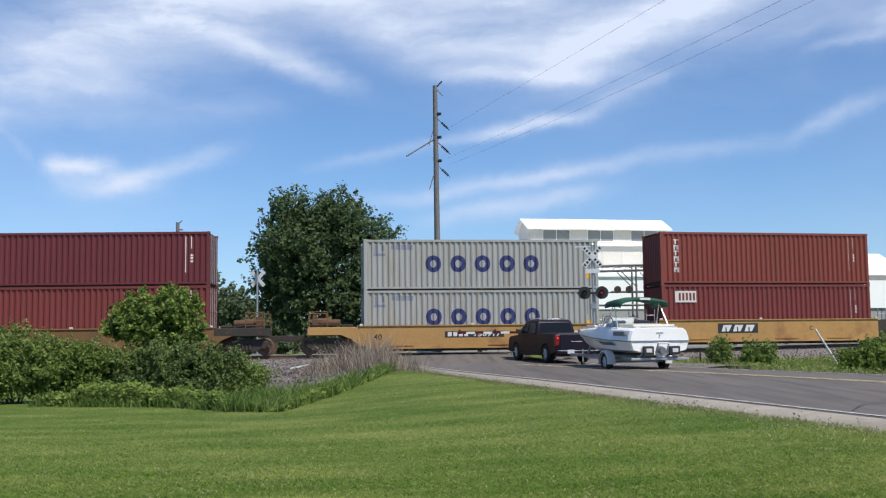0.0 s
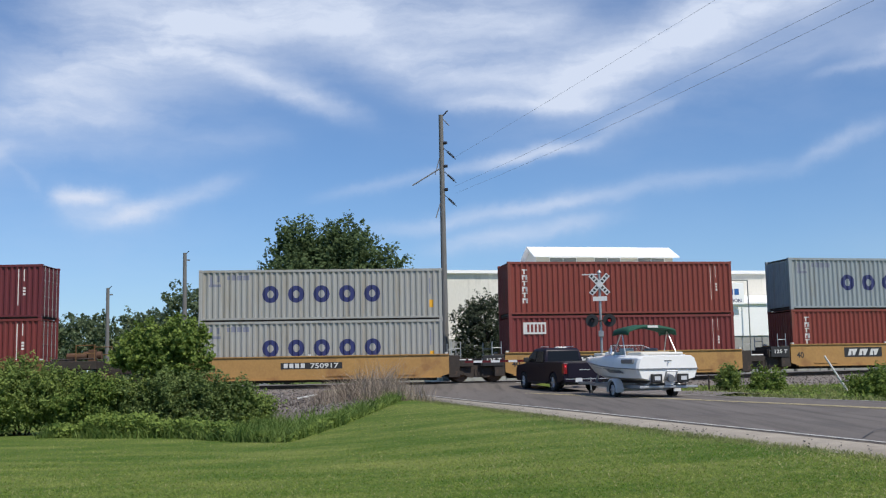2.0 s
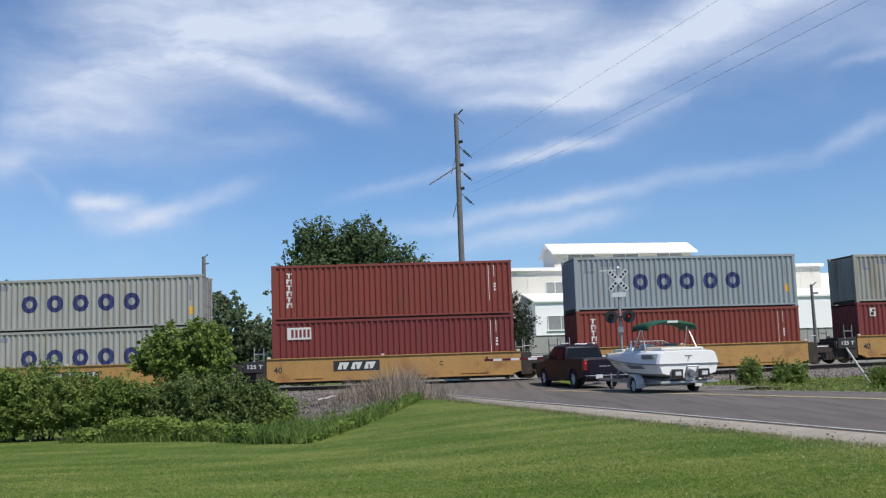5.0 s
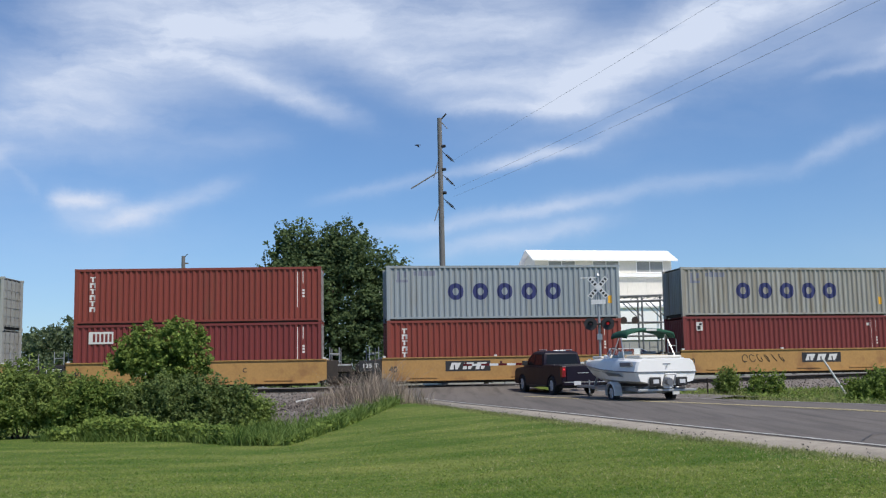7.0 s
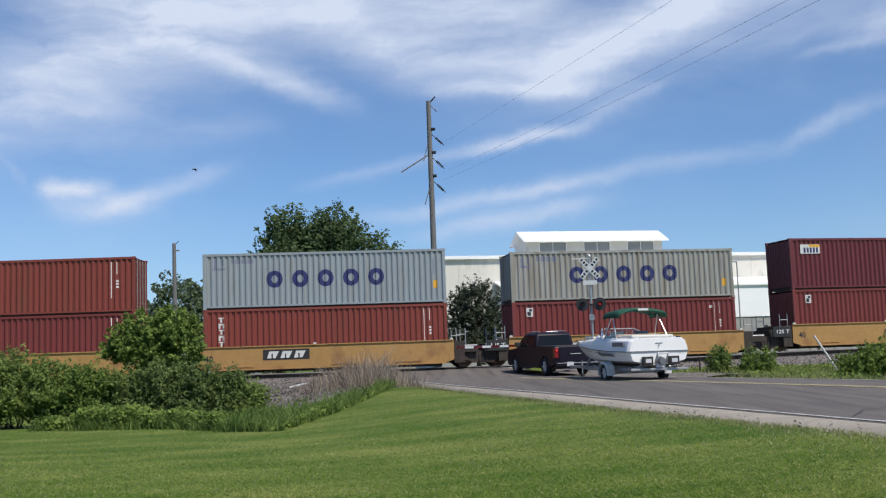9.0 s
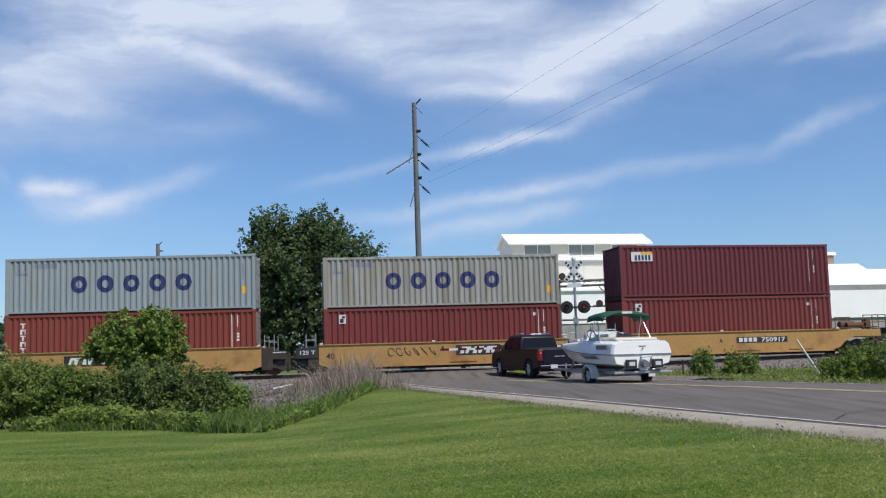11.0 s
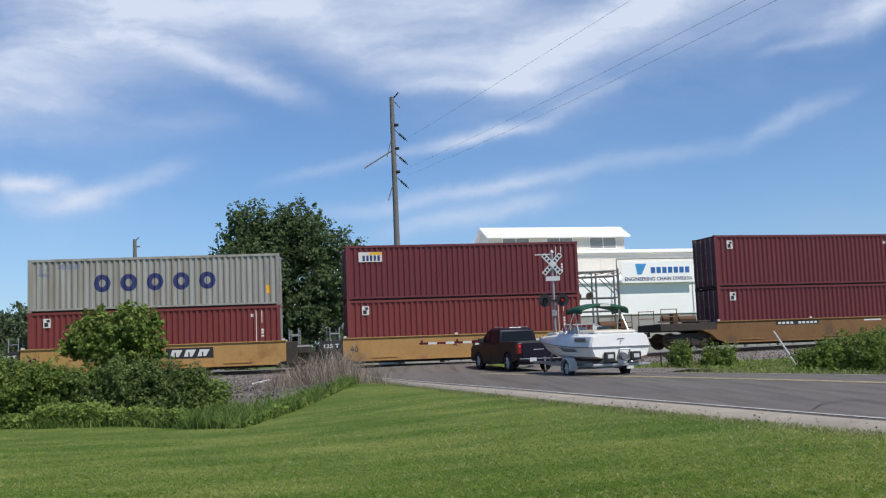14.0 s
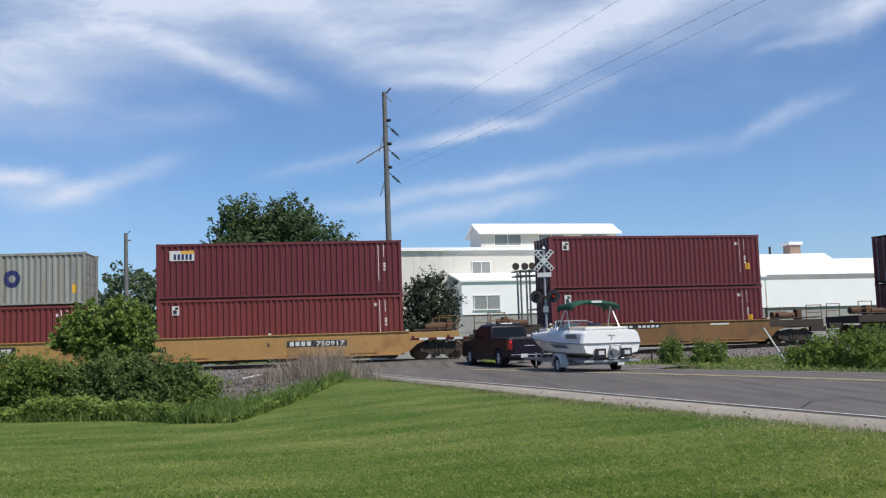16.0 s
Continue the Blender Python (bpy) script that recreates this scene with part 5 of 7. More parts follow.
M_TAN = mat("beige deck carpet", (0.42, 0.34, 0.25), 0.9, 0, 0.15, 4, 60, 0.2)
M_PLATE = mat("pale number plate", (0.55, 0.56, 0.58), 0.5, 0, 0.05, 6, 40, 0.0)

def crisp(ob):
    """Smooth shading with sharp edges kept."""
    smooth(ob)
    ob.data.set_sharp_from_angle(angle=radians(28))
    return ob


HEAD = 16.7     # the vehicles' heading, degrees to the left of straight ahead


def road_wheel(parent, x, y, r, w, name="wheel"):
    """Tyre and rim; the axle runs along x."""
    bm = bmesh.new()
    n = 28
    prof = [(0.60, -0.5), (0.90, -0.5), (0.98, -0.40), (1.0, -0.25), (1.0, 0.25), (0.98, 0.40), (0.90, 0.5), (0.60, 0.5)]
    rows = [[bm.verts.new((q * w, k * r * math.cos(2 * math.pi * i / n), k * r * math.sin(2 * math.pi * i / n))) for i in range(n)] for k, q in prof]
    for a, b in zip(rows, rows[1:] + rows[:1]):
        for i in range(n):
            bm.faces.new((a[i], a[(i + 1) % n], b[(i + 1) % n], b[i]))
    bmesh.ops.recalc_face_normals(bm, faces=bm.faces)
    wh = smooth(part(name, bm, M_TYRE, parent, "black rubber tyre", m=pose(x, y, r)))
    s = -1 if x < 0 else 1
    bm = bmesh.new()
    rod(bm, (s * w * 0.28, 0, 0), (s * w * 0.34, 0, 0), r * 0.62, n=24)
    rod(bm, (s * w * 0.3, 0, 0), (s * w * 0.46, 0, 0), r * 0.14, n=12)
    for k in range(6):
        a = k * math.pi / 3
        rod(bm, (s * w * 0.42, 0.1 * r * math.cos(a), 0.1 * r * math.sin(a)), (s * w * 0.40, 0.6 * r * math.cos(a), 0.6 * r * math.sin(a)), r * 0.07, n=6)
    part("rim", bm, M_CHROME, wh, "bright alloy rim")
    return wh


def side_slab(outline, x0, x1, bevel=0.03):
    """An outline in y and z drawn out along x, with softened edges."""
    bm = bmesh.new()
    a = [bm.verts.new((x0, y, z)) for y, z in outline]
    b = [bm.verts.new((x1, y, z)) for y, z in outline]
    n = len(a)
    bm.faces.new(a)
    bm.faces.new(b[::-1])
    for i in range(n):
        bm.faces.new((a[i], a[(i + 1) % n], b[(i + 1) % n], b[i]))
    bmesh.ops.recalc_face_normals(bm, faces=bm.faces)
    if bevel:
        bmesh.ops.bevel(bm, geom=list(bm.edges), offset=bevel, segments=2, affect="EDGES", profile=0.6)
    return bm


def arch(cy, r, z0, n=9):
    return [(cy + r * math.cos(math.pi * k / n), z0 + r * math.sin(math.pi * k / n)) for k in range(n + 1)]


def pickup():
    """Crew-cab pickup. Origin: under the rear axle's middle; +y ahead, x to its right."""
    ax = Vector((4.64, 48.0, 0)) + 0.82 * Vector((math.cos(radians(HEAD)), math.sin(radians(HEAD)), 0))
    z = 0.89
    ob = thing("pickup_truck", "dark wine-red crew-cab pickup truck waiting at the crossing", "pickup truck", m=pose(ax.x, ax.y, z, 1.6, 0, HEAD))
    WB, W = 3.68, 0.98
    # lower body with wheel arches
    out = [(-1.22, 0.55), (-1.25, 1.22), (-1.20, 1.31), (1.00, 1.33), (1.06, 1.24), (3.15, 1.26), (3.35, 1.23), (4.45, 1.14), (4.68, 1.00), (4.74, 0.55), (4.60, 0.40)]
    out += arch(WB, 0.47, 0.40) + [(0.75, 0.36)] + arch(0, 0.47, 0.40) + [(-0.9, 0.46)]
    part("body", side_slab(out, -W, W, 0.035), M_CARPAINT, ob)
    # cab
    rings = []
    for k, (yr, yf, w, zz) in enumerate(((1.02, 3.55, 0.95, 1.22), (1.09, 3.08, 0.88, 1.58), (1.15, 2.72, 0.82, 1.82), (1.22, 2.60, 0.77, 1.90), (1.38, 2.40, 0.66, 1.945))):
        rings.append([(-w, yr, zz), (w, yr, zz), (w, (yr + yf) / 2, zz), (w, yf, zz), (-w, yf, zz), (-w, (yr + yf) / 2, zz)])
    cab = loft(rings)
    bmesh.ops.bevel(cab, geom=list(cab.edges), offset=0.03, segments=2, affect="EDGES", profile=0.6)
    crisp(part("cab", cab, M_CARPAINT, ob))
    bm = bmesh.new()
    v = [bm.verts.new(p) for p in ((-0.78, 1.035, 1.36), (0.78, 1.035, 1.36), (0.72, 1.135, 1.79), (-0.72, 1.135, 1.79))]
    bm.faces.new(v)
    r = bmesh.ops.extrude_face_region(bm, geom=list(bm.faces))
    for e in r["geom"]:
        if isinstance(e, bmesh.types.BMVert):
            e.co.y -= 0.015
    bmesh.ops.recalc_face_normals(bm, faces=bm.faces)
    part("rear_window", bm, M_GLASS, ob, "dark tinted glass")
    for s in (-1, 1):
        for y0, y1, y2, y3 in ((1.22, 2.12, 2.10, 1.40), (2.22, 3.22, 2.62, 2.20)):
            bm = bmesh.new()
            v = [bm.verts.new((s * xx, yy, zz)) for xx, yy, zz in ((0.940, y0, 1.31), (0.940, y1, 1.31), (0.835, y2, 1.78), (0.835, y3, 1.78))]
            bm.faces.new(v)
            r = bmesh.ops.extrude_face_region(bm, geom=list(bm.faces))
            for e in r["geom"]:
                if isinstance(e, bmesh.types.BMVert):
                    e.co.x += s * 0.012
            bmesh.ops.recalc_face_normals(bm, faces=bm.faces)
            part("side_window", bm, M_GLASS, ob, "dark tinted glass")
        m = part("mirror", boxes((min(s * 0.96, s * 1.22), max(s * 0.96, s * 1.22), 2.92, 3.05, 1.28, 1.50), bevel=0.03), M_BLACK, ob, "black door mirror")
        part("tail_lamp", boxes((s * 0.90 - 0.085, s * 0.90 + 0.085, -1.275, -1.05, 0.80, 1.25), bevel=0.02), M_TAIL, ob, "red tail lamp")
        part("brake_lamp", boxes((s * 0.90 - 0.04, s * 0.90 + 0.04, -1.285, -1.27, 1.10, 1.17)), M_TAIL_ON, ob, "lit red brake lamp")
        for y in (1.65, 2.75):
            part("door_handle", boxes((min(s * 0.985, s * 1.01), max(s * 0.985, s * 1.01), y - 0.1, y + 0.1, 1.08, 1.12), bevel=0.006), M_CARPAINT, ob)
        part("running_board", boxes((min(s * 0.85, s * 1.04), max(s * 0.85, s * 1.04), 0.65, 3.0, 0.34, 0.40), bevel=0.02), M_BLACK, ob, "black running board")
        part("roof_rack_rail", rods(((s * 0.62, 1.4, 1.985), (s * 0.62, 2.3, 1.985), 0.022)), M_CHROME, ob, "bright roof rail")
        for y in (0.0, WB):
            road_wheel(ob, s * 0.86, y, 0.41, 0.27)
    part("tailgate", boxes((-0.78, 0.78, -1.27, -1.235, 0.62, 1.28), bevel=0.012), M_CARPAINT, ob)
    part("bumper_trim", boxes((-0.95, 0.95, -1.432, -1.415, 0.575, 0.60)), M_CHROME, ob, "bright strip along the bumper")
    for s in (-1, 1):
        for y in (1.02, 2.17, 3.22):
            part("door_seam", boxes((min(s * 0.975, s * 0.984), max(s * 0.975, s * 0.984), y - 0.008, y + 0.008, 0.48, 1.22)), M_BLACK, ob, "dark door gap")
        part("wheel_flare", rods(*[((s * 0.975, 0.50 * math.cos(a), 0.41 + 0.50 * math.sin(a)), (s * 0.975, 0.50 * math.cos(a + 0.32), 0.41 + 0.50 * math.sin(a + 0.32)), 0.022) for a in [0.32 * k for k in range(10)]], n=6), M_CARPAINT, ob)
    part("tailgate_trim", boxes((-0.25, 0.25, -1.282, -1.27, 0.97, 0.995)), M_CHROME, ob, "bright tailgate trim")
    part("bumper", boxes((-0.98, 0.98, -1.42, -1.2, 0.44, 0.60), bevel=0.03), M_CARPAINT, ob)
    part("number_plate", boxes((-0.50, -0.18, -1.435, -1.42, 0.45, 0.63)), M_PLATE, ob, "pale number plate with plain bars")
    part("bed_cover", boxes((-0.86, 0.86, -1.18, 0.98, 1.28, 1.345), bevel=0.02), M_BLACK, ob, "black bed cover")
    part("roof_lamp", boxes((-0.3, 0.3, 1.30, 1.42, 1.93, 1.985), bevel=0.02), M_CHROME, ob)
    part("chassis", boxes((-0.8, 0.8, -1.1, 4.4, 0.32, 0.5)), M_BLACK, ob)
    part("hitch", boxes((-0.06, 0.06, -1.75, -1.2, 0.40, 0.48)), M_BLACK, ob, "black tow hitch")


pickup()
AX = (7.17, 40.4)


def trailer():
    ob = thing("boat_trailer", "galvanised single-axle boat trailer hitched to the pickup", "trailer", m=pose(AX[0], AX[1], 0.705, 1.0, 0, HEAD))
    for s in (-1, 1):
        w = road_wheel(ob, s * 1.17, 0, 0.33, 0.22)
        bm = bmesh.new()
        n = 10
        rows = []
        for k in range(n + 1):
            a = math.radians(-12 + 204 * k / n)
            c, q = math.cos(a), math.sin(a)
            rows.append([(s * 1.02, 0.42 * c, 0.33 + 0.42 * q), (s * 1.32, 0.42 * c, 0.33 + 0.42 * q), (s * 1.34, 0.38 * c, 0.33 + 0.36 * q), (s * 1.32, 0.405 * c, 0.33 + 0.405 * q), (s * 1.02, 0.405 * c, 0.33 + 0.405 * q)])
        part("mudguard", loft(rows), M_GEL2, ob, "pale grey mudguard")
        part("frame_rail", loft([[(s * x + dx, y, z + dz) for dx, dz in ((-0.03, -0.06), (0.03, -0.06), (0.03, 0.06), (-0.03, 0.06))] for x, y, z in ((0.85, -1.7, 0.46), (0.85, 2.0, 0.46), (0.55, 3.0, 0.46), (0.05, 4.6, 0.46))]), M_STEEL, ob)
        part("bunk", boxes((s * 0.62 - 0.06, s * 0.62 + 0.06, -1.75, 2.2, 0.58, 0.68)), M_DARK, ob, "carpeted black bunk")
        for y in (-1.4, 1.2):
            part("bunk_bracket", boxes((s * 0.62 - 0.03, s * 0.62 + 0.03, y - 0.05, y + 0.05, 0.4, 0.60)), M_STEEL, ob)
        lp = part("tail_lamp_box", boxes((s * 0.52 - 0.2, s * 0.52 + 0.2, -2.12, -1.98, 0.62, 0.92), bevel=0.02), M_BLACK, ob, "black lamp box")
        part("lens", boxes((s * 0.52 - 0.11, s * 0.52 + 0.11, -2.135, -2.12, 0.70, 0.84)), M_PLATE, lp, "pale lamp lens")
        part("lamp_bracket", rods(((s * 0.85, -1.7, 0.46), (s * 0.62, -2.0, 0.7), 0.03)), M_STEEL, ob)
    part("axle", boxes((-1.1, 1.1, -0.05, 0.05, 0.28, 0.38)), M_STEEL, ob)
    for y in (-1.65, 0.5, 2.0):
        part("cross_member", boxes((-0.85, 0.85, y - 0.04, y + 0.04, 0.40, 0.50)), M_STEEL, ob)
    part("rear_bumper", boxes((-1.15, 1.15, -1.98, -1.88, 0.42, 0.50), bevel=0.01), M_STEEL, ob)
    part("tongue", boxes((-0.05, 0.05, 4.5, 6.0, 0.42, 0.52)), M_STEEL, ob)
    part("winch_post", rods(((0, 4.3, 0.46), (0, 3.7, 1.2), 0.045)), M_STEEL, ob)
    part("jack", rods(((0.18, 5.2, 0.1), (0.18, 5.2, 0.72), 0.03)), M_STEEL, ob)
    part("jack_wheel", rods(((0.13, 5.2, 0.1), (0.23, 5.2, 0.1), 0.1), n=16), M_TYRE, ob, "small black jockey wheel")
    part("number_plate", boxes((-0.17, 0.17, -2.0, -1.985, 0.52, 0.66)), M_PLATE, ob, "pale number plate with plain bars")


M_GEL2 = mat("pale grey painted metal", (0.66, 0.66, 0.65), 0.5, 0.1, 0.1, 4, 40, 0.03)
trailer()


def boat():
    ob = thing("motor_boat", "white open jet boat with a green folded canopy on its trailer", "boat", m=pose(AX[0], AX[1], 0.705, 1.0, 0, HEAD))
    # hull: stations from stern to bow (y, half beam at the rub line, rub height, chine half beam, chine height, keel height)
    st = [(-1.95, 1.16, 1.10, 1.04, 0.78, 0.58), (-1.85, 1.23, 1.10, 1.10, 0.77, 0.56), (-0.5, 1.28, 1.13, 1.13, 0.78, 0.55), (1.0, 1.25, 1.20, 1.04, 0.83, 0.57), (2.2, 1.10, 1.30, 0.82, 0.88, 0.58), (3.1, 0.90, 1.36, 0.58, 0.98, 0.66), (3.75, 0.54, 1.40, 0.30, 1.10, 0.84), (4.02, 0.14, 1.43, 0.08, 1.22, 1.04)]
    rings = [[(-b, y, z), (-c, y, cz), (-c * 0.5, y, (cz + kz) / 2 - 0.02), (0, y, kz), (c * 0.5, y, (cz + kz) / 2 - 0.02), (c, y, cz), (b, y, z)] for y, b, z, c, cz, kz in st]
    hull = crisp(part("hull", loft(rings), M_GEL, ob))
    # deck moulding above the rub line
    rings = []
    for y, b, z, c, cz, kz in st:
        up = 0.47 if y < 0.2 else 0.42 if y < 1.5 else 0.28 if y < 2.9 else 0.14
        if y < -1.9:
            up = 0.44
        rings.append([(-b, y, z), (-b * 0.97, y, z + up * 0.40), (-b * 0.91, y, z + up * 0.80), (-b * 0.80, y, z + up), (0, y, z + up + 0.015), (b * 0.80, y, z + up), (b * 0.91, y, z + up * 0.80), (b * 0.97, y, z + up * 0.40), (b, y, z)])
    crisp(part("deck", loft(rings), M_GEL, ob))
    # rub rail
    for s in (-1, 1):
        r = [[(s * (b + 0.01 + dx), y, z + dz) for dx, dz in ((-0.02, -0.02), (0.02, -0.016), (0.02, 0.016), (-0.02, 0.02))] for y, b, z, c, cz, kz in st]
        part("rub_rail", loft(r), M_GRAPHIC, ob, "grey rubber rub rail")
    part("rub_rail", boxes((-1.18, 1.18, -1.985, -1.94, 1.08, 1.12)), M_GRAPHIC, ob, "grey rubber rub rail")
    # hull graphics on the side
    for s in (-1, 1):
        bm = bmesh.new()
        for pts in (((-0.9, 0.94, 1.15), (0.3, 0.95, 1.14), (0.5, 1.07, 1.22), (-0.7, 1.05, 1.24)), ((0.2, 1.06, 1.22), (2.0, 1.14, 0.98), (2.1, 1.17, 1.0), (0.2, 1.10, 1.23))):
            v = [bm.verts.new((s * (x + 0.055), y, z)) for y, z, x in pts]
            bm.faces.new(v)
        ex = bmesh.ops.extrude_face_region(bm, geom=list(bm.faces))
        for e in ex["geom"]:
            if isinstance(e, bmesh.types.BMVert):
                e.co.x += s * 0.01
        bmesh.ops.recalc_face_normals(bm, faces=bm.faces)
        part("graphic", bm, M_GRAPHIC, ob, "grey hull graphic")
    part("air_scoop", boxes((-1.275, -1.17, -1.65, -0.75, 1.30, 1.46), bevel=0.03), M_GRAPHIC, ob, "dark moulded side vent")
    # cockpit: sunken sole, seats, dash
    part("cockpit_floor", boxes((-0.82, 0.82, -0.5, 2.1, 1.60, 1.622), bevel=0.006), M_TAN, ob, "beige cockpit carpet")
    part("sun_pad", boxes((-0.85, 0.85, -1.55, -0.45, 1.59, 1.70), bevel=0.05), M_VINYL, ob, "off-white vinyl sun pad")
    part("pad_trim", boxes((-0.88, 0.88, -0.44, -0.36, 1.58, 1.74), bevel=0.02), M_TAN, ob, "beige pad trim")
    for x in (-0.5, 0.5):
        part("seat", boxes((x - 0.28, x + 0.28, 0.35, 0.85, 1.6, 1.72), (x - 0.28, x + 0.28, 0.25, 0.37, 1.6, 1.86), bevel=0.04), M_VINYL if x < 0 else M_GRAPHIC, ob, "padded seat")
        part("bow_cushion", boxes((x - 0.28, x + 0.28, 1.9, 2.7, 1.58, 1.70), bevel=0.04), M_VINYL, ob, "off-white vinyl cushion")
    part("dashboard", boxes((-0.85, 0.85, 1.28, 1.5, 1.6, 1.74), bevel=0.04), M_GEL, ob)
    ring = bmesh.new()
    for k in range(16):
        a, b = k * math.pi / 8, (k + 1) * math.pi / 8
        m = pose(-0.5, 1.2, 1.88, 65)
        rod(ring, m @ Vector((0.17 * math.cos(a), 0.17 * math.sin(a), 0)), m @ Vector((0.17 * math.cos(b), 0.17 * math.sin(b), 0)), 0.018, n=6)
    part("steering_wheel", ring, M_BLACK, ob, "black steering wheel")
    # windscreen of three panes in a frame
    cor = [(-0.98, 0.75), (-0.72, 1.55), (0.72, 1.55), (0.98, 0.75)]
    for (x0, y0), (x1, y1) in zip(cor, cor[1:]):
        bm = bmesh.new()
        v = [bm.verts.new(p) for p in ((x0, y0, 1.6), (x1, y1, 1.6), (x1 * 0.93, y1 - 0.22, 1.98), (x0 * 0.93, y0 - 0.22 if y0 > 1 else y0 - 0.05, 1.98 if y0 > 1 else 1.75))] if x0 < 0 and x1 < 0 else [bm.verts.new(p) for p in ((x0, y0, 1.6), (x1, y1, 1.6), (x1 * 0.93, y1 - (0.22 if y1 > 1 else 0.05), 1.98 if y1 > 1 else 1.75), (x0 * 0.93, y0 - 0.22, 1.98))]
        co = [q.co.copy() for q in v]
        bm.faces.new(v)
        pane = part("windscreen_pane", bm, M_CLEAR, ob, "thin clear windscreen pane")
        fr = bmesh.new()
        for a, b in zip(co, co[1:] + co[:1]):
            rod(fr, a, b, 0.016, n=6)
        part("pane_frame", fr, M_CHROME, pane, "bright pane frame")
    # canopy on bright bows
    bm = bmesh.new()
    rows = []
    for k in range(9):
        y = -0.85 + 1.35 * k / 8
        sag = 0.05 * math.sin(math.pi * k / 8)
        rows.append([(x, y, 2.68 + sag - 0.16 * abs(x / 0.95) ** 3 - (0.10 if abs(x) > 0.96 else 0)) for x in (-0.98, -0.93, -0.8, -0.4, 0, 0.4, 0.8, 0.93, 0.98)])
    low = [[(x, y, z - 0.09) for x, y, z in r] for r in rows]
    bm = loft([a + b[::-1] for a, b in zip(rows, low)])
    smooth(part("canopy", bm, M_CANVAS, ob, "dark green canvas canopy"))
    part("canopy_patch", boxes((-0.2, 0.22, -0.875, -0.855, 2.60, 2.68)), M_WHITE, ob, "small white canopy patch")
    for s in (-1, 1):
        for y0, y1 in ((0.35, -0.2), (-0.75, -0.2)):
            part("canopy_bow", rods(((s * 1.06, y0, 1.52), (s * 0.93, y1, 2.50), 0.021)), M_CHROME, ob, "bright canopy bow")
    # stern
    part("ski_hook", rods(((0, -1.93, 1.32), (0, -2.02, 1.32), 0.022)), M_CHROME, ob)
    part("emblem_bar", boxes((-0.14, 0.14, -1.968, -1.945, 1.38, 1.405)), M_GRAPHIC, ob, "grey emblem bar")
    ring = bmesh.new()
    for a, b in (((-0.22, -2.02, 0.66), (-0.22, -2.25, 1.02)), ((-0.22, -2.25, 1.02), (0.2, -2.25, 1.02)), ((0.2, -2.25, 1.02), (0.2, -2.02, 0.66)), ((-0.22, -2.02, 0.66), (0.2, -2.02, 0.66))):
        rod(ring, a, b, 0.03)
    part("boarding_ladder", ring, M_CHROME, ob, "bright folded boarding ladder")
    part("jet_nozzle", rods(((0, -1.9, 0.78), (0, -2.2, 0.76), 0.17, 0.12), n=16), M_GRAPHIC, ob, "grey jet drive nozzle")
    for x in (-0.72, 0.75):
        part("cleat", boxes((x - 0.09, x + 0.09, -1.7, -1.62, 1.56, 1.61), bevel=0.01), M_CHROME, ob, "bright deck cleat")


M_CLEAR = bpy.data.materials.new("clear windscreen plastic")
M_CLEAR.use_nodes = True
_b = M_CLEAR.node_tree.nodes["Principled BSDF"]
_b.inputs["Base Color"].default_value = (0.75, 0.78, 0.80, 1)
_b.inputs["Transmission Weight"].default_value = 0.9
_b.inputs["Roughness"].default_value = 0.05
_b.inputs["IOR"].default_value = 1.1
boat()


# ---------------------------------------------------------------- plants
M_LEAF_TREE = island_material("dark maple leaf", (0.062, 0.100, 0.042), (0.155, 0.210, 0.090), 0.7, 0.35, spec=0.12)
M_LEAF_SHRUB = island_material("fresh shrub leaf", (0.080, 0.140, 0.032), (0.28, 0.36, 0.088), 0.7, 0.4, spec=0.12)
M_LEAF_BUSH = island_material("hedge leaf", (0.095, 0.150, 0.042), (0.31, 0.385, 0.110), 0.75, 0.4, spec=0.1)
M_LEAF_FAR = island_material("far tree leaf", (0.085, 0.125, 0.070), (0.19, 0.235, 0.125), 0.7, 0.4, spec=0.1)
M_LEAF_JUN = island_material("blackish conifer leaf", (0.030, 0.042, 0.025), (0.085, 0.105, 0.060), 0.7, 0.25)
M_LEAF_SILVER = island_material("silvery poplar leaf", (0.10, 0.14, 0.07), (0.30, 0.36, 0.24), 0.6, 0.25)
M_LEAF_OLIVE = island_material("greyish olive bush leaf", (0.085, 0.132, 0.042), (0.250, 0.315, 0.112), 0.75, 0.4, spec=0.1)
M_TURF = lawn_material("mown grass blade", (0.138, 0.232, 0.036), (0.480, 0.500, 0.150), 0, 0.45)
M_STRAW = island_material("dry grass tip", (0.27, 0.27, 0.10), (0.50, 0.46, 0.25), 0.85, 0.3, spec=0.1)
M_BLADE = island_material("tall green grass blade", (0.085, 0.155, 0.032), (0.24, 0.32, 0.085), 0.7, 0.5)
M_DRY = island_material("dry grey-brown stalk", (0.17, 0.13, 0.10), (0.42, 0.35, 0.28), 0.9, 0.2)
M_VERGE = island_material("verge grass blade", (0.13, 0.165, 0.05), (0.36, 0.36, 0.16), 0.8, 0.35)
M_BARK = mat("grey-brown bark", (0.12, 0.09, 0.07), 0.9, 0, 0.3, 4, 30, 0.6, stretch=(3, 3, 0.6))


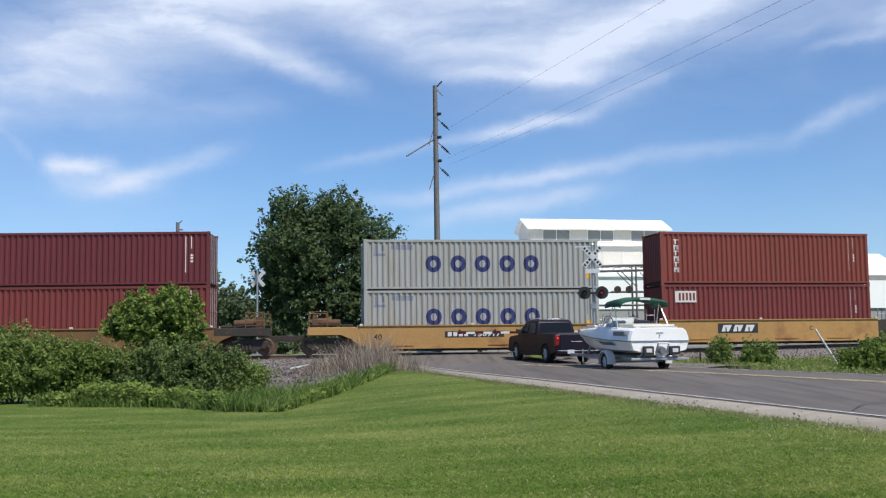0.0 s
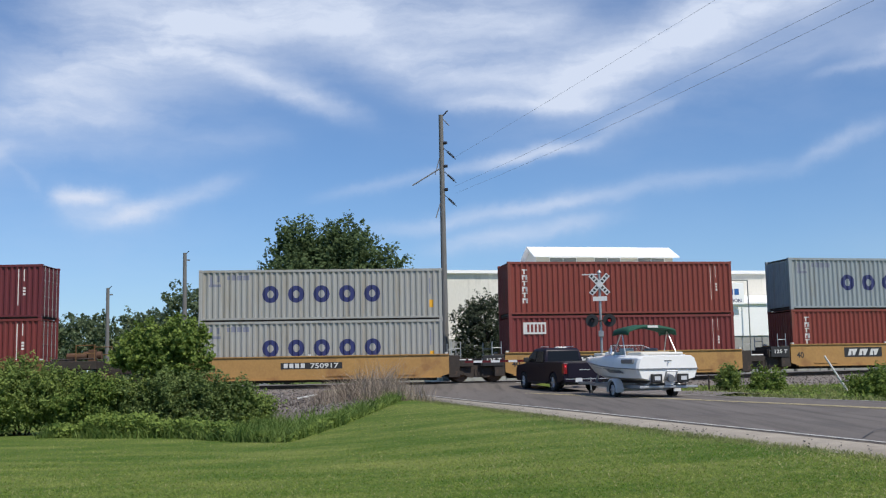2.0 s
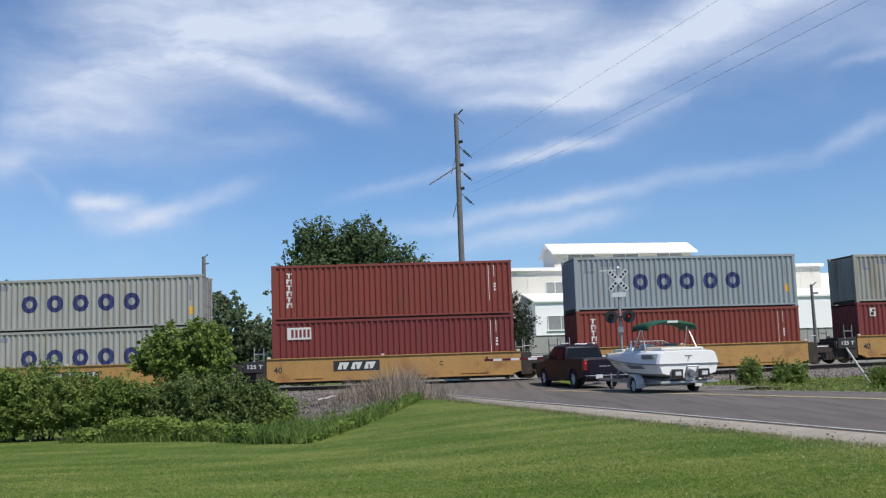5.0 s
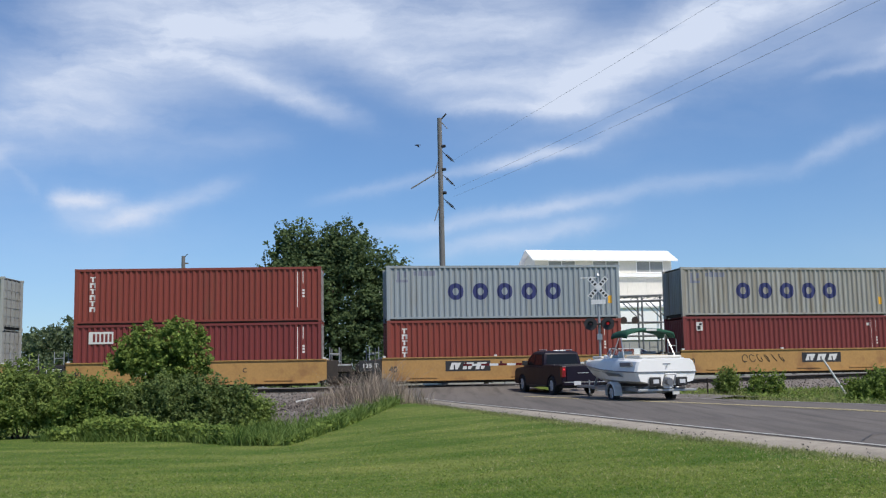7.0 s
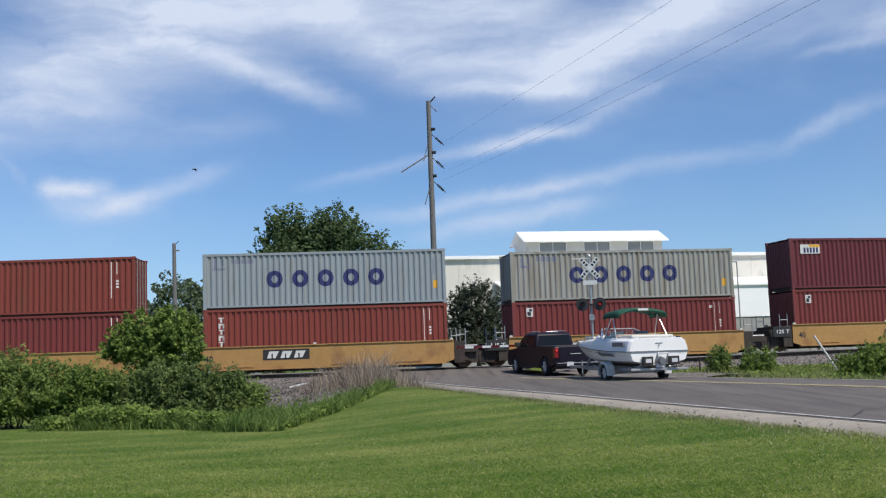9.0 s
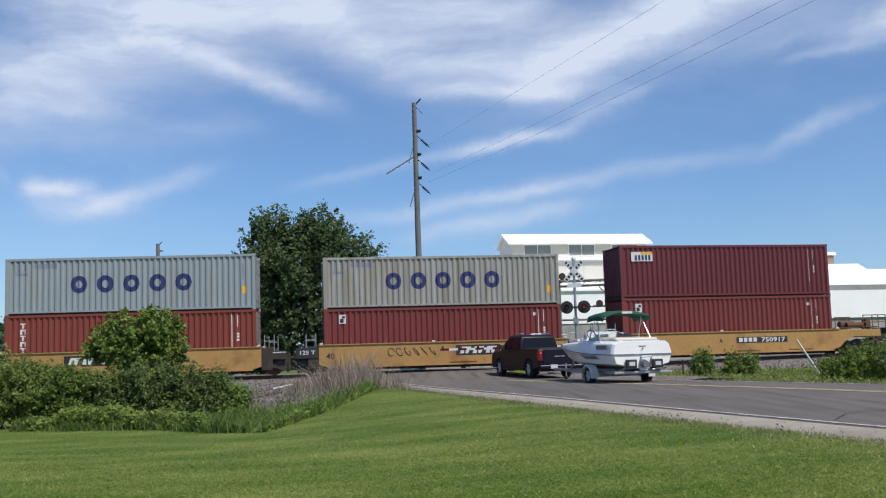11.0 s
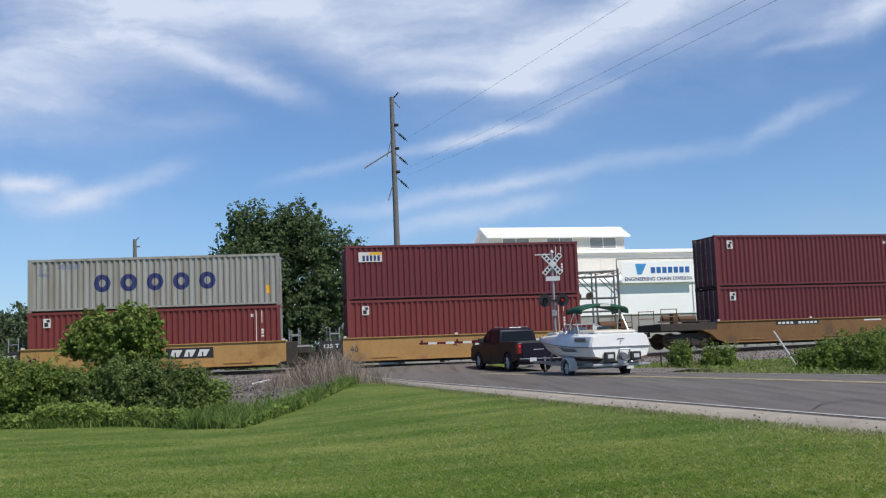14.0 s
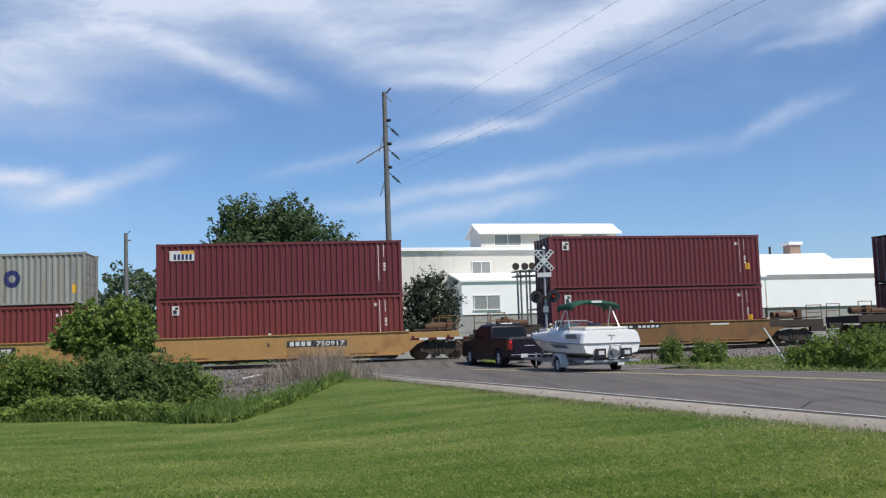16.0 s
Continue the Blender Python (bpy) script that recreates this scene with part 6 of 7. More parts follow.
def leaf_mesh(name, centres, normals, sizes, material, aspect=1.6, seed=0):
    """Many small folded leaves: two triangles each."""
    rng = np.random.default_rng(seed)
    n = len(centres)
    nrm = normals / (np.linalg.norm(normals, axis=1, keepdims=True) + 1e-9)
    t = rng.normal(size=(n, 3))
    t -= nrm * (t * nrm).sum(1, keepdims=True)
    t /= np.linalg.norm(t, axis=1, keepdims=True) + 1e-9
    b = np.cross(nrm, t)
    s = sizes[:, None]
    tip, base = centres + t * s * aspect / 2, centres - t * s * aspect / 2
    l, r = centres + b * s / 2 + nrm * s * 0.12, centres - b * s / 2 + nrm * s * 0.12
    V = np.stack([base, r, tip, l], 1).reshape(-1, 3)
    i = np.arange(n)[:, None] * 4
    F = np.concatenate([i + np.array([[0, 1, 2]]), i + np.array([[0, 2, 3]])], 0)
    me = bpy.data.meshes.new(name)
    me.from_pydata(V.tolist(), [], F.tolist())
    me.materials.append(material)
    return me


def crown_points(blobs, n, seed, shell=0.55, skin=1.24):
    """Points in a set of ellipsoids, denser towards their skins; blobs: x, y, z, rx, ry, rz."""
    rng = np.random.default_rng(seed)
    bl = np.array(blobs)
    w = bl[:, 3] * bl[:, 4] + bl[:, 4] * bl[:, 5] + bl[:, 3] * bl[:, 5]
    k = rng.choice(len(bl), size=n, p=w / w.sum())
    d = rng.normal(size=(n, 3))
    d /= np.linalg.norm(d, axis=1, keepdims=True)
    r = shell + (skin - shell) * rng.random(n) ** 0.85
    p = bl[k, :3] + d * bl[k, 3:6] * r[:, None]
    nrm = d * 0.7 + rng.normal(size=(n, 3)) * 0.7 + np.array((0, -0.1, 0.45))
    return p, nrm


def sprigs(blobs, n, per, length, seed, up=0.55, spread=0.26):
    """Leaves along many short twigs that stand out from the skins of the ellipsoids and taper to a tip."""
    rng = np.random.default_rng(seed)
    bl = np.array(blobs)
    w = bl[:, 3] * bl[:, 4] + bl[:, 4] * bl[:, 5] + bl[:, 3] * bl[:, 5]
    k = rng.choice(len(bl), size=n, p=w / w.sum())
    d = rng.normal(size=(n, 3))
    d /= np.linalg.norm(d, axis=1, keepdims=True)
    base = bl[k, :3] + d * bl[k, 3:6] * rng.uniform(0.72, 1.0, n)[:, None]
    # twigs buried in a neighbouring mass are dropped
    near = np.full(n, 9.0)
    for b in bl:
        near = np.minimum(near, np.linalg.norm((base - b[:3]) / b[3:6], axis=1))
    keep = near > 0.66
    base, d = base[keep], d[keep]
    m = len(base)
    twig = d * 0.75 + rng.normal(size=(m, 3)) * 0.33 + np.array((0, 0, up))
    twig /= np.linalg.norm(twig, axis=1, keepdims=True)
    size = length * rng.uniform(0.45, 1.25, m)
    q = rng.random((m, per)) ** 0.85
    off = rng.normal(size=(m, per, 3)) * (spread * size)[:, None, None] * (1.0 - 0.72 * q)[:, :, None]
    p = base[:, None, :] + twig[:, None, :] * (size[:, None] * q)[:, :, None] + off
    nrm = rng.normal(size=(m, per, 3)) * 0.65 + (d * 0.45 + twig * 0.2)[:, None, :] + np.array((0, -0.05, 0.42))
    return p.reshape(-1, 3), nrm.reshape(-1, 3)


def foliage(bl, n, leaf, length, seed):
    """Twigs over a darker leafy core: points, normals, sizes."""
    per = 22
    p, nrm = sprigs(bl, max(int(n * 0.8 / per), 8), per, length, seed)
    p2, nrm2 = crown_points(bl, int(n * 0.3), seed + 5, 0.35, 0.95)
    p, nrm = np.concatenate([p, p2]), np.concatenate([nrm, nrm2])
    return p, nrm, leaf * np.random.default_rng(seed + 1).uniform(0.55, 1.3, len(p))


def grow_blobs(centre, size, count, small, seed, lift=0.0):
    """An uneven crown: clumps over the skin of one ellipsoid."""
    rnd = random.Random(seed)
    out = [(centre[0], centre[1], centre[2], size[0] * 0.72, size[1] * 0.72, size[2] * 0.74)]
    for i in range(count):
        z = 1 - 2 * (i + 0.5) / count
        a = i * 2.39996 + rnd.uniform(-0.4, 0.4)
        q = math.sqrt(max(0, 1 - z * z))
        k = rnd.uniform(0.68, 0.98)
        s = small * rnd.uniform(0.6, 1.35)
        out.append((centre[0] + size[0] * q * math.cos(a) * k, centre[1] + size[1] * q * math.sin(a) * k, centre[2] + size[2] * z * k + lift, s * size[0], s * size[1], s * 0.85 * size[2]))
    return out


def tree(name, x, y, blobs, n, leaf, length, material, label, trunk_r, trunk_top, seed, category="tree"):
    z0 = ground_z(x, y)
    ob = thing(name, label, category, m=pose(x, y, z0 - 0.15))
    bl = [(bx - x, by - y, bz - z0 + 0.15, rx, ry, rz) for bx, by, bz, rx, ry, rz in blobs]
    bm = bmesh.new()
    rod(bm, (0, 0, 0), (0.1, 0, trunk_top * 0.5), trunk_r * 1.25, trunk_r, n=10)
    rod(bm, (0.1, 0, trunk_top * 0.5), (0.0, 0.1, trunk_top), trunk_r, trunk_r * 0.55, n=10)
    part("trunk", bm, M_BARK, ob)
    for i, b in enumerate(bl[1:13]):
        s = trunk_top * (0.4 + 0.05 * (i % 9))
        part("limb", rods(((0.05, 0, s), (b[0] * 0.85, b[1] * 0.85, b[2]), trunk_r * 0.35, trunk_r * 0.1), n=6), M_BARK, ob)
    p, nrm, size = foliage(bl, n, leaf, length, seed)
    c = new("crown", leaf_mesh("crown", p, nrm, size, material, seed=seed))
    c.parent = ob
    return ob


def bush(x, y, blobs, n, leaf, length, material, label, seed, stems=5):
    z0 = min(ground_z(x, y), 1.2)
    ob = thing("bush", label, "bush", "bushes along the line", m=pose(x, y, z0 - 0.1))
    bl = [(bx - x, by - y, bz - z0 + 0.1, rx, ry, rz) for bx, by, bz, rx, ry, rz in blobs]
    rnd = random.Random(seed)
    for k in range(stems):
        b = rnd.choice(bl)
        part("stem", rods(((rnd.uniform(-0.25, 0.25), rnd.uniform(-0.2, 0.2), 0), (b[0] * 0.9, b[1] * 0.9, b[2]), 0.035, 0.012), n=6), M_BARK, ob)
    p, nrm, size = foliage(bl, n, leaf, length, seed)
    keep = p[:, 2] > 0.02
    c = new("foliage", leaf_mesh("foliage", p[keep], nrm[keep], size[keep], material, seed=seed))
    c.parent = ob
    return ob


# the large tree beyond the line
blobs = grow_blobs((-8.6, 78, 7.5), (4.6, 3.9, 4.2), 46, 0.20, 11) + [
    (-11.3, 78, 11.7, 1.2, 1.2, 1.6), (-11.9, 78, 10.8, 1.2, 1.1, 1.2), (-9.3, 78, 11.3, 1.5, 1.3, 1.0), (-7.4, 77.7, 11.65, 1.4, 1.3, 1.4), (-6.2, 77.8, 10.2, 1.3, 1.2, 1.2),
    (-4.4, 78, 9.5, 1.1, 1.1, 1.2), (-13.0, 78, 9.0, 1.0, 1.0, 1.1), (-12.8, 77.5, 6.6, 1.1, 1.2, 1.6), (-4.4, 77, 6.4, 1.2, 1.2, 1.9), (-9, 77, 4.6, 3.6, 2, 2), (-5.8, 77, 4.0, 1.6, 1.4, 1.5)]
tree("maple_tree", -8.6, 78, blobs, 62000, 0.17, 1.0, M_LEAF_TREE, "large dark green maple tree in full leaf", 0.32, 8.0, 21)
# conifer-like tree at the works
blobs = grow_blobs((2.3, 70, 4.4), (1.85, 1.6, 2.7), 30, 0.24, 31)
tree("yew_tree", 2.3, 70, blobs, 17000, 0.10, 0.6, M_LEAF_JUN, "small dense blackish green evergreen tree", 0.14, 4.0, 32)
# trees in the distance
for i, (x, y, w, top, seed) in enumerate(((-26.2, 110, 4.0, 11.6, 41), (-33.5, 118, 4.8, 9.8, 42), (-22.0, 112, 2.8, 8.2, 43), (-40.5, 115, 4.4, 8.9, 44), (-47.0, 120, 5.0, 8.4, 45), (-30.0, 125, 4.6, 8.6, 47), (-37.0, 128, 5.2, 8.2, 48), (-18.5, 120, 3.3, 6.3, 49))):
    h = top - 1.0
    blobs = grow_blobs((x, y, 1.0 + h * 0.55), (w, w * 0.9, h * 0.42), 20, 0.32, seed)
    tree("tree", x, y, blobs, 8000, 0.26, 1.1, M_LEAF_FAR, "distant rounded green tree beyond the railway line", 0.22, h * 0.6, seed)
# poplar at the edge
blobs = [(-27.6, 60, 7.4, 1.3, 1.0, 0.8), (-27.2, 60, 6.5, 1.1, 1.0, 0.7), (-27.9, 60, 5.4, 1.5, 1.0, 0.9), (-28.2, 60, 3.8, 1.9, 1.4, 1.2), (-28.5, 60, 8.6, 1.0, 0.9, 0.7)]
tree("poplar_tree", -28.4, 60, blobs, 1500, 0.15, 0.7, M_LEAF_SILVER, "sparse young poplar tree with pale silvery leaves", 0.09, 6.5, 61)

# the broad shrub on several stems
blobs = [(-9.7, 36.3, 2.95, 1.2, 1.0, 0.70), (-10.5, 36.2, 2.75, 0.75, 0.75, 0.62), (-10.95, 36.2, 2.35, 0.45, 0.5, 0.38), (-9.0, 36.0, 3.05, 0.75, 0.75, 0.55), (-8.6, 36.2, 2.55, 0.55, 0.6, 0.75), (-9.9, 35.8, 2.35, 0.95, 0.7, 0.55), (-8.75, 35.9, 1.9, 0.6, 0.6, 0.6), (-9.4, 36.1, 1.5, 0.8, 0.7, 0.6)]
bush(-9.7, 36.3, blobs, 15000, 0.095, 0.34, M_LEAF_SHRUB, "broad bright green shrub with flat top and broad leaves", 72, 11)
# the hedge of bushes behind the lawn: x, y, half width, top, leaf
for i, (x, y, w, top, lf) in enumerate(((-18.6, 36.2, 1.6, 2.75, M_LEAF_BUSH), (-16.6, 36.0, 1.6, 2.55, M_LEAF_BUSH), (-15.2, 35.2, 1.1, 2.45, M_LEAF_SHRUB), (-14.2, 35.4, 1.2, 2.65, M_LEAF_BUSH), (-12.9, 35.6, 1.3, 2.3, M_LEAF_BUSH), (-11.7, 34.9, 1.1, 2.1, M_LEAF_SHRUB), (-10.6, 35.2, 1.1, 1.9, M_LEAF_BUSH), (-9.3, 34.9, 1.15, 2.15, M_LEAF_OLIVE), (-8.3, 35.1, 1.05, 1.95, M_LEAF_OLIVE), (-7.4, 35.4, 0.9, 1.6, M_LEAF_OLIVE), (-6.7, 35.6, 0.7, 1.25, M_LEAF_BUSH))):
    z0 = ground_z(x, y)
    h = top - z0
    over = x < -12      # these lean out over a shady foot
    blobs = grow_blobs((x, y - (0.5 if over else 0), z0 + h * (0.48 if over else 0.42)), (w, w * 0.75, h * (0.40 if over else 0.44)), 16, 0.30, 80 + i)
    bush(x, y, blobs, 15000, 0.062, 0.42, lf, "dense green hedge bush at the lawn's edge" if w > 1.15 else "low green bush at the lawn's edge", 100 + i, 6)
# bushes along the right-hand verge
for i, (x, y, w, top) in enumerate(((17.9, 41.5, 1.5, 2.25), (19.8, 42.0, 1.6, 2.3), (16.3, 41.8, 0.9, 1.55), (11.7, 45.6, 0.42, 1.85), (13.25, 45.3, 0.68, 1.75), (22, 43, 1.6, 2.1))):
    z0 = ground_z(x, y)
    h = top - z0
    blobs = grow_blobs((x, y, z0 + h * 0.42), (w, w * 0.8, h * 0.44), 16, 0.30, 130 + i)
    bush(x, y, blobs, 10000 if w > 0.8 else 3600, 0.066, 0.36, M_LEAF_SHRUB if i != 3 else M_LEAF_BUSH, "green bush in the rough roadside verge", 140 + i, 4)

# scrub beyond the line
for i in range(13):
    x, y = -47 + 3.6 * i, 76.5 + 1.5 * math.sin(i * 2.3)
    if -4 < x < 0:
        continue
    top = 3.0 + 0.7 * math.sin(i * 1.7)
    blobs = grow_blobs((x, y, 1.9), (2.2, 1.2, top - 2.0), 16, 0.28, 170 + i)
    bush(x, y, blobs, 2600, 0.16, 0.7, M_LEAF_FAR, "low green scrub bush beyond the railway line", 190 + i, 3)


def blades(name, pts, heights, width, lean, material, label, category, seed):
    """Upright tapering blades, one bent strip each."""
    rng = np.random.default_rng(seed)
    p = np.array(pts)
    n = len(p)
    a = rng.uniform(0, 2 * np.pi, n)
    side = np.stack([np.cos(a), np.sin(a), np.zeros(n)], 1) * (width * rng.uniform(0.6, 1.4, n))[:, None]
    d = rng.normal(size=(n, 2)) * lean
    h = np.array(heights)[:, None]
    mid = p + np.concatenate([d * 0.35, np.full((n, 1), 0.55)], 1) * h
    tip = p + np.concatenate([d, np.full((n, 1), 0.97)], 1) * h
    V = np.stack([p - side, p + side, mid + side * 0.7, mid - side * 0.7, tip], 1).reshape(-1, 3)
    i = np.arange(n)[:, None] * 5
    F = np.concatenate([i + np.array([[0, 1, 2]]), i + np.array([[0, 2, 3]]), i + np.array([[3, 2, 4]])], 0)
    me = bpy.data.meshes.new(name)
    me.from_pydata(V.tolist(), [], F.tolist())
    me.materials.append(material)
    return tagged(new(name, me), label, category, kind="stuff")


def on_ground(xs, ys):
    """Heights of many places, between the corners of a half-metre grid."""
    gx, gy = np.arange(-24, 24.01, 0.5), np.arange(4, 52.01, 0.5)
    g = np.array([[ground_z(a, b) for a in gx] for b in gy])
    i, j = (xs + 24) / 0.5, (ys - 4) / 0.5
    i0, j0 = i.astype(int), j.astype(int)
    u, v = i - i0, j - j0
    return g[j0, i0] * (1 - u) * (1 - v) + g[j0, i0 + 1] * u * (1 - v) + g[j0 + 1, i0] * (1 - u) * v + g[j0 + 1, i0 + 1] * u * v


def turf():
    """Short mown blades over the lawn, thinning with distance, with straw among them."""
    rng = np.random.default_rng(77)
    n = 300000
    y = 1 / rng.uniform(1 / 44.0, 1 / 7.6, n)
    x = rng.uniform(-0.5, 0.5, n) * y
    tx, ty = np.array([p[0] for p in EDGE]), np.array([p[1] for p in EDGE])
    ny, nx = np.array([p[0] for p in NEAR_LINE]), np.array([p[1] for p in NEAR_LINE])
    road = np.interp(y, ny, nx) - 0.95 * np.clip((50 - y) / 22, 0.15, 1)
    gap = road - x
    ok = (gap > rng.normal(0.1, 0.25, n)) & ((x > -1.2) | (y < np.interp(x, tx, ty) + 0.2)) & (np.abs(x) < 23)
    x, y, gap = x[ok], y[ok], gap[ok]
    z = on_ground(x, y)
    patch = np.array([noise.noise((a * 0.55, b * 0.4, 3)) + 0.5 * noise.noise((a * 2.1, b * 1.6, 8)) for a, b in zip(x, y)])
    straw = rng.random(len(x)) < np.clip(0.05 + 0.40 * np.exp(-gap / 1.3) + 0.20 * np.clip(patch - 0.15, 0, 1), 0, 0.6)
    p = np.stack([x, y, z], 1)
    h = rng.uniform(0.012, 0.034, len(x)) * (1.0 + 0.3 * patch)
    blades("lawn_grass", p[~straw], h[~straw], 0.006, 1.3, M_TURF, "short mown green lawn grass", "grass", 21)
    blades("lawn_straw", p[straw], h[straw] * 1.15, 0.006, 1.2, M_STRAW, "pale dry grass tips scattered in the lawn", "grass", 22)


EDGE = [(-20, 33.0), (-13.8, 33.0), (-8, 31.5), (-5.5, 28.5), (-4.1, 27.0), (-3.2, 32.0), (-2.2, 40.0), (-1.7, 46.0), (-1.2, 48.5)]


def lawn_edge(x):
    return lerp_table(EDGE, x)


def sow():
    rnd = random.Random(9)
    # rough grass and weeds between the lawn and the gravel
    pts, hs = [], []
    while len(pts) < 13000:
        x = rnd.uniform(-12.6, -1.6)
        y = lawn_edge(x) + abs(rnd.gauss(0, 4.2 if x > -7 else 2.0)) + rnd.uniform(-0.25, 0.2)
        if x > lerp_table(NEAR_LINE, y) - 1.4 or (y > 41.5 and x < -4.5) or noise.noise((x * 0.9, y * 0.9, 4)) < rnd.uniform(-0.5, 0.25):
            continue
        pts.append((x, y, ground_z(x, y)))
        hs.append(rnd.uniform(0.12, 0.55) * (1.15 if x > -6.0 else 1.0) * (0.75 + 0.5 * noise.noise((x * 0.8, y * 0.8, 2))))
    blades("tall_grass", pts, hs, 0.017, 0.6, M_BLADE, "tall green grass and weeds at the lawn's edge", "grass", 1)
    # leafy low weeds before the hedge
    n = 12500
    rng = np.random.default_rng(12)
    xs = rng.uniform(-12.4, -1.9, n)
    ys = np.array([lawn_edge(v) for v in xs]) + np.abs(rng.normal(0, 1.1, n)) + 0.1
    zs = np.array([ground_z(a, b) for a, b in zip(xs, ys)]) + rng.random(n) ** 1.3 * (0.16 + 0.5 * np.exp(-((xs + 9.6) / 3.0) ** 2) + 0.16 * np.sin(xs * 3.1) * np.sin(xs * 1.27))
    nr = rng.normal(size=(n, 3)) * 0.6 + np.array((0, -0.3, 0.8))
    ob = new("leafy_weeds", leaf_mesh("leafy_weeds", np.stack([xs, ys, zs], 1), nr, rng.uniform(0.05, 0.12, n), M_LEAF_SHRUB, seed=3))
    tagged(ob, "low leafy green weeds along the lawn's edge", "weeds", kind="stuff")
    # dry stalks
    pts, hs = [], []
    while len(pts) < 2200:
        y = rnd.uniform(42.0, 49.0)
        x = rnd.gauss(-3.4, 1.35)
        if x > lerp_table(NEAR_LINE, y) - 0.6:
            continue
        pts.append((x, y, ground_z(x, y)))
        hs.append(max(0.25, rnd.gauss(0.8, 0.38)) * (1.25 - 0.25 * abs(x + 3.1)))
    blades("dry_weeds", pts, [max(h, 0.3) for h in hs], 0.011, 0.5, M_DRY, "dry grey-brown weed stalks beside the gravel", "weeds", 2)
    # right-hand verge
    pts, hs = [], []
    while len(pts) < 15000:
        y = rnd.uniform(28, 52)
        x = lerp_table(FAR_LINE, y) + 0.8 + 2.2 * ease((y - 43) / 5) + rnd.random() ** 1.2 * 14
        if track_lat(x, y) > -3.2 or x > 30:
            continue
        pts.append((x, y, ground_z(x, y)))
        far = min((x - lerp_table(FAR_LINE, y) - 0.8) / 3.0, 1)
        hs.append(rnd.uniform(0.05, 0.17) + 0.26 * far * rnd.random() ** 2)
    blades("verge_grass", pts, hs, 0.014, 0.65, M_VERGE, "rough green and straw verge grass beside the road", "grass", 4)
    # leafy weeds in the verge
    pts = []
    while len(pts) < 5000:
        y = rnd.uniform(34, 52)
        x = lerp_table(FAR_LINE, y) + 2.0 + rnd.random() * 12
        if track_lat(x, y) > -3.6 or x > 30 or noise.noise((x * 0.5, y * 0.5, 7)) < -0.05:
            continue
        pts.append((x, y, ground_z(x, y) + rnd.random() * 0.24))
    p = np.array(pts)
    nr = rng.normal(size=(len(p), 3)) * 0.6 + np.array((0, -0.3, 0.8))
    ob = new("verge_weeds", leaf_mesh("verge_weeds", p, nr, rng.uniform(0.04, 0.11, len(p)), M_LEAF_SHRUB, seed=8))
    tagged(ob, "leafy green weeds in the rough verge", "weeds", kind="stuff")
    # ragged grass along the gravel shoulder
    pts, hs = [], []
    while len(pts) < 16000:
        y = rnd.uniform(12, 49)
        x = lerp_table(NEAR_LINE, y) - 0.15 - 1.0 * min(max((50 - y) / 22, 0.15), 1) + rnd.gauss(-0.15, 0.35)
        if x > lerp_table(NEAR_LINE, y) - 0.3:
            continue
        pts.append((x, y, max(ground_z(x, y), road_z(y) - 0.12)))
        hs.append(rnd.uniform(0.025, 0.085))
    blades("shoulder_grass", pts, hs, 0.006, 0.8, M_VERGE, "ragged dry grass fringing the gravel shoulder", "grass", 14)


sow()
turf()


# ---------------------------------------------------------------- bird
BIRD = []
M_FEATHER = mat("blackish feathers", (0.02, 0.018, 0.018), 0.8, 0, 0.2, 20, 60, 0.0)


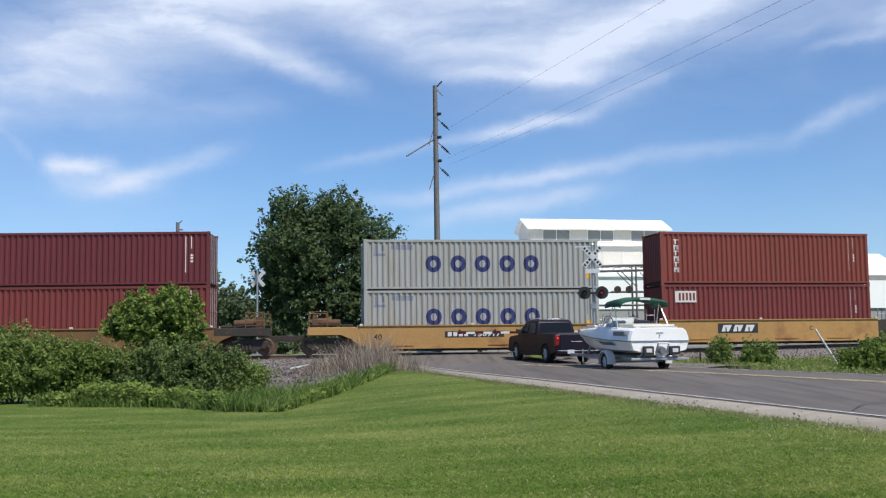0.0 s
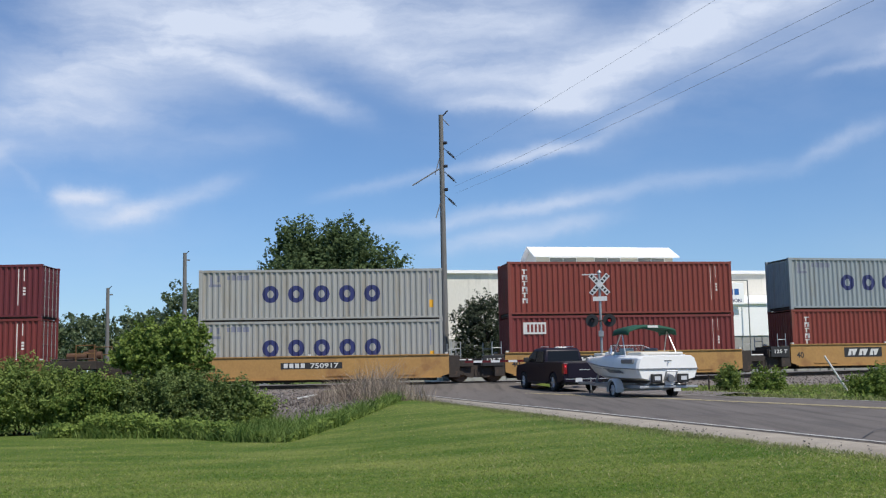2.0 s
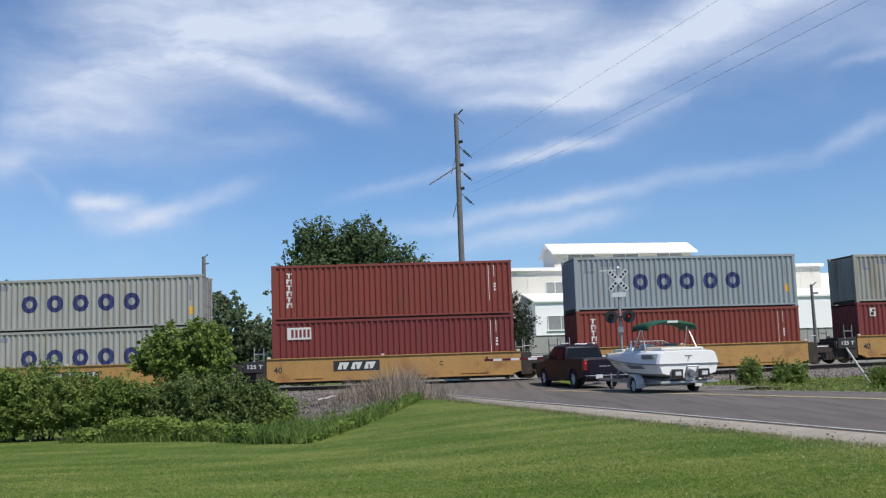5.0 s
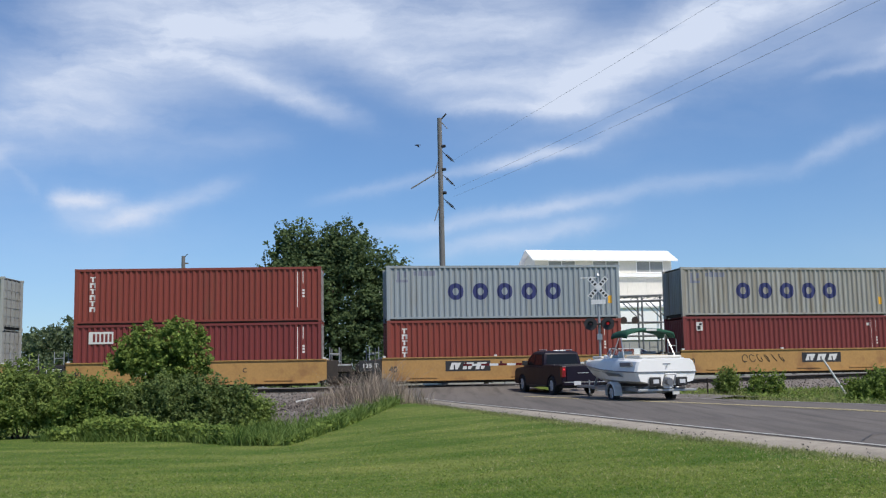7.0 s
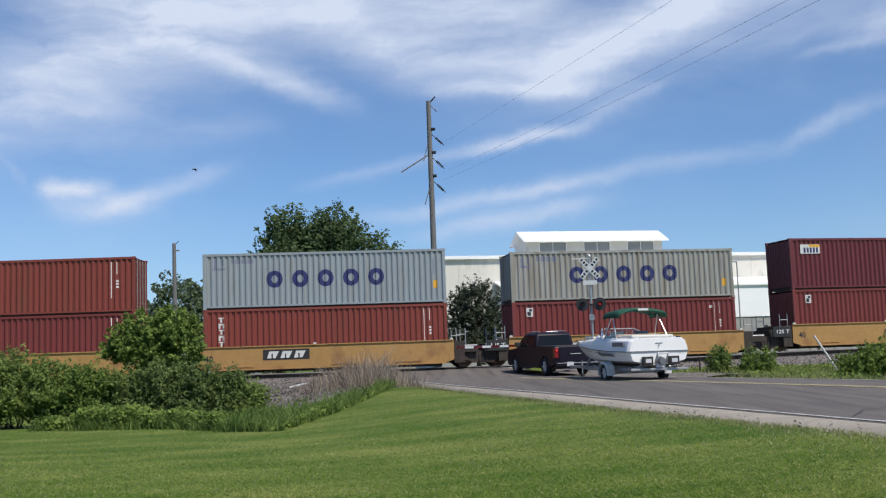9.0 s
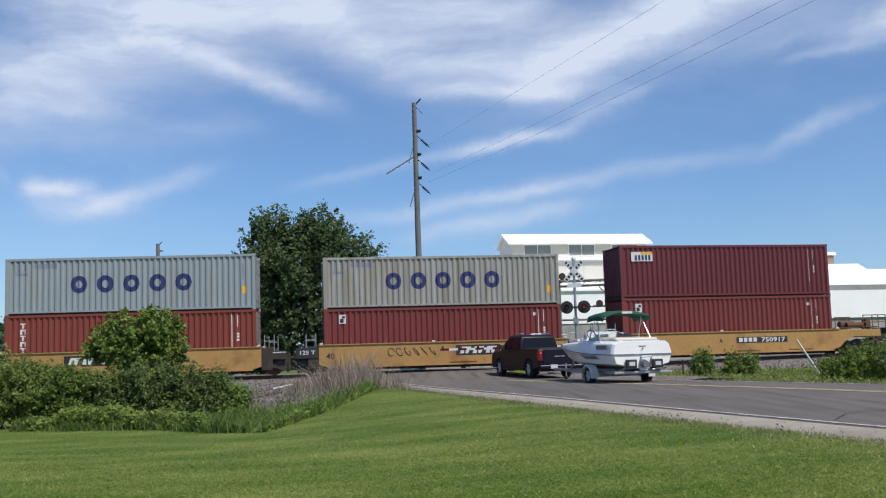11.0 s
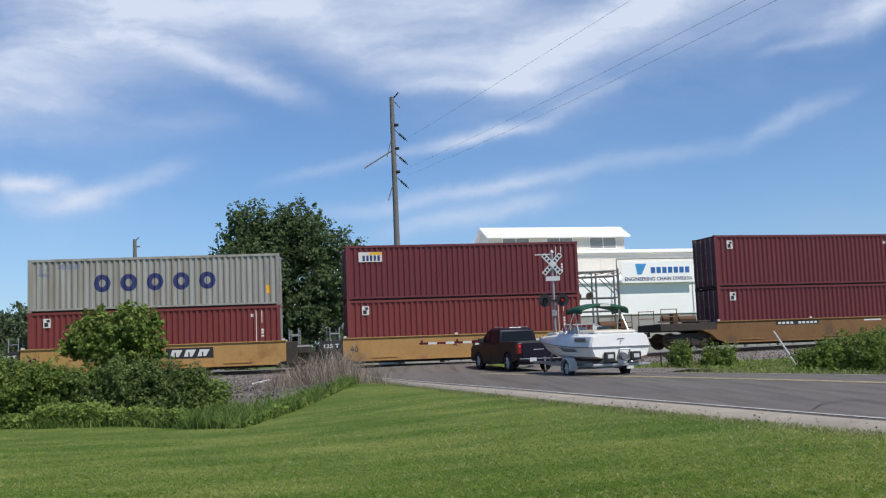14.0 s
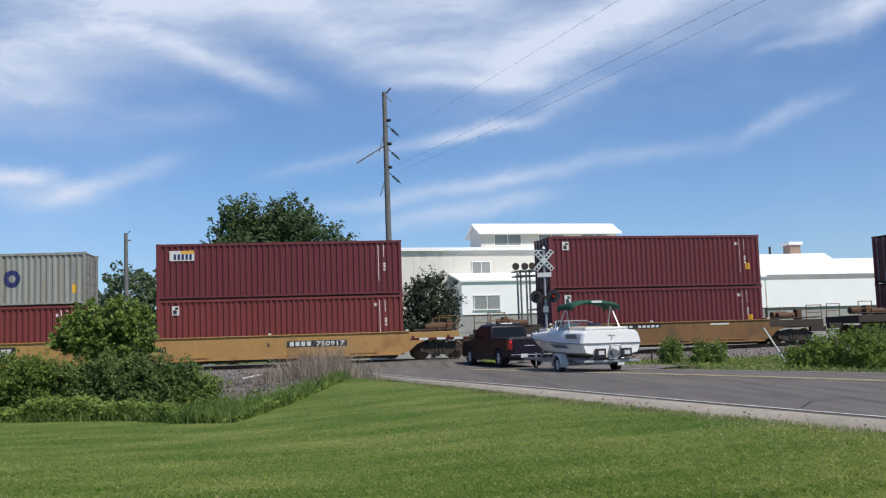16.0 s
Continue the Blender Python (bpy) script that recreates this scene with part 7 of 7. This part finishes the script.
def build_bird():
    ob = thing("bird", "small dark bird flying past in the sky", "bird", m=pose(60, 40, 12))
    rings = []
    for x, r in ((-0.11, 0.004), (-0.085, 0.018), (-0.03, 0.032), (0.04, 0.026), (0.10, 0.012), (0.17, 0.022)):
        rings.append([(x, r * math.cos(t * math.pi / 4), r * (0.35 if x > 0.12 else 1) * math.sin(t * math.pi / 4)) for t in range(8)])
    smooth(part("body", loft(rings), M_FEATHER, ob))
    for s in (-1, 1):
        bm = bmesh.new()
        v = [bm.verts.new(p) for p in ((-0.05, 0, 0), (-0.02, s * 0.10, 0.012), (0.06, s * 0.24, 0), (0.06, s * 0.10, 0.006), (0.05, 0, 0))]
        w = [bm.verts.new((q.co.x, q.co.y, q.co.z - 0.006)) for q in v]
        bm.faces.new(v), bm.faces.new(w[::-1])
        for i in range(5):
            bm.faces.new((v[i], w[i], w[(i + 1) % 5], v[(i + 1) % 5]))
        bmesh.ops.recalc_face_normals(bm, faces=bm.faces)
        wing = part("wing", bm, M_FEATHER, ob, m=pose(0, s * 0.02, 0.015))
        BIRD.append((wing, s))
    return ob


BIRD_BODY = build_bird()


# ---------------------------------------------------------------- motion of the train
BIRD_ROWS = [
    (0.0, 77.42, 45.00, 14.95),
    (3.0, 48.80, 45.00, 14.44),
    (5.5, 18.78, 45.00, 14.70),
    (6.3, 7.72, 45.00, 13.71),
    (6.4, 6.36, 45.00, 13.67),
    (6.6, 3.57, 45.00, 13.35),
    (6.7, 2.24, 45.00, 12.87),
    (6.8, 1.17, 45.00, 12.39),
    (7.0, -1.23, 45.00, 11.66),
    (7.1, -2.35, 45.00, 11.49),
    (7.2, -3.52, 45.00, 11.26),
    (7.3, -4.57, 45.00, 11.13),
    (7.5, -6.34, 45.00, 10.53),
    (7.7, -8.24, 45.00, 10.11),
    (7.9, -9.39, 45.00, 9.93),
    (8.5, -9.88, 45.00, 10.76),
    (9.0, -10.80, 47.00, 10.60),
    (12.0, -45.00, 60.00, 16.00),
    (16.0, -90.00, 70.00, 18.00),
]


def motions():
    walk(BIRD_BODY, [(t, pose(x, y, z, 0, 0, -6)) for t, x, y, z in BIRD_ROWS])
    for wing, s in BIRD:
        walk(wing, [(k / 10, pose(0, s * 0.02, 0.015, s * (28 if k % 2 else -22))) for k in range(161)])
    for ob, mid, z in TRAIN:
        walk(ob, [(0.5 * k, train_pose(mid, z, 0.5 * k)) for k in range(33)])
    for ws, x in WHEELSETS:
        rows = []
        for k in range(121):
            t = 16.0 * k / 120
            s = 0.0065315 * t * t + 4.2466 * t
            rows.append((t, Matrix.Translation((x, 0, 0.455)) @ Matrix.Rotation(-s / 0.42, 4, "Y")))
        walk(ws, rows)


motions()
